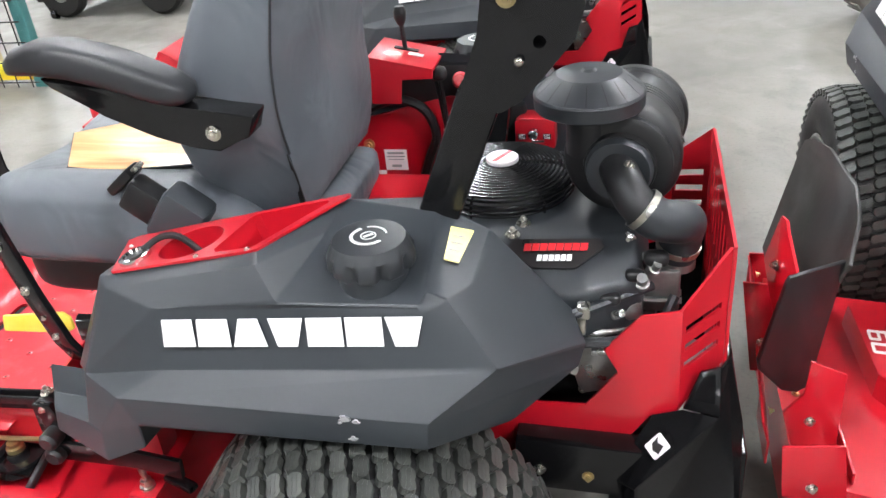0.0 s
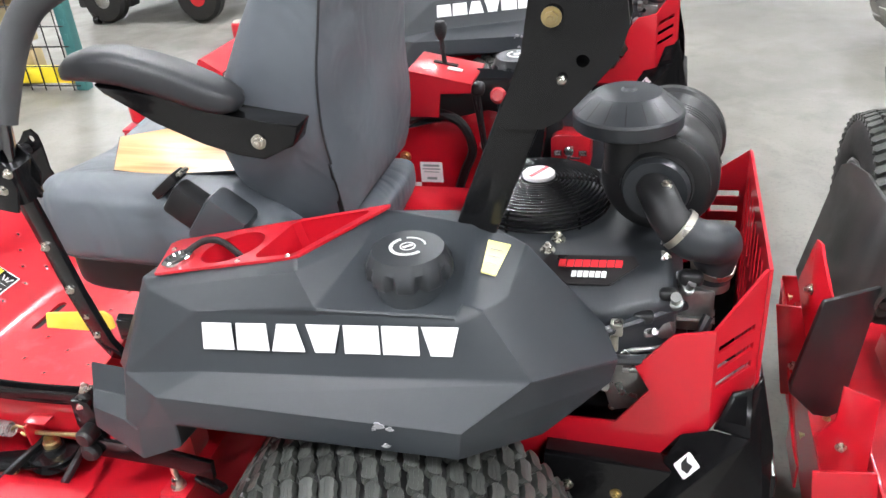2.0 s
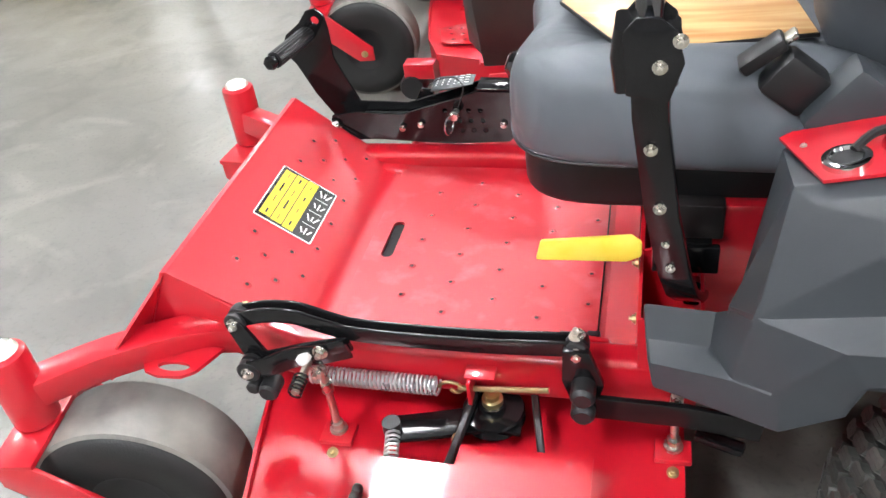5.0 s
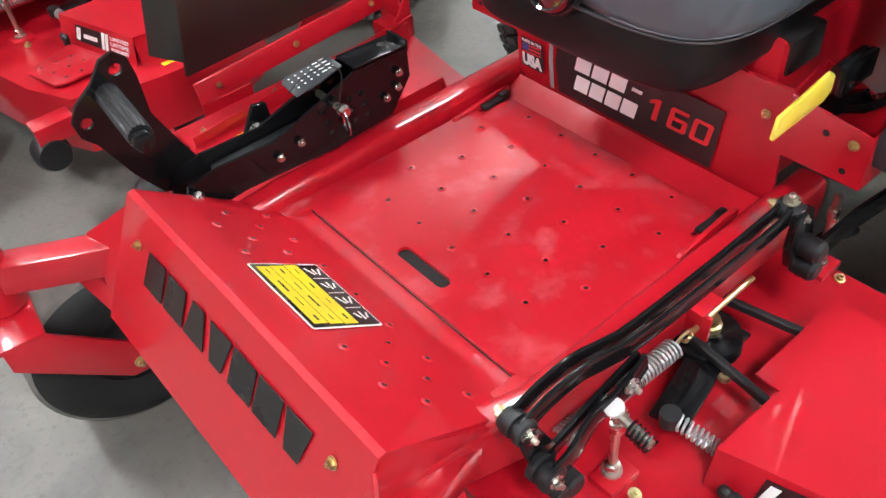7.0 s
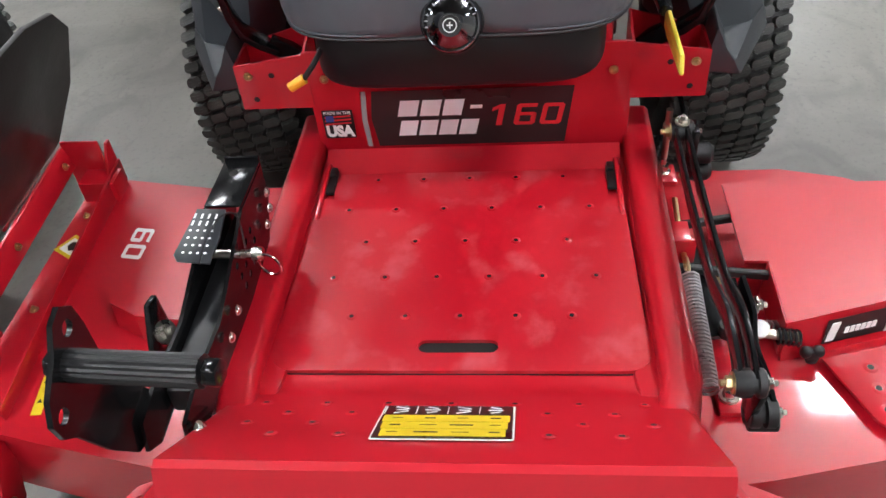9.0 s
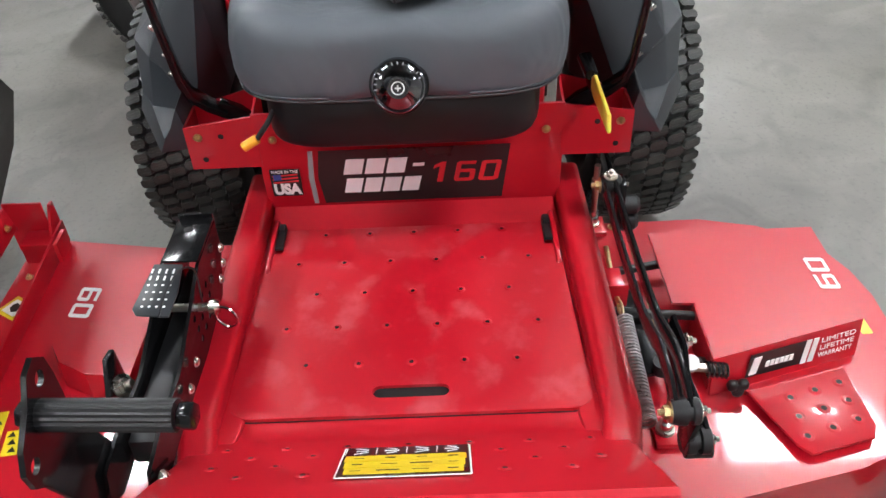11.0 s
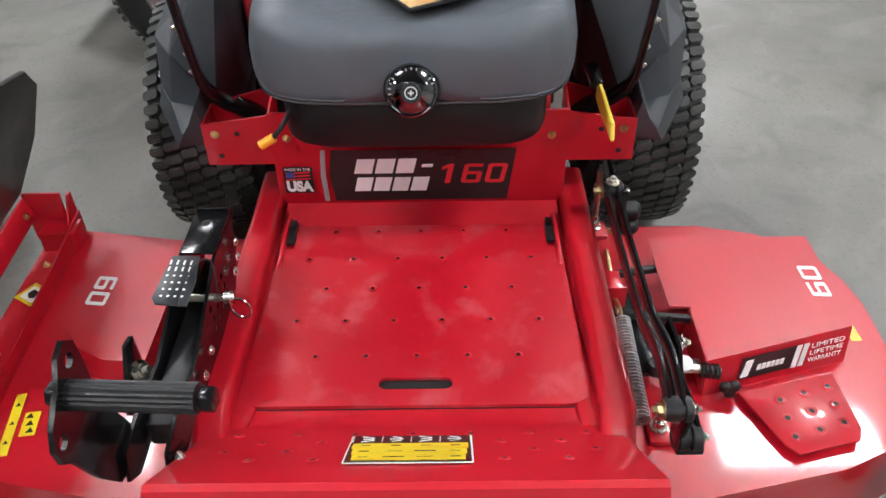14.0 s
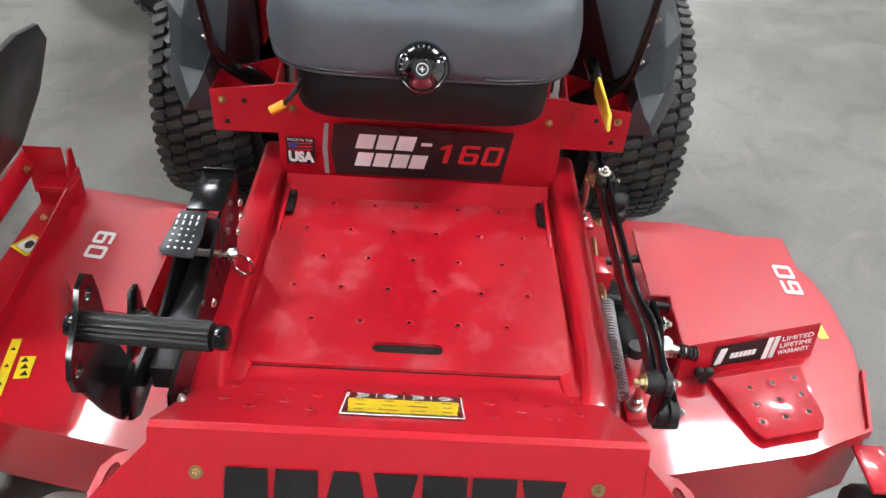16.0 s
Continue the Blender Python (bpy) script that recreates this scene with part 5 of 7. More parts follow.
def rear_guard(mw):
    """Red engine guard: a slotted rear plate with two cheeks, and the black frame below."""
    for s in (-1, 1):
        bm = B()
        y = s * 0.262
        pts = [(1.02, 0.452), (1.208, 0.453), (1.256, 0.521), (1.233, 0.561), (1.284, 0.624), (1.342, 0.636), (1.344, 0.452), (1.303, 0.443), (1.262, 0.378), (1.10, 0.330), (1.02, 0.300)]
        prism(bm, [(x, y, z) for x, z in pts], (0, -s * 0.005, 0), 0.0012)
        part("guard_side", bm, RED, mw)
        # angled cheek
        a, b_ = V(1.341, s * 0.262, 0), V(1.406, s * 0.212, 0)
        u = (b_ - a).normalized()
        m = Matrix((u, V(0, 0, 1), u.cross(V(0, 0, 1)))).transposed().to_4x4()
        m.translation = a
        outer = [(0, 0.450), (0.050, 0.500), (0.082, 0.513), (0.082, 0.711), (0, 0.636)]
        holes = []
        for k in range(3):
            z = 0.530 + 0.032 * k
            holes.append([(0.008, z), (0.070, z + 0.020), (0.070, z + 0.032), (0.008, z + 0.013)])
        bm = B()
        plate(bm, outer, holes, 0.005, m)
        part("guard_cheek", bm, RED, mw)
    # slotted rear plate
    m = Matrix(((0, 0, 1, 1.412), (1, 0, 0, 0), (0, 1, 0, 0), (0, 0, 0, 1)))
    outer = [(-0.210, 0.36), (0.210, 0.36), (0.210, 0.711), (-0.210, 0.711)]
    holes = []
    for i in range(9):
        y = -0.168 + 0.042 * i
        for z0, z1 in ((0.43, 0.54), (0.565, 0.675)):
            holes.append([(y - 0.007, z0), (y + 0.007, z0), (y + 0.007, z1), (y - 0.007, z1)])
    bm = B()
    plate(bm, outer, holes, 0.005, m)
    part("guard_rear", bm, RED, mw, "red slotted rear guard plate")
    # black frame rails and bumper brackets
    for s in (-1, 1):
        bm = B()
        sweep(bm, [(1.10, s * 0.280, 0.360), (1.30, s * 0.280, 0.352)], rect(0.045, 0.098, 0.006, 2), up=(0, 0, 1))
        part("frame_rail", bm, BLACK, mw)
        bolt(mw, (1.138, s * 0.302, 0.352), (0, s, 0), 0.75)
        bolt(mw, (1.213, s * 0.302, 0.345), (0, s, 0), 0.75, BOLT_GOLD)
        bm = B()
        p1, p2, p3 = V(1.246, s * 0.292, 0.340), V(1.306, s * 0.270, 0.452), V(1.350, s * 0.266, 0.462)
        p4, p5 = V(1.398, s * 0.306, 0.486), V(1.284, s * 0.330, 0.356)
        p6, p7, p8 = V(1.372, s * 0.258, 0.526), V(1.400, s * 0.254, 0.534), V(1.414, s * 0.244, 0.550)
        p9, p10, p11 = V(1.440, s * 0.245, 0.425), V(1.452, s * 0.25, 0.20), V(1.285, s * 0.315, 0.20)
        tri = [p1, p2, p3, p4, p5]
        for q, o in ((tri, (0, 0, -0.006)), ((p3, p6, p7, p4), (0, -s * 0.006, 0)), ((p5, p4, p7, p8, p9, p10, p11), (0, -s * 0.006, 0)), ((p1, p5, p11, V(1.238, s * 0.29, 0.20)), (0.005, 0, 0))):
            prism(bm, q, o, 0.0015)
        part("bumper_bracket", bm, BLACK, mw)
        u = (p4 - p5).normalized()
        nr = (p2 - p5).cross(u).normalized()
        if nr.z < 0:
            nr = -nr
        v = nr.cross(u)
        m = Matrix((u, v, nr)).transposed().to_4x4()
        m.translation = (p1 + p2 * 1.3 + p4 * 1.5 + p5 * 1.2) / 5 + nr * 0.003
        bm = B()
        plate(bm, rect(0.034, 0.027, 0.003), [], 0.001, m @ pose(0, 0, 0.001))
        dc = part("hand_warning_decal", bm, PINK, mw, "pale warning decal with a black pictogram")
        bm = B()
        plate(bm, [(-0.006, -0.010), (0.008, -0.006), (0.004, 0.004), (0.010, 0.010), (-0.004, 0.008), (-0.010, 0.0)], [], 0.0006, m @ pose(0, 0, 0.0016))
        part("pictogram", bm, DECAL_BLACK, dc)
    bm = B()
    box(bm, (1.440, 0, 0.27), (0.03, 0.47, 0.16), 0.006)
    part("rear_bumper", bm, BLACK, mw)
    bm = B()
    box(bm, (1.02, 0, 0.33), (0.60, 0.44, 0.10), 0.01)
    part("chassis", bm, BLACK_MATT, mw)


def lug_mesh():
    """One tread block: a bone-shaped lump cut into three by bent sipes; x across the tyre, y along it."""
    bm = B()

    def mid(x):
        return 0.0026 * max(-1.0, min(1.0, x / 0.007))
    xs = (-0.0172, -0.0140, -0.0090, 0.0, 0.0090, 0.0140, 0.0172)
    half = (0.0044, 0.0084, 0.0104, 0.0088, 0.0104, 0.0084, 0.0044)
    cuts = (-1.0, -0.345, -0.305, 0.305, 0.345, 1.0)
    for lo_, hi_ in ((0, 1), (2, 3), (4, 5)):
        rings = []
        for x, h in zip(xs, half):
            c = mid(x)
            y0, y1 = c + cuts[lo_] * h, c + cuts[hi_] * h
            rings.append([bm.verts.new(p) for p in ((x * 1.05, y0 - 0.0012 * (lo_ == 0), -0.007), (x, y0, 0.0048), (x, y1, 0.0048), (x * 1.05, y1 + 0.0012 * (hi_ == 5), -0.007))])
        for p, q in zip(rings, rings[1:]):
            for i in range(3):
                bm.faces.new((p[i], p[i + 1], q[i + 1], q[i]))
        bm.faces.new(rings[0])
        bm.faces.new(rings[-1][::-1])
    # floor of the sipes
    f = [bm.verts.new(p) for p in ((-0.013, -0.007, 0.0034), (0.013, -0.003, 0.0034), (0.013, 0.007, 0.0034), (-0.013, 0.003, 0.0034))]
    bm.faces.new(f)
    return mesh_of(bm, "tread_block", TYRE_DUSTY, 20)


LUG = lug_mesh()


def rear_wheel(mw, s, apart):
    R, W = 0.279, 0.212
    ctr = pose(0.905, s * 0.481, 0.2885, 90, 0, 0)
    bm = B()
    h = W / 2
    lathe(bm, [(0.150, -h + 0.024), (0.160, -h + 0.008), (0.175, -h - 0.002), (0.205, -h - 0.006), (0.235, -h - 0.004), (0.256, -h + 0.004), (0.266, -h + 0.018), (0.2715, -h + 0.045), (R - 0.006, 0), (0.2715, h - 0.045), (0.266, h - 0.018), (0.256, h - 0.004), (0.235, h + 0.004), (0.205, h + 0.006), (0.175, h + 0.002), (0.160, h - 0.008), (0.150, h - 0.024)], ctr, 64)
    tyre = part("rear_tyre", bm, TYRE, mw, "wide black turf tyre with zig-zag tread blocks", sharp=60)
    bm = B()
    lathe(bm, [(0.0, 0.03), (0.05, 0.03), (0.06, 0.05), (0.10, 0.05), (0.125, 0.075), (0.150, 0.088), (0.160, 0.100), (0.165, 0.106), (0.158, 0.108)], ctr @ (Matrix() if s < 0 else Matrix.Rotation(math.pi, 4, "X")), 40)
    part("rim", bm, ALUMINIUM, tyre)
    cols, rows = 57, 6
    joined = B()
    for k in range(rows):
        off = (k - (rows - 1) / 2) * 0.0352
        for i in range(cols):
            a = 2 * math.pi * (i + 0.5 * (k % 2)) / cols
            rad = R - 0.0005 - (0.0055 if abs(off) > 0.08 else 0.0)
            m = ctr @ Matrix.Rotation(a, 4, "Z") @ Matrix.Translation((rad, 0, off)) @ Matrix.Rotation(math.pi / 2, 4, "Y") @ Matrix.Rotation(-off * 3.2 if abs(off) > 0.08 else -off * 0.8, 4, "Y")
            # blocks on the upper half, outside the tank, stand singly
            if apart and m.translation.z > 0.30:
                shared("tread_block", LUG, tyre, m)
            else:
                n0 = len(joined.verts)
                joined.from_mesh(LUG)
                joined.verts.ensure_lookup_table()
                for v in joined.verts[n0:]:
                    v.co = m @ v.co
    # short shoulder bars at the edge of the tread
    for i in range(cols):
        for e in (-1, 1):
            a = 2 * math.pi * (i + (0.5 if e > 0 else 0.0)) / cols
            m = ctr @ Matrix.Rotation(a, 4, "Z") @ Matrix.Translation((0.262, 0, e * (h - 0.006))) @ Matrix.Rotation(e * radians(38), 4, "Y")
            box(joined, m.translation, (0.012, 0.012, 0.004), 0, m.to_3x3())
    me = mesh_of(joined, "tread", TYRE_DUSTY, 20)
    ob = new("tread", me)
    ob.parent = tyre
    tagged(ob, kind="stuff")


def deck(mw):
    outline = [(0.458, -0.30), (0.460, -0.548), (0.432, -0.652), (0.400, -0.705), (0.346, -0.753), (0.290, -0.776), (0.223, -0.788), (0.110, -0.786), (0.048, -0.775), (-0.083, -0.735), (-0.135, -0.62), (-0.183, -0.40), (-0.205, -0.28), (-0.205, 0.28), (-0.187, 0.375), (-0.142, 0.598), (-0.105, 0.755), (0.470, 0.755), (0.476, 0.72), (0.431, 0.465), (0.440, 0.30)]
    bm = B()
    plate(bm, outline, [], 0.006, pose(0, 0, 0.250))
    shell = part("mower_deck", bm, RED, mw, "broad red welded steel mowing deck")
    bm = B()
    n = len(outline)
    top = [bm.verts.new((x, y, 0.249)) for x, y in outline]
    low = [bm.verts.new((x * 1.006, y * 1.006, 0.120)) for x, y in outline]
    low2 = [bm.verts.new((x * 0.99, y * 0.99, 0.120)) for x, y in outline]
    top2 = [bm.verts.new((x * 0.985, y * 0.985, 0.245)) for x, y in outline]
    for i in range(n):
        j = (i + 1) % n
        bm.faces.new((top[i], top[j], low[j], low[i]))
        bm.faces.new((low[i], low[j], low2[j], low2[i]))
        bm.faces.new((low2[i], low2[j], top2[j], top2[i]))
    part("deck_skirt", bm, RED, shell)
    # front lip
    bm = B()
    sweep(bm, [(0.048, -0.776, 0.252), (-0.083, -0.737, 0.252), (-0.135, -0.62, 0.252), (-0.184, -0.40, 0.252), (-0.206, -0.28, 0.252), (-0.206, 0.28, 0.252), (-0.188, 0.375, 0.252), (-0.143, 0.598, 0.252), (-0.107, 0.755, 0.252)], rect(0.006, 0.018), up=(0, 0, 1))
    part("deck_lip", bm, RED, shell)
    # left belt cover
    bm = B()
    cov = [(0.335, -0.416), (0.335, -0.706), (0.150, -0.708), (0.098, -0.702), (0.024, -0.450), (0.148, -0.452), (0.150, -0.416)]
    prism(bm, [(x, y, 0.318) for x, y in cov], (0, 0, -0.004))
    cover = part("belt_cover", bm, RED, mw, "red belt cover with white numerals and a warranty decal")
    for a, b_ in ((3, 4), (2, 3), (1, 2), (4, 5)):
        (x0, y0), (x1, y1) = cov[a], cov[b_]
        bm = B()
        prism(bm, [(x0, y0, 0.3165), (x1, y1, 0.3165), (x1 - (0.012 if a == 3 else 0), y1, 0.250), (x0 - (0.012 if a == 3 else 0), y0, 0.250)], (0.002, 0.002, 0))
        part("cover_wall", bm, RED, cover)
    numerals("60", 0.036, 0.033, 0.007, pose(0.209, -0.678, 0.3190, 0, 0, 2), WHITE, cover, 0.1)
    # warranty decal on its front wall
    a, b_ = V(0.0245, -0.452, 0.286), V(0.0975, -0.700, 0.286)
    u = (b_ - a).normalized()
    v = V(0.17, 0.05, 0.98)
    v = (v - u * v.dot(u)).normalized()
    nr = u.cross(v)
    m = Matrix((u, v, nr)).transposed().to_4x4()
    m.translation = (a + b_) / 2 + V(-0.006, -0.0, 0.0) + nr * 0.003
    bm = B()
    plate(bm, [(-0.075, -0.018), (0.028, -0.020), (0.036, 0.022), (-0.068, 0.022)], [], 0.0008, m)
    wd = part("warranty_decal", bm, DECAL_BLACK, cover, "black decal with white blocks and small white words")
    blocks("mark_block", m @ pose(-0.058, 0.001, 0.0002), 0.016, 0.030, 1, WHITE, wd, 0.3, 0.2)
    blocks("mark_block", m @ pose(-0.016, -0.001, 0.0002), 0.050, 0.010, 6, WHITE, wd, 0.2, 0.25)
    blocks("mark_block", m @ pose(0.038, 0.002, 0.0010), 0.026, 0.042, 2, WHITE, wd, 0.2, 0.3)
    for k, wrd in enumerate(("LIMITED", "LIFETIME", "WARRANTY")):
        text_part("word", wrd, 0.0125, m @ pose(0.086 + 0.002 * (1 - k), 0.0145 - 0.0135 * k, 0.001), WHITE, wd, width=0.062)
    # knob
    bm = B()
    for k in range(3):
        a = 0.4 + 2 * math.pi * k / 3
        pillow(bm, V(0.008, -0.488, 0.272) + V(0.0, 0.009 * math.cos(a), 0.009 * math.sin(a)), (0.008, 0.009, 0.009), 0.8, 0.8, nu=12, nv=8)
    box(bm, (0.008, -0.488, 0.272), (0.014, 0.02, 0.02), 0.004)
    part("cover_knob", bm, BLACK_MATT, cover)
    # step pad with punched holes
    bm = B()
    q = [V(0.006, -0.503, 0.264), V(0.046, -0.664, 0.264), V(-0.066, -0.668, 0.264), V(-0.088, -0.658, 0.264), V(-0.113, -0.560, 0.264), V(-0.098, -0.545, 0.264)]
    prism(bm, q, (0, 0, -0.005), 0.001)
    step = part("step_pad", bm, RED, shell)
    bm = B()
    prism(bm, [q[0] + V(0, 0, -0.001), q[1] + V(0, 0, -0.001), q[1] + V(0.004, 0, -0.014), q[0] + V(0.004, 0, -0.014)], (0.003, 0, 0))
    part("step_edge", bm, RED, step)
    bm = B()
    lathe(bm, [(0.010, 0.0), (0.0075, 0.0010), (0.0046, 0.0011), (0.0044, -0.001)], Matrix(), 14)
    rim_ = mesh_of(bm, "step_hole_rim", RED)
    # black disc on the solid pad, painting the dark of each hole
    bm = B()
    lathe(bm, [(0.0046, 0.0009), (0, 0.0009)], Matrix(), 12)
    pit_ = mesh_of(bm, "step_hole", HOLE_SHADE)
    for i in range(3):
        for j in range(3):
            p = V(-0.082, -0.563, 0.2642) + V(0.036, 0.0, 0) * i + V(0.0135, -0.0415, 0) * j
            r_ = shared("step_hole_rim", rim_, step, Matrix.Translation(p))
            shared("step_hole", pit_, r_, Matrix())
    bm = B()
    plate(bm, rect(0.13, 0.018, 0.002), [], 0.0006, pose(0.195, -0.738, 0.2515, 0, 0, 3))
    part("edge_decal", bm, YELLOW, shell)
    bm = B()
    box(bm, (-0.14, -0.735, 0.235), (0.09, 0.05, 0.006), 0.002)
    box(bm, (-0.14, -0.758, 0.215), (0.09, 0.005, 0.045), 0.002)
    part("roller_bracket", bm, RED, shell)
    bm = B()
    lathe(bm, [(0, -0.03), (0.035, -0.03), (0.04, -0.02), (0.04, 0.02), (0.035, 0.03), (0, 0.03)], facing((-0.165, -0.735, 0.165), (0, 1, 0)), 24)
    part("deck_roller", bm, BLACK_MATT, shell)
    bm = B()
    pillow(bm, (-0.175, 0.735, 0.135), (0.060, 0.050, 0.060), 0.85, 0.85, nu=28, nv=18)
    part("deck_roller", bm, BLACK_MATT, shell)
    bm = B()
    prism(bm, [(-0.215, 0.668, 0.125), (-0.150, 0.668, 0.125), (-0.100, 0.668, 0.245), (-0.140, 0.668, 0.252)], (0, 0.006, 0), 0.002)
    part("roller_bracket", bm, RED, shell)
    bolt(shell, (-0.178, 0.667, 0.150), (0, -1, 0), 0.9, BOLT_GOLD)
    # right belt cover
    bm = B()
    cv = [(0.352, 0.440), (0.348, 0.597), (0.129, 0.588), (0.088, 0.562), (0.060, 0.512), (0.052, 0.440)]
    prism(bm, [(x, y, 0.300) for x, y in cv], (0, 0, -0.004))
    rc = part("belt_cover", bm, RED, mw, "red belt cover with white numerals beside the chute")
    for i in range(len(cv)):
        (x0, y0), (x1, y1) = cv[i], cv[(i + 1) % len(cv)]
        bm = B()
        prism(bm, [(x0, y0, 0.299), (x1, y1, 0.299), (x1 + (x1 - 0.2) * 0.04, y1 + (y1 - 0.54) * 0.08, 0.250), (x0 + (x0 - 0.2) * 0.04, y0 + (y0 - 0.54) * 0.08, 0.250)], (0.001, 0.001, 0))
        part("cover_wall", bm, RED, rc)
    numerals("60", 0.034, 0.036, 0.007, pose(0.227, 0.565, 0.3010, 0, 0, 178), WHITE, rc, 0.1)
    # chute mount: two rails, posts and bolts
    bm = B()
    prism(bm, [(-0.10, 0.668, 0.250), (0.475, 0.690, 0.250), (0.475, 0.690, 0.300), (-0.10, 0.668, 0.275)], (0, 0.005, 0), 0.001)
    part("chute_wall", bm, RED, shell)
    bm = B()
    prism(bm, [(0.43, 0.695, 0.25), (0.475, 0.695, 0.25), (0.475, 0.695, 0.345), (0.462, 0.695, 0.345), (0.43, 0.695, 0.30)], (0, 0.006, 0), 0.001)
    box(bm, (0.43, 0.715, 0.27), (0.05, 0.07, 0.045), 0.002)
    box(bm, (0.455, 0.745, 0.30), (0.006, 0.075, 0.11), 0.002)
    part("chute_post", bm, RED, shell)
    bm = B()
    # tilted rail that carries the raised chute
    r0, r1 = V(-0.02, 0.80, 0.30), V(0.46, 0.78, 0.345)
    prism(bm, [r0, r1, r1 + V(0, -0.012, -0.045), r0 + V(0, -0.012, -0.045)], (0, 0.005, 0.001), 0.001)
    prism(bm, [r0 + V(0.12, -0.012, -0.045), r0 + V(0, -0.012, -0.045), r0 + V(0, -0.012, -0.095), r0 + V(0.12, -0.012, -0.095)], (0, 0.004, 0))
    part("chute_rail", bm, RED, shell)
    for f in (0.1, 0.5, 0.92):
        bolt(shell, r0.lerp(r1, f) + V(0, -0.012, -0.02), (0, -0.97, 0.25), 0.6, BOLT_GOLD)
    for x, y in ((-0.06, 0.71), (0.12, 0.725), (0.36, 0.728)):
        bolt(shell, (x, y, 0.251), (0, 0, 1), 0.6, BOLT_GOLD)
    return shell


def deck_decals(mw):
    """Yellow warning strips and a hand warning on the deck."""
    shell = next(o for o in mw.children if o.name.startswith("mower_deck"))
    for x, y, w, h, r in ((-0.03, 0.636, 0.016, 0.125, 8), (-0.030, 0.608, 0.024, 0.048, 8)):
        bm = B()
        plate(bm, rect(h, w, 0.001), [], 0.0006, pose(x, y, 0.2515, 0, 0, r))
        d = part("warning_decal", bm, YELLOW, shell, "yellow warning strip")
        bm = B()
        for k in range(3):
            plate(bm, circle(w * 0.3, 3), [], 0.0004, pose(x - h * 0.3 + h * 0.3 * k, y + 0.005 * (k - 1), 0.2522, 0, 0, r))
        part("warning_sign", bm, DECAL_BLACK, d)
    bm = B()
    plate(bm, circle(0.034, 4), [], 0.0006, pose(0.275, 0.722, 0.2515, 0, 0, 12))
    d = part("hand_decal", bm, YELLOW, shell, "yellow diamond hand warning")
    bm = B()
    plate(bm, circle(0.024, 4), [], 0.0004, pose(0.275, 0.722, 0.2522, 0, 0, 12))
    part("hand_decal_field", bm, WHITE, d)
    bm = B()
    plate(bm, [(-0.012, -0.004), (0.002, -0.010), (0.012, -0.003), (0.010, 0.004), (0.002, 0.009), (-0.010, 0.006)], [], 0.0004, pose(0.275, 0.722, 0.2528, 0, 0, 12))
    part("hand_sign", bm, DECAL_BLACK, d)


def raised_chute(mw):
    """The discharge chute of a mower, tipped up on its rail."""
    bm = B()
    fp = [V(-0.03, 0.795, 0.325), V(0.46, 0.785, 0.350), V(0.53, 0.755, 0.44), V(0.53, 0.715, 0.55), V(0.46, 0.690, 0.61), V(0.36, 0.680, 0.635), V(0.08, 0.675, 0.64), V(-0.03, 0.690, 0.60)]
    prism(bm, fp, (0, 0.010, 0.003), 0.003)
    chute = part("discharge_chute", bm, RUBBER_FLAP, mw, "black rubber discharge chute tipped upright")
    bm = B()
    prism(bm, [V(-0.03, 0.690, 0.60), V(-0.03, 0.780, 0.365), V(-0.075, 0.845, 0.375), V(-0.065, 0.765, 0.585)], (0.008, 0.004, 0), 0.003)
    part("chute_side", bm, RUBBER_FLAP, chute)
    bm = B()
    prism(bm, [V(0.25, 0.812, 0.31), V(0.40, 0.808, 0.32), V(0.385, 0.775, 0.44), V(0.355, 0.765, 0.465), V(0.325, 0.770, 0.45)], (0, 0.005, 0.002), 0.001)
    part("chute_ear", bm, RED, chute)


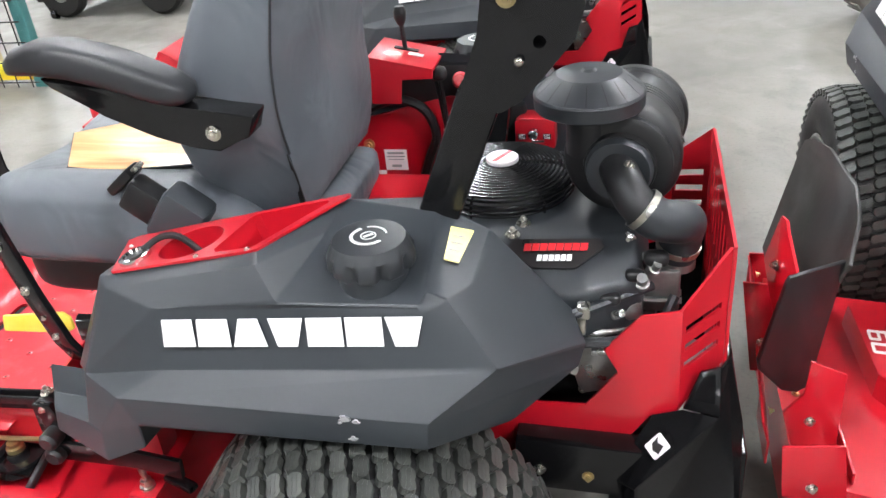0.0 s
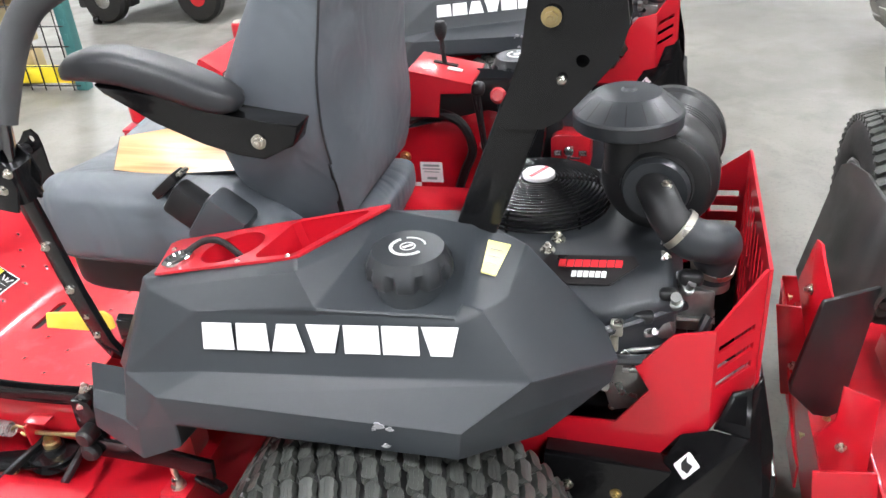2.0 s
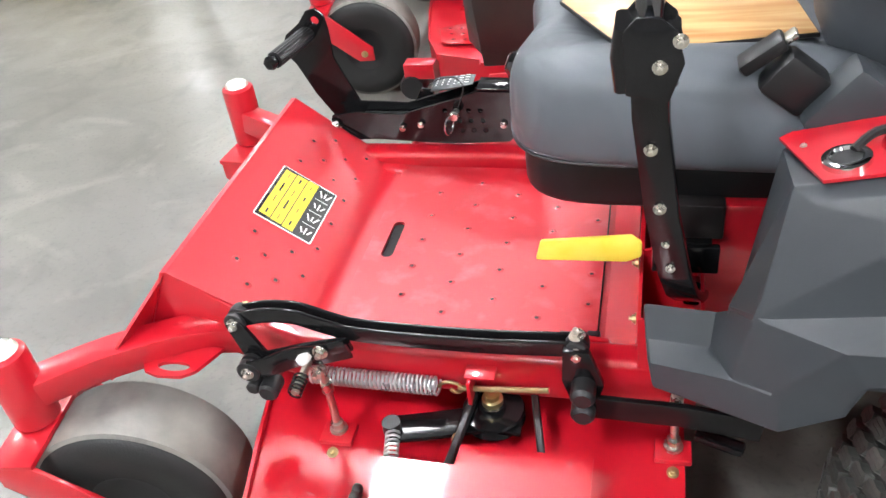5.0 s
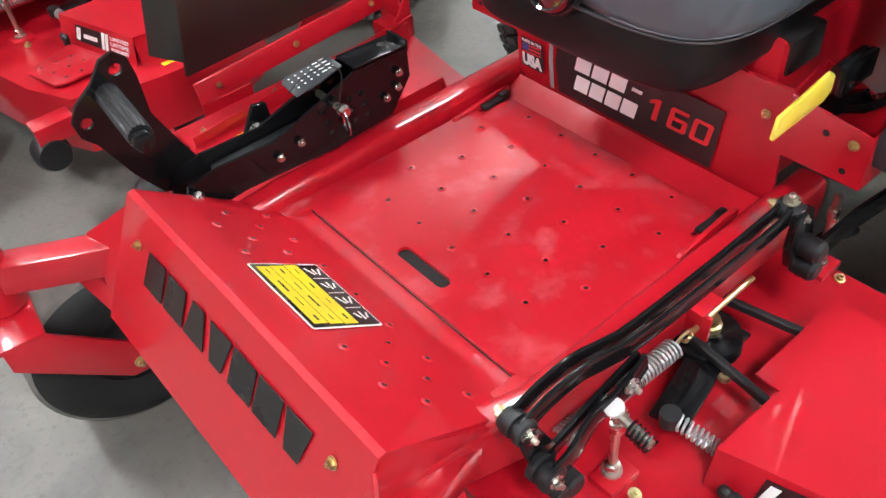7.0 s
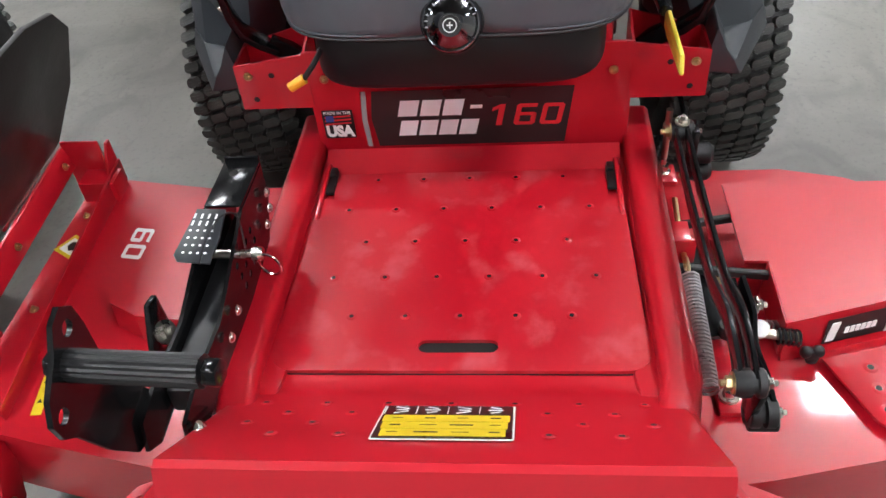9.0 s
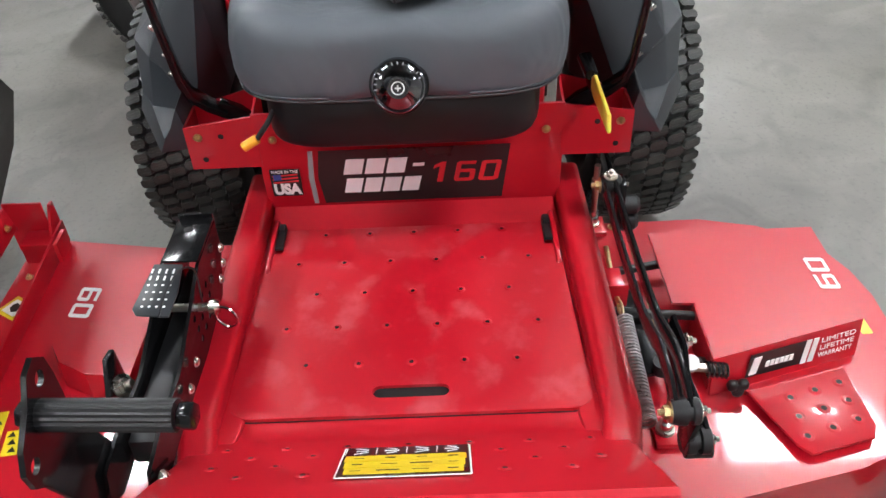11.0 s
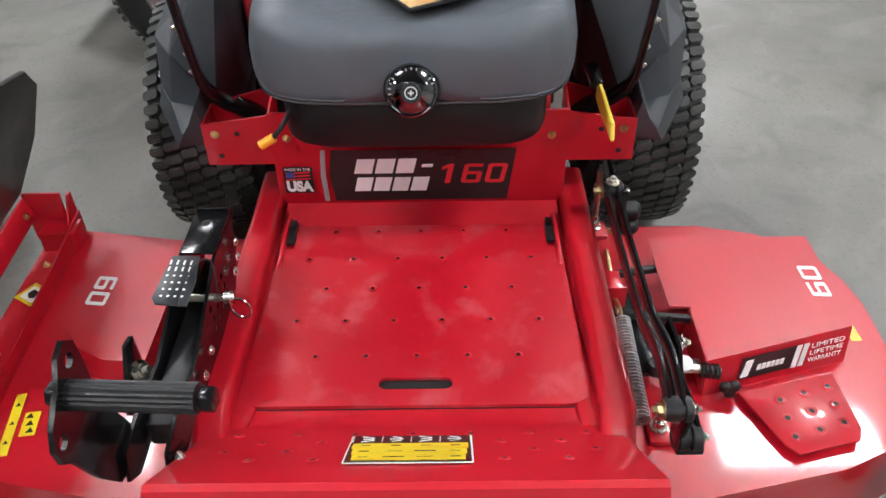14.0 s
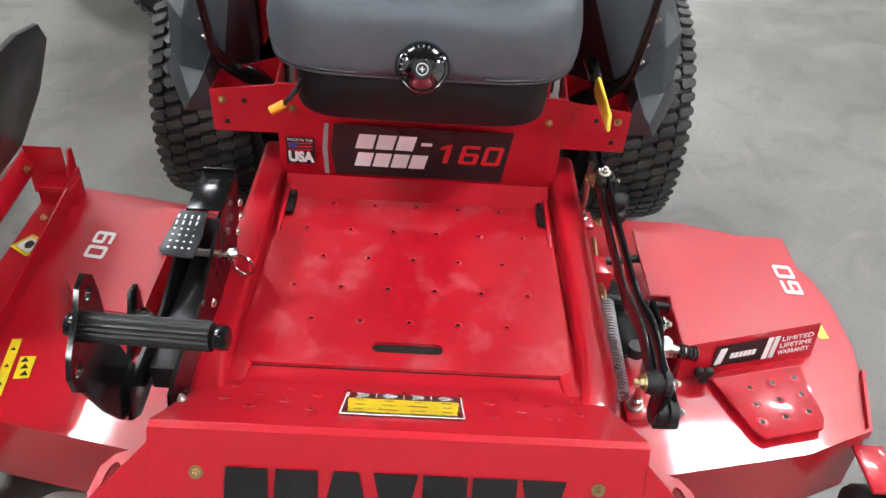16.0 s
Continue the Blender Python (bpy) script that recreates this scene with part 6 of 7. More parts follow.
def folded_chute(mw):
    """The chute of the crosswise mower: an upright panel and a front flap bent outwards."""
    bm = B()
    prism(bm, [V(0.459, 0.75, 0.364), V(0.545, 0.685, 0.545), V(0.535, 0.68, 0.580), V(0.49, 0.672, 0.605), V(0.403, 0.66, 0.620), V(0.234, 0.65, 0.628), V(0.175, 0.655, 0.618), V(0.142, 0.66, 0.600), V(0.075, 0.68, 0.560), V(0.10, 0.72, 0.44), V(0.14, 0.755, 0.36)], (0, 0.008, 0.003), 0.003)
    chute = part("discharge_chute", bm, RUBBER_FLAP, mw, "black rubber discharge chute tipped upright")
    bm = B()
    prism(bm, [V(0.093, 0.685, 0.559), V(0.075, 0.712, 0.36), V(0.060, 0.72, 0.318), V(0.045, 0.742, 0.316), V(0.023, 0.77, 0.336), V(-0.027, 0.82, 0.416), V(-0.031, 0.825, 0.440), V(-0.043, 0.80, 0.596), V(-0.038, 0.795, 0.606)], (0.008, 0.004, 0), 0.003)
    part("chute_flap", bm, BLACK_MATT, chute)
    bm = B()
    prism(bm, [V(0.225, 0.768, 0.56), V(0.210, 0.768, 0.578), V(0.180, 0.765, 0.585), V(0.160, 0.765, 0.575), V(0.06, 0.755, 0.53), V(0.09, 0.785, 0.45), V(0.207, 0.79, 0.490)], (0.002, 0.005, 0), 0.001)
    ear = part("chute_ear", bm, RED, chute)
    bolt(ear, (0.145, 0.783, 0.515), (-0.2, 1, 0.1), 0.8)
    # welded brackets on the deck beside the chute
    for x, pts in ((-0.02, [(0.743, 0.436), (0.685, 0.412), (0.681, 0.252), (0.753, 0.252), (0.774, 0.325), (0.743, 0.365)]), (-0.13, [(0.792, 0.349), (0.700, 0.359), (0.682, 0.24), (0.781, 0.24)]), (0.18, [(0.83, 0.455), (0.767, 0.452), (0.745, 0.252), (0.80, 0.252)])):
        bm = B()
        prism(bm, [V(x, y, z) for y, z in pts], (0.005, 0, 0), 0.0015)
        br = part("chute_bracket", bm, RED, mw)
        cy, cz = sum(p[0] for p in pts) / len(pts), sum(p[1] for p in pts) / len(pts) - 0.03
        bolt(br, (x - 0.001, cy, cz), (-1, 0, 0), 0.75)


def spring(bm, a, b_, r, wire, turns, per=10):
    d = (b_ - a)
    m = facing(a, d)
    L = d.length
    pts = [m @ V(r * math.cos(2 * math.pi * i / per), r * math.sin(2 * math.pi * i / per), L * i / (turns * per)) for i in range(turns * per + 1)]
    return sweep(bm, pts, circle(wire, 5))


def lift_linkage(mw):
    """Left deck lift: twin drilled bars, bell cranks, spring and hanger bolts."""
    for y in (-0.322, -0.340):
        bm = B()
        line = smooth_line([(-0.190, y, 0.458), (-0.150, y, 0.470), (-0.100, y, 0.472), (-0.055, y, 0.458), (0.0, y, 0.445), (0.16, y, 0.440), (0.308, y, 0.445)], 4)
        sweep(bm, line, rect(0.006, 0.026, 0.002, 2), up=(0, 0, 1))
        part("lift_bar", bm, BLACK, mw)
    for p, r in (((-0.190, -0.350, 0.458), 0.0145), ((0.308, -0.350, 0.445), 0.0145)):
        bm = B()
        lathe(bm, [(0, 0), (r, 0), (r + 0.002, 0.002), (r + 0.002, 0.009), (r - 0.002, 0.010), (r - 0.002, 0.015), (r + 0.002, 0.016), (r + 0.002, 0.026), (r, 0.034), (0, 0.034)], facing(p, (0, 1, 0)), 20)
        part("bar_boss", bm, BLACK_MATT, mw)
        bolt(mw, p, (0, -1, 0), 0.85)
        bolt(mw, (p[0], -0.316, p[2]), (0, 1, 0), 1.0, BOLT_GOLD)
    # front crank, and the twin link that carries the spring
    bm = B()
    prism(bm, [(-0.204, -0.345, 0.458), (-0.178, -0.345, 0.464), (-0.148, -0.345, 0.400), (-0.150, -0.345, 0.368), (-0.182, -0.345, 0.372)], (0, -0.008, 0), 0.002)
    part("front_crank", bm, BLACK, mw)
    for y, k in ((-0.366, 1.0), (-0.350, 0.0)):
        bm = B()
        sweep(bm, smooth_line([(-0.014, y + 0.006 * k, 0.436), (-0.060, y, 0.424), (-0.100, y + 0.004 * k, 0.412), (-0.140, y - 0.004 * k, 0.398), (-0.170, y - 0.006 * k, 0.389)], 4), rect(0.007, 0.036 - 0.010 * (1 - k), 0.003, 2), up=(0, 0, 1))
        part("hanger_strap", bm, BLACK, mw)
    # rounded end of the twin link, with its bolt
    bm = B()
    lathe(bm, [(0, 0), (0.016, 0), (0.0185, 0.002), (0.0185, 0.012), (0.013, 0.013), (0.013, 0.018), (0.0185, 0.019), (0.0185, 0.030), (0.016, 0.032), (0, 0.032)], facing((-0.176, -0.346, 0.386), (0, -1, 0)), 20)
    part("link_end", bm, BLACK_MATT, mw)
    bolt(mw, (-0.176, -0.377, 0.386), (0, -1, 0), 0.8)
    bm = B()
    lathe(bm, [(0, 0), (0.015, 0), (0.016, 0.004), (0.016, 0.030), (0.012, 0.034), (0, 0.034)], facing((-0.150, -0.352, 0.352), (0, -1, 0)), 18)
    part("crank_knuckle", bm, BLACK_MATT, mw)
    for x, z in ((-0.066, 0.394), (-0.052, 0.436)):
        bolt(mw, (x, -0.371, z), (0, -1, 0), 0.9)
    bm = B()
    lathe(bm, [(0, 0), (0.009, 0), (0.0105, 0.002), (0.0105, 0.034), (0.008, 0.036), (0, 0.036)], facing((-0.172, -0.350, 0.360), (0, -1, 0)), 18)
    part("crank_pin", bm, BLACK_MATT, mw)
    bm = B()
    tube(bm, [(-0.075, -0.345, 0.415), (-0.078, -0.425, 0.405)], 0.006, 10)
    part("pivot_rod", bm, ZINC, mw)
    bm = B()
    spring(bm, V(-0.078, -0.395, 0.408), V(-0.079, -0.425, 0.404), 0.010, 0.0018, 5)
    part("return_spring", bm, BLACK, mw)
    bm = B()
    lathe(bm, [(0, 0), (0.011, 0), (0.012, 0.004), (0.011, 0.010), (0, 0.011)], facing((-0.077, -0.372, 0.418), (-0.5, 0, 0.85)), 18)
    part("white_cap", bm, WHITE, mw)
    # rear crank
    bm = B()
    prism(bm, [(0.290, -0.345, 0.455), (0.325, -0.345, 0.455), (0.345, -0.345, 0.395), (0.335, -0.345, 0.355), (0.300, -0.345, 0.360), (0.288, -0.345, 0.40)], (0, -0.012, 0), 0.002)
    sweep(bm, [(0.31, -0.365, 0.365), (0.45, -0.365, 0.360), (0.55, -0.37, 0.350)], rect(0.01, 0.04, 0.003, 2), up=(0, 0, 1))
    part("rear_crank", bm, BLACK, mw)
    for z in (0.395, 0.362):
        bm = B()
        lathe(bm, [(0, 0), (0.014, 0), (0.017, 0.004), (0.017, 0.03), (0.012, 0.036), (0, 0.036)], facing((0.318, -0.352, z), (0, -1, 0)), 18)
        part("crank_pin", bm, BLACK_MATT, mw)
    bolt(mw, (0.308, -0.332, 0.462), (-0.2, 0, 1), 0.9)
    # spring, hook and eye bolt
    a, b_ = V(-0.106, -0.320, 0.334), V(0.100, -0.326, 0.336)
    bm = B()
    spring(bm, a, b_, 0.0132, 0.0023, 31)
    part("lift_spring", bm, SPRING, mw, "bright coil spring beside the floor pan")
    bm = B()
    tube(bm, [b_, b_ + V(0.012, 0, 0.010), b_ + V(0.030, 0.0, 0.008), b_ + V(0.036, 0, -0.004), b_ + V(0.026, 0, -0.010), b_ + V(0.018, 0.0, -0.004)], 0.0028, 8, 4)
    tube(bm, [b_ + V(0.03, 0, 0.0), b_ + V(0.07, 0.002, 0.0), (0.265, -0.327, 0.346)], 0.0045, 8)
    part("eye_bolt", bm, GOLD, mw)
    bm = B()
    box(bm, (0.150, -0.322, 0.340), (0.006, 0.04, 0.045), 0.001)
    box(bm, (0.165, -0.318, 0.364), (0.045, 0.03, 0.004), 0.001)
    part("spring_bracket", bm, RED, mw)
    # hanger bolts
    for x, y, z in ((-0.060, -0.364, 0.250), (0.442, -0.338, 0.250)):
        bm = B()
        lathe(bm, [(0, 0), (0.014, 0), (0.014, 0.005), (0.010, 0.006), (0.010, 0.018), (0.006, 0.02), (0.006, 0.085), (0.009, 0.086), (0.009, 0.105), (0.006, 0.106), (0.006, 0.135), (0, 0.135)], pose(x, y, z + 0.012), 12)
        part("hanger_bolt", bm, ZINC, mw)
        bm = B()
        box(bm, (x, y - 0.004, z + 0.006), (0.052, 0.040, 0.010), 0.002)
        part("hanger_pad", bm, RED, mw)
        bolt(mw, (x, y - 0.038, z + 0.002), (0, -0.3, 1), 0.7, BOLT_GOLD)
    bm = B()
    box(bm, (0.505, -0.330, 0.272), (0.07, 0.022, 0.014), 0.005, Matrix.Rotation(-0.35, 3, "Z"))
    part("deck_latch", bm, BLACK, mw)
    # idler arm, pulley and belts
    bm = B()
    line = [(0.030, -0.375, 0.285), (0.10, -0.360, 0.288), (0.17, -0.340, 0.288), (0.225, -0.338, 0.285)]
    sweep(bm, line, rect(0.05, 0.008, 0.002, 2), up=(0, 0, 1))
    lathe(bm, [(0, 0), (0.046, 0), (0.048, 0.004), (0.040, 0.012), (0.048, 0.020), (0.046, 0.024), (0.02, 0.026), (0.02, 0.035), (0, 0.035)], pose(0.180, -0.325, 0.275), 24)
    part("idler_arm", bm, BLACK, mw)
    bm = B()
    lathe(bm, [(0, 0), (0.016, 0), (0.016, 0.01), (0.012, 0.012), (0.012, 0.02), (0, 0.02)], pose(0.180, -0.325, 0.309), 16)
    part("idler_nut", bm, GOLD, mw)
    bm = B()
    lathe(bm, [(0, 0), (0.009, 0), (0.007, 0.006), (0, 0.008)], pose(0.136, -0.384, 0.291), 14)
    part("idler_nut", bm, GOLD, mw)
    bm = B()
    lathe(bm, [(0, 0), (0.014, 0), (0.014, 0.02), (0, 0.02)], pose(0.034, -0.376, 0.285), 16)
    part("spring_post", bm, BLACK_MATT, mw)
    bm = B()
    spring(bm, V(0.038, -0.386, 0.292), V(0.052, -0.47, 0.278), 0.010, 0.0022, 12)
    part("idler_spring", bm, SPRING, mw)
    for x0, y0, x1, y1 in ((0.152, -0.295, 0.132, -0.47), (0.236, -0.285, 0.276, -0.47)):
        bm = B()
        sweep(bm, [(x0, y0, 0.306), (x1, y1, 0.302)], rect(0.011, 0.014, 0.002, 1), up=(0, 0, 1))
        part("drive_belt", bm, BLACK_MATT, mw)


def lift_pedal(mw):
    """Right deck-lift pedal: a black channel with a height plate, pin and ribbed peg."""
    for y, h in ((0.288, 0.0), (0.338, 0.006)):
        bm = B()
        pts = [(0.165, 0.507), (0.165, 0.455), (0.12, 0.400), (0.0, 0.393), (-0.16, 0.403), (-0.235, 0.400), (-0.262, 0.420), (-0.250, 0.457), (-0.20, 0.465), (-0.10, 0.460), (0.0, 0.490), (0.06, 0.510)]
        holes = []
        if h == 0.0:
            for i in range(4):
                for j in range(3):
                    cx, cz = 0.0 + 0.024 * i - 0.004 * j, 0.425 + 0.022 * j
                    holes.append([(cx + 0.0055 * math.cos(radians(a)), cz + 0.0055 * math.sin(radians(a))) for a in range(0, 360, 45)])
        plate(bm, pts, holes, 0.005, Matrix(((1, 0, 0, 0), (0, 0, -1, y), (0, 1, 0, 0), (0, 0, 0, 1))))
        part("pedal_channel", bm, BLACK, mw)
    bm = B()
    prism(bm, [(0.165, 0.288, 0.509), (0.165, 0.340, 0.509), (0.06, 0.340, 0.513), (0.06, 0.288, 0.513)], (0, 0, 0.004), 0.001)
    box(bm, (0.166, 0.314, 0.51), (0.004, 0.05, 0.02))
    part("channel_top", bm, BLACK, mw)
    # shade of the channel's hole, painted as a black disc on top
    bm = B()
    lathe(bm, [(0.007, 0), (0, 0.0005)], pose(0.135, 0.318, 0.5145), 12)
    part("channel_hole", bm, HOLE_SHADE, mw)
    bm = B()
    prism(bm, [(0.050, 0.306, 0.516), (0.050, 0.345, 0.518), (-0.028, 0.357, 0.507), (-0.038, 0.350, 0.505), (-0.038, 0.308, 0.500), (0.004, 0.304, 0.507)], (0, 0, 0.003), 0.001)
    hp = part("height_plate", bm, ENGINE, mw, "dark cutting-height plate with white rows of marks")
    bm = B()
    for i in range(6):
        for j in range(4):
            x, y = -0.027 + 0.0125 * i, 0.315 + 0.0095 * j
            z = 0.5055 + (x + 0.04) * 0.125 + (y - 0.305) * 0.06
            if i < 4:
                lathe(bm, [(0.0021, z + 0.003), (0, z + 0.0032)], pose(x, y, 0), 8)
            else:
                box(bm, (x, y, z + 0.0032), (0.009, 0.0025, 0.0008))
    part("height_mark", bm, WHITE, hp)
    bm = B()
    tube(bm, [(0.016, 0.350, 0.470), (0.016, 0.262, 0.468)], 0.006, 10)
    lathe(bm, [(0, 0), (0.010, 0), (0.011, 0.008), (0.008, 0.014), (0, 0.014)], facing((0.016, 0.272, 0.469), (0, -1, 0)), 14)
    pin = part("height_pin", bm, ZINC, mw)
    bm = B()
    circ = [V(0.008 + 0.005 * math.cos(2 * math.pi * i / 28), 0.250 + 0.016 * math.cos(2 * math.pi * i / 28), 0.456 + 0.018 * math.sin(2 * math.pi * i / 28)) for i in range(29)]
    sweep(bm, circ, circle(0.0018, 6), cap=False, up=(0, 1, 0))
    part("pin_ring", bm, CHROME, pin)
    bm = B()
    tube(bm, [(0.02, 0.282, 0.475), (0.035, 0.287, 0.520), (0.015, 0.300, 0.535), (-0.020, 0.312, 0.525), (-0.045, 0.318, 0.508)], 0.0012, 6, 6)
    part("pin_cable", bm, BLACK_MATT, pin)
    for x, z in ((-0.245, 0.436), (-0.10, 0.432), (-0.06, 0.44), (0.11, 0.44), (0.14, 0.475), (0.135, 0.45)):
        shared("carriage_bolt", DOME, mw, facing((x, 0.282, z), (0, -1, 0)) @ Matrix.Scale(1.35 if x < -0.2 else 0.7, 4))
    bm = B()
    box(bm, (-0.03, 0.312, 0.425), (0.33, 0.045, 0.04), 0.004)
    part("channel_web", bm, BLACK_MATT, mw)
    # pedal arm, drilled, and the ribbed peg
    bm = B()
    m = Matrix(((1, 0, 0, 0), (0, 0, -1, 0.345), (0, 1, 0, 0), (0, 0, 0, 1)))
    pts = [(-0.222, 0.422), (-0.198, 0.446), (-0.222, 0.500), (-0.246, 0.560), (-0.246, 0.622), (-0.250, 0.650), (-0.266, 0.665), (-0.286, 0.660), (-0.306, 0.635), (-0.338, 0.612), (-0.350, 0.590), (-0.346, 0.566), (-0.330, 0.548), (-0.300, 0.480), (-0.268, 0.428), (-0.245, 0.418)]
    holes = [[(cx + 0.009 * math.cos(radians(a)), cz + 0.009 * math.sin(radians(a))) for a in range(0, 360, 30)] for cx, cz in ((-0.270, 0.640), (-0.332, 0.584))]
    plate(bm, pts, holes, 0.006, m)
    part("pedal_arm", bm, BLACK, mw)
    bm = B()
    rib = [(0.0168 if i % 2 else 0.0150) for i in range(36)]
    shape = [(r * math.cos(2 * math.pi * i / 36), r * math.sin(2 * math.pi * i / 36)) for i, r in enumerate(rib)]
    sweep(bm, [(-0.292, 0.350, 0.612), (-0.306, 0.205, 0.620)], shape, up=(0, 0, 1))
    peg = part("pedal_peg", bm, BLACK_MATT, mw, "black ribbed rubber pedal peg", sharp=15)
    for p, d in (((-0.307, 0.203, 0.620), (-0.1, -1, 0.05)), ((-0.2915, 0.350, 0.612), (0.1, 1, -0.05))):
        bm = B()
        prism(bm, [facing(p, d) @ V(0.0150 * math.cos(i * math.pi / 3), 0.0150 * math.sin(i * math.pi / 3), 0) for i in range(6)], V(*d).normalized() * 0.016, 0.003)
        part("peg_nut", bm, BLACK, peg)
    # inner crank beside the pedal
    bm = B()
    prism(bm, [(-0.13, 0.385, 0.385), (-0.08, 0.385, 0.47), (-0.055, 0.385, 0.465), (-0.05, 0.385, 0.40), (-0.09, 0.385, 0.36)], (0, 0.008, 0), 0.002)
    part("side_crank", bm, BLACK, mw)
    bolt(mw, (-0.085, 0.376, 0.425), (-0.2, -0.8, 0.5), 1.3)
    bm = B()
    spring(bm, V(-0.20, 0.318, 0.345), V(-0.08, 0.318, 0.35), 0.011, 0.0022, 18)
    part("lift_spring", bm, SPRING, mw)
    bm = B()
    lathe(bm, [(0, 0), (0.013, 0), (0.013, 0.045), (0, 0.045)], facing((-0.20, 0.285, 0.385), (0, -1, 0)), 14)
    part("lift_pivot", bm, BLACK_MATT, mw)


def right_side(mw):
    """Red side panel with labels, the shift console and the key box."""
    bm = B()
    prism(bm, [(0.66, 0.332, 0.50), (0.95, 0.332, 0.50), (0.95, 0.332, 0.725), (0.90, 0.332, 0.735), (0.72, 0.332, 0.690), (0.66, 0.332, 0.685)], (0, 0.006, 0), 0.0015)
    pn = part("side_panel", bm, RED, mw, "red side panel with paper labels")
    fm = Matrix(((1, 0, 0, 0.768), (0, 0, -1, 0.3295), (0, 1, 0, 0.592), (0, 0, 0, 1)))
    bm = B()
    plate(bm, rect(0.050, 0.048), [], 0.0006, fm @ pose(0.0, 0.0, 0.0))
    lb = part("paper_label", bm, PINK, pn, "pale paper label with grey print lines")
    bm = B()
    for w, h, y in ((0.036, 0.005, 0.016), (0.040, 0.003, 0.008), (0.034, 0.002, 0.001), (0.022, 0.006, -0.014)):
        plate(bm, rect(w, h), [], 0.0003, fm @ pose(0, y, 0.0006))
    part("label_print", bm, DECAL_GREY, lb)
    bm = B()
    for i in range(3):
        for j in range(2):
            plate(bm, rect(0.017, 0.010), [], 0.0005, fm @ pose(-0.072 + 0.019 * i, -0.030 - 0.012 * j, 0.0))
    part("white_label", bm, WHITE, pn)
    bolt(pn, (0.712, 0.330, 0.628), (0, -1, 0), 1.0, BOLT_GOLD)
    # shift console
    bm = B()
    prism(bm, [(0.755, 0.262, 0.842), (0.885, 0.262, 0.815), (0.885, 0.395, 0.815), (0.755, 0.395, 0.842)], (0, 0, -0.006), 0.001)
    prism(bm, [(0.755, 0.262, 0.840), (0.885, 0.262, 0.813), (0.883, 0.262, 0.795), (0.82, 0.262, 0.795), (0.815, 0.262, 0.745), (0.755, 0.262, 0.745)], (0, 0.005, 0), 0.001)
    sc = part("shift_console", bm, RED, mw, "red shift console with a black knobbed lever")
    # black bar laid on the solid top to paint the slot's darkness
    bm = B()
    box(bm, (0.815, 0.345, 0.8305), (0.05, 0.012, 0.003), 0, Matrix.Rotation(0.2, 3, "Y"))
    part("shift_slot", bm, HOLE_SHADE, sc)
    bm = B()
    tube(bm, [(0.815, 0.345, 0.80), (0.808, 0.348, 0.885)], 0.005, 10)
    part("shift_rod", bm, BLACK_MATT, sc)
    bm = B()
    lathe(bm, [(0, 0), (0.007, 0), (0.012, 0.012), (0.013, 0.026), (0.009, 0.036), (0, 0.039)], pose(0.808, 0.348, 0.880), 18)
    part("shift_knob", bm, BLACK_MATT, sc)
    bm = B()
    box(bm, (0.84, 0.32, 0.8265), (0.03, 0.012, 0.002), 0, Matrix.Rotation(0.2, 3, "Y"))
    part("shift_label", bm, WHITE, sc)
    # dark works behind the panel
    bm = B()
    box(bm, (0.80, 0.36, 0.755), (0.30, 0.05, 0.09), 0.01)
    part("works_box", bm, BLACK_MATT, mw)
    bm = B()
    tube(bm, [(0.70, 0.318, 0.70), (0.78, 0.312, 0.735), (0.845, 0.305, 0.72), (0.868, 0.31, 0.66), (0.845, 0.322, 0.60), (0.82, 0.322, 0.53)], 0.010, 8, 6)
    tube(bm, [(0.88, 0.30, 0.79), (0.89, 0.30, 0.72), (0.90, 0.31, 0.60)], 0.006, 8, 4)
    part("wire_loom", bm, BLACK_MATT, mw)
    bm = B()
    pillow(bm, (0.89, 0.295, 0.795), (0.015, 0.015, 0.015), 0.8, 0.8, nu=14, nv=10)
    tube(bm, [(0.89, 0.295, 0.79), (0.90, 0.30, 0.65)], 0.0045, 8)
    part("choke_rod", bm, BLACK_MATT, mw)
    bolt(mw, (0.892, 0.318, 0.665), (0, -1, 0), 0.8)
    bm = B()
    lathe(bm, [(0, 0), (0.015, 0), (0.017, 0.01), (0.012, 0.018), (0, 0.018)], facing((0.93, 0.31, 0.775), (0, -1, 0.4)), 16)
    part("plug_cap", bm, DECAL_RED, mw)
    bm = B()
    tube(bm, [(0.93, 0.31, 0.77), (0.945, 0.30, 0.70), (0.98, 0.31, 0.64), (1.0, 0.32, 0.56)], 0.007, 8, 5)
    part("breather_hose", bm, TANK, mw)
    # battery-like cover beyond the leg
    bm = B()
    box(bm, (1.01, 0.34, 0.62), (0.09, 0.05, 0.20), 0.012)
    part("relay_cover", bm, BLACK_MATT, mw)
    # fuel selector box
    bm = B()
    prism(bm, [(1.035, 0.292, 0.635), (1.115, 0.292, 0.635), (1.115, 0.292, 0.692), (1.105, 0.292, 0.700), (1.045, 0.292, 0.700), (1.035, 0.292, 0.692)], (0, 0.05, 0), 0.003)
    kb = part("selector_box", bm, RED, mw, "small red box with a chrome fuel selector")
    bm = B()
    lathe(bm, [(0, 0), (0.012, 0), (0.010, 0.008), (0.006, 0.010), (0.006, 0.016), (0, 0.016)], facing((1.072, 0.291, 0.668), (0, -1, 0)), 16)
    box(bm, (1.083, 0.272, 0.660), (0.026, 0.004, 0.005), 0.001)
    part("selector_tap", bm, CHROME, kb)
    for x in (1.049, 1.099):
        bm = B()
        plate(bm, rect(0.016, 0.012), [], 0.0005, Matrix(((1, 0, 0, x), (0, 0, -1, 0.2905), (0, 1, 0, 0.662), (0, 0, 0, 1))))
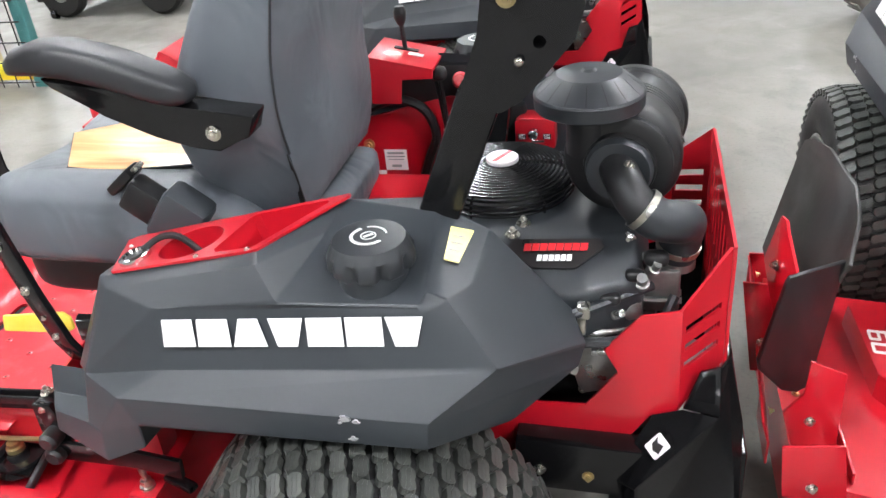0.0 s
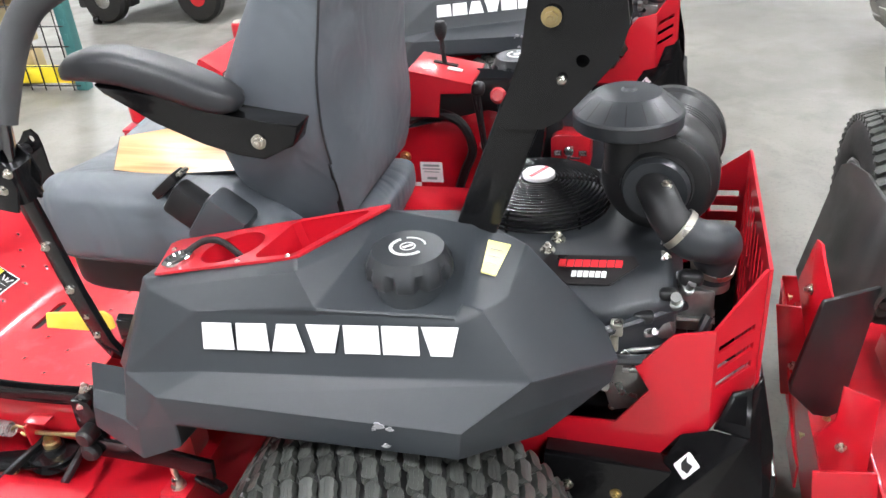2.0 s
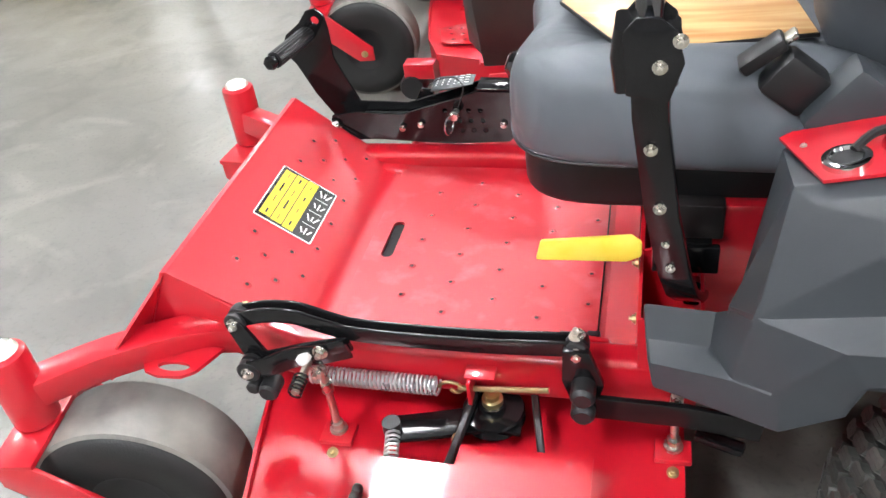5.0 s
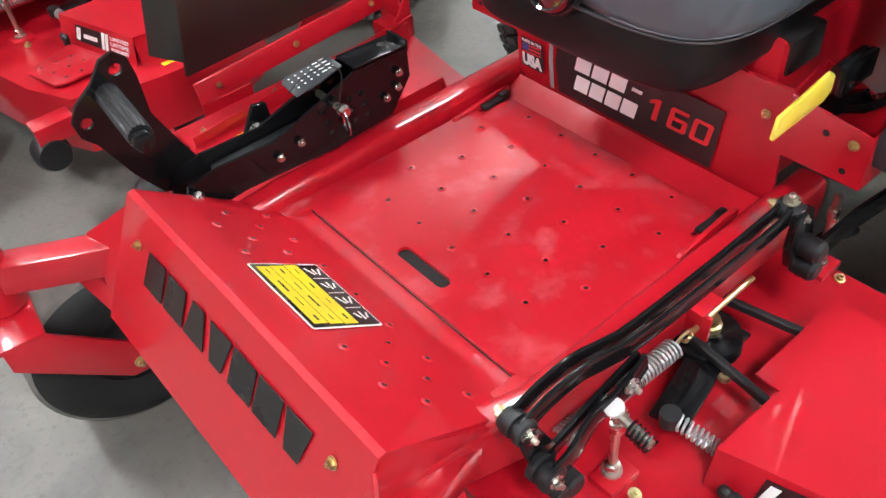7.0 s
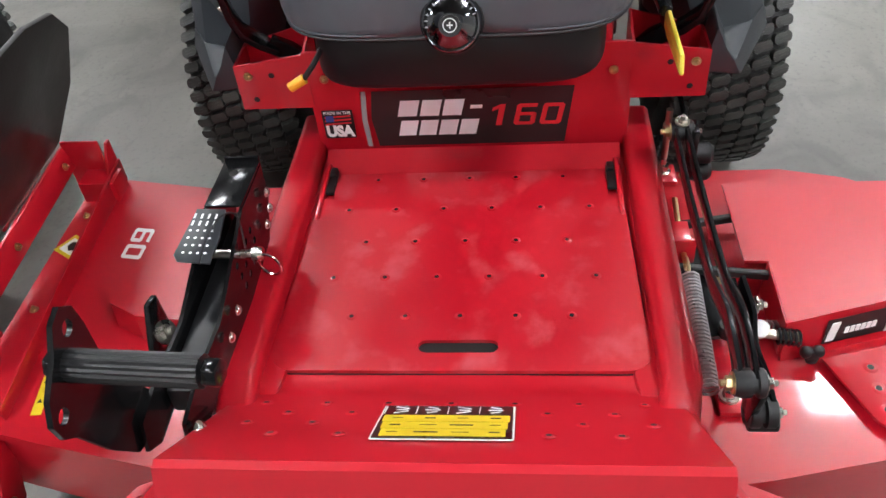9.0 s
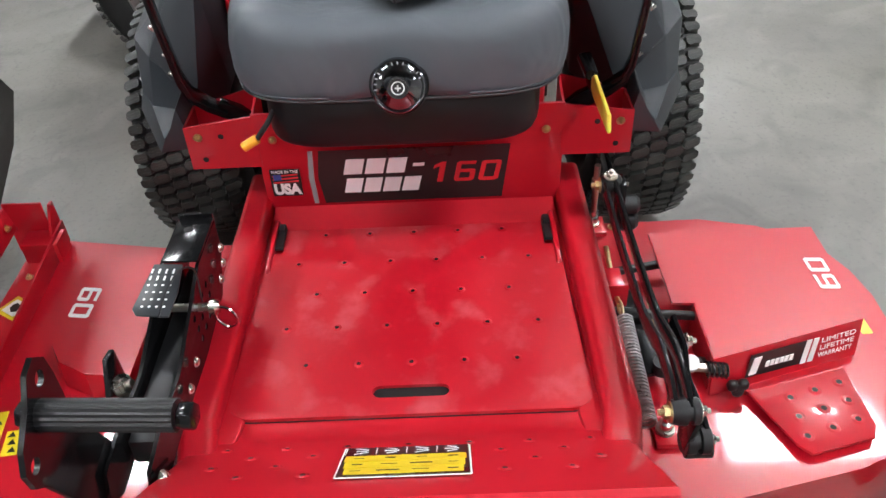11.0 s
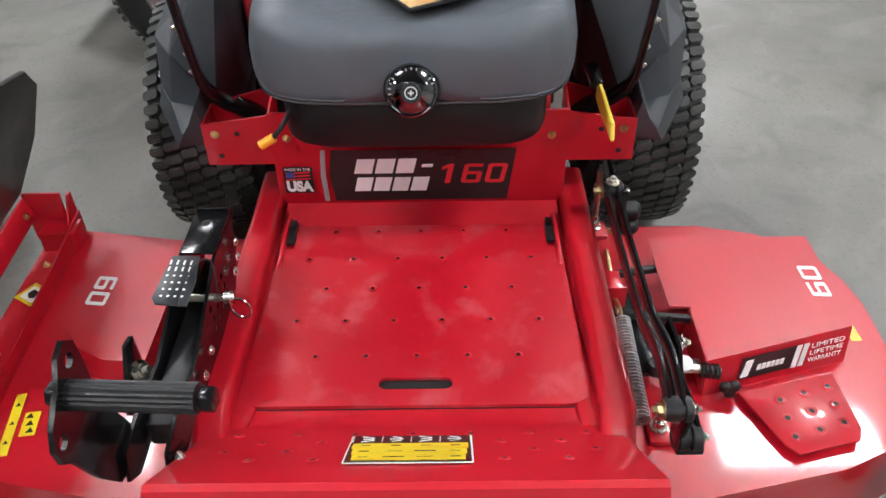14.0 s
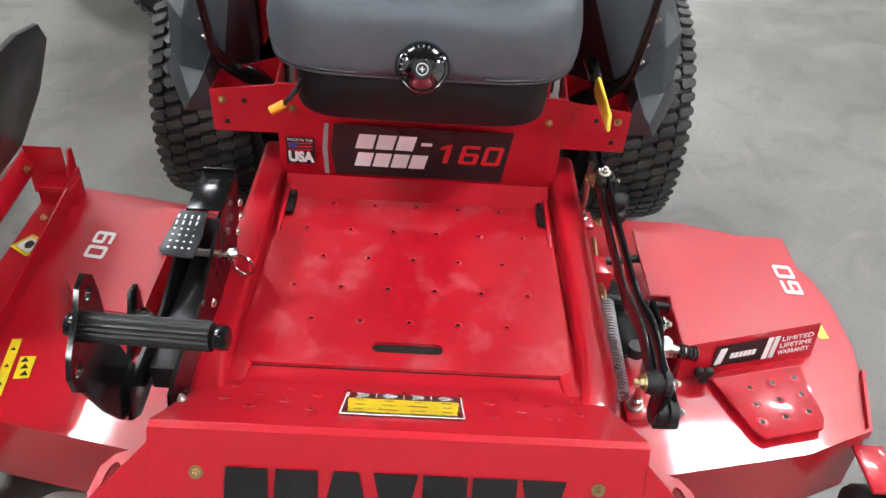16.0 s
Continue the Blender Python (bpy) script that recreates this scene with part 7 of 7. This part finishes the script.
        part("selector_label", bm, DECAL_BLACK, kb)
    for x, w1 in ((1.049, "LEFT"), (1.099, "RIGHT")):
        for k, wd in enumerate((w1, "TANK")):
            text_part("word", wd, 0.006, Matrix(((1, 0, 0, x), (0, 0, -1, 0.2896), (0, 1, 0, 0.6648 - 0.0056 * k), (0, 0, 0, 1))), WHITE, kb, width=0.012)


def small_parts(mw):
    # brake lever with a yellow tag, and the orange-tipped cable
    bm = B()
    tube(bm, [(0.40, -0.303, 0.60), (0.47, -0.30, 0.598)], 0.009, 10)
    box(bm, (0.44, -0.31, 0.585), (0.08, 0.012, 0.04), 0.003)
    lv = part("brake_lever", bm, BLACK, mw)
    bm = B()
    prism(bm, [(0.255, -0.307, 0.574), (0.262, -0.306, 0.604), (0.375, -0.302, 0.614), (0.388, -0.302, 0.604), (0.388, -0.302, 0.582), (0.37, -0.304, 0.574)], (0, -0.007, 0), 0.003)
    part("brake_tag", bm, YELLOW_TAG, lv, "bright yellow plastic sleeve on the brake lever")
    bm = B()
    tip, root = V(0.222, 0.237, 0.597), V(0.225, 0.215, 0.609)
    tube(bm, [tip, tip.lerp(root, 0.12), root], 0.0075, 12)
    kn = part("cable_tip", bm, ORANGE, mw)
    bm = B()
    tube(bm, [root, V(0.230, 0.198, 0.630), V(0.262, 0.188, 0.640), V(0.32, 0.185, 0.62), V(0.36, 0.185, 0.58)], 0.0042, 8, 4)
    part("cable_rod", bm, BLACK_MATT, kn)
    bm = B()
    plate(bm, rect(0.026, 0.022, 0.002), [], 0.0006, pose(0.43, -0.205, 0.612))
    box(bm, (0.45, -0.205, 0.585), (0.08, 0.06, 0.053), 0.003)
    part("control_pad", bm, DECAL_BLACK, mw)
    bm = B()
    box(bm, (0.43, -0.205, 0.6125), (0.014, 0.008, 0.0012))
    part("control_mark", bm, WHITE, mw)


def build_mower(near):
    mw = thing("zero_turn_mower", "red and dark grey zero-turn mower parked on bare concrete", "mower", "parked mowers")
    mower_frame(mw)
    caster(mw, -1, 8)
    caster(mw, 1, -6)
    riser(mw)
    seat(mw)
    for s in (-1, 1):
        tank(mw, s)
        lever(mw, s)
        rops(mw, s)
        rear_wheel(mw, s, near and s < 0)
    console(mw)
    engine(mw)
    air_cleaner(mw)
    rear_guard(mw)
    deck(mw)
    lift_linkage(mw)
    lift_pedal(mw)
    right_side(mw)
    small_parts(mw)
    return mw


mower = build_mower(True)
second = copy_thing(mower, pose(-0.13, 1.76, 0))
tagged(second, "red and dark grey zero-turn mower standing beyond the main one")
third = copy_thing(mower, pose(2.30, -0.08, 0, 0, 0, 90))
tagged(third, "red zero-turn mower parked crosswise with its black chute raised")
# the crosswise mower is a shorter model: its rear wheels and tanks stand closer to the deck
for piece in third.children:
    if piece.name.startswith(("rear_tyre", "fuel_tank")):
        piece.matrix_local = pose(-0.062, 0, 0) @ piece.matrix_local
for owner in (mower, second):
    raised_chute(owner)
    deck_decals(owner)
folded_chute(third)


def seat_panel():
    """The plywood-coloured sheet that lies on the seat."""
    bm = B()
    q = [(0.262, 0.0), (0.345, -0.145), (0.43, -0.158), (0.585, -0.128), (0.56, 0.07), (0.40, 0.085)]
    prism(bm, [(x, y, 0.792) for x, y in q], (0, 0, 0.005), 0.001)
    sh = tagged(part("seat_panel", bm, WOOD), "pale orange wood-grained sheet lying on the grey seat", "panel")
    bm = B()
    line = [(x, y, 0.7935) for x, y in q]
    sweep(bm, [*line, line[0]], rect(0.004, 0.006, 0.001, 1), up=(0, 0, 1))
    part("panel_edge", bm, BLACK_MATT, sh)


seat_panel()


# ---- the rest of the hall ----
def wire_cage():
    """A pallet behind a mesh-fronted rack at the back of the aisle."""
    th = thing("wire_cage", "teal steel rack with black wire mesh and a yellow rail", "rack")
    x0, x1, y, h = -3.4, -1.90, 2.57, 1.5
    for x in (x0, x1):
        bm = B()
        box(bm, (x, y, h / 2), (0.07, 0.06, h), 0.006)
        for k in range(18):
            box(bm, (x, y - 0.031, 0.06 + 0.08 * k), (0.016, 0.003, 0.03))
        part("post", bm, GREEN_STEEL, th)
    bm = B()
    box(bm, ((x0 + x1) / 2 - 0.0, y + 0.0, 0.085), (x1 - x0 - 0.07, 0.05, 0.09), 0.006)
    part("rail", bm, YELLOW, th, "yellow bottom rail")
    bm = B()
    for k in range(16):
        x = x0 + 0.05 + (x1 - x0 - 0.1) * k / 15
        tube(bm, [(x, y - 0.03, 0.0), (x, y - 0.03, h)], 0.004, 6)
    for k in range(14):
        z = 0.03 + 0.11 * k
        tube(bm, [(x0, y - 0.036, z), (x1, y - 0.036, z)], 0.004, 6)
    part("mesh_front", bm, BLACK_MATT, th, "black welded wire mesh")
    pl = thing("pallet_stack", "pale wooden boards stacked inside the rack", "pallet")
    for k in range(5):
        bm = B()
        box(bm, ((x0 + x1) / 2 - 0.15, y + 0.12, 0.10 + 0.24 * k), (1.1, 0.10, 0.20), 0.01)
        part("board", bm, PALLET_WOOD, pl)
    bm = B()
    box(bm, ((x0 + x1) / 2 - 0.15, y + 0.17, 0.60), (0.9, 0.015, 1.20))
    part("board", bm, PALLET_WOOD, pl)


def dark_cart():
    """Low black implement with small red-hubbed wheels by the far aisle."""
    th = thing("implement", "low black implement with small wheels far across the floor", "machine")
    bm = B()
    box(bm, (-2.35, 4.45, 0.34), (1.1, 0.75, 0.30), 0.03)
    box(bm, (-2.75, 4.12, 0.16), (0.45, 0.12, 0.12), 0.02)
    part("body", bm, BLACK_MATT, th)
    bm = B()
    box(bm, (-2.35, 4.25, 0.52), (0.9, 0.3, 0.06), 0.01)
    part("top_panel", bm, RED, th)
    for x in (-1.95, -2.72):
        bm = B()
        lathe(bm, [(0.06, -0.05), (0.15, -0.055), (0.17, -0.03), (0.17, 0.03), (0.15, 0.055), (0.06, 0.05)], facing((x, 4.05, 0.17), (0, 1, 0)), 28)
        w = part("wheel", bm, TYRE, th)
        bm = B()
        lathe(bm, [(0, -0.035), (0.05, -0.035), (0.08, -0.045), (0.08, 0.04), (0, 0.04)], facing((x, 4.05, 0.17), (0, 1, 0)), 20)
        part("hub", bm, RED if x > -2 else ALUMINIUM, w)
    bm = B()
    tube(bm, [(-2.85, 4.05, 0.34), (-2.85, 4.02, 0.10), (-2.80, 4.0, 0.03)], 0.02, 8)
    lathe(bm, [(0, -0.02), (0.03, -0.02), (0.03, 0.02), (0, 0.02)], facing((-2.80, 4.0, 0.03), (1, 0, 0)), 14)
    part("jack", bm, BLACK, th)


def far_wheel():
    """The wheel of a machine that stands farther down the hall."""
    th = thing("loose_tyre", "large worn grey-black tyre standing on the floor", "tyre")
    ctr = facing((2.52, 3.42, 0.30), (0.35, -1, 0))
    bm = B()
    lathe(bm, [(0.16, -0.10), (0.24, -0.125), (0.275, -0.12), (0.295, -0.09), (0.30, 0), (0.295, 0.09), (0.275, 0.12), (0.24, 0.125), (0.16, 0.10)], ctr, 48)
    part("tyre_body", bm, CASTER, th, sharp=60)
    bm = B()
    lathe(bm, [(0, 0.05), (0.08, 0.05), (0.12, 0.07), (0.155, 0.10), (0.165, 0.105)], ctr, 32)
    lathe(bm, [(0, -0.05), (0.08, -0.05), (0.12, -0.07), (0.155, -0.10), (0.165, -0.105)], ctr, 32)
    part("rim", bm, BLACK_MATT, th)
    bm = B()
    for i in range(30):
        a = 2 * math.pi * i / 30
        m = ctr @ Matrix.Rotation(a, 4, "Z") @ Matrix.Translation((0.298, 0, 0.045 if i % 2 else -0.045))
        box(bm, m.translation, (0.014, 0.045, 0.07), 0.003, m.to_3x3())
    part("tread", bm, CASTER, th)


wire_cage()
dark_cart()
far_wheel()
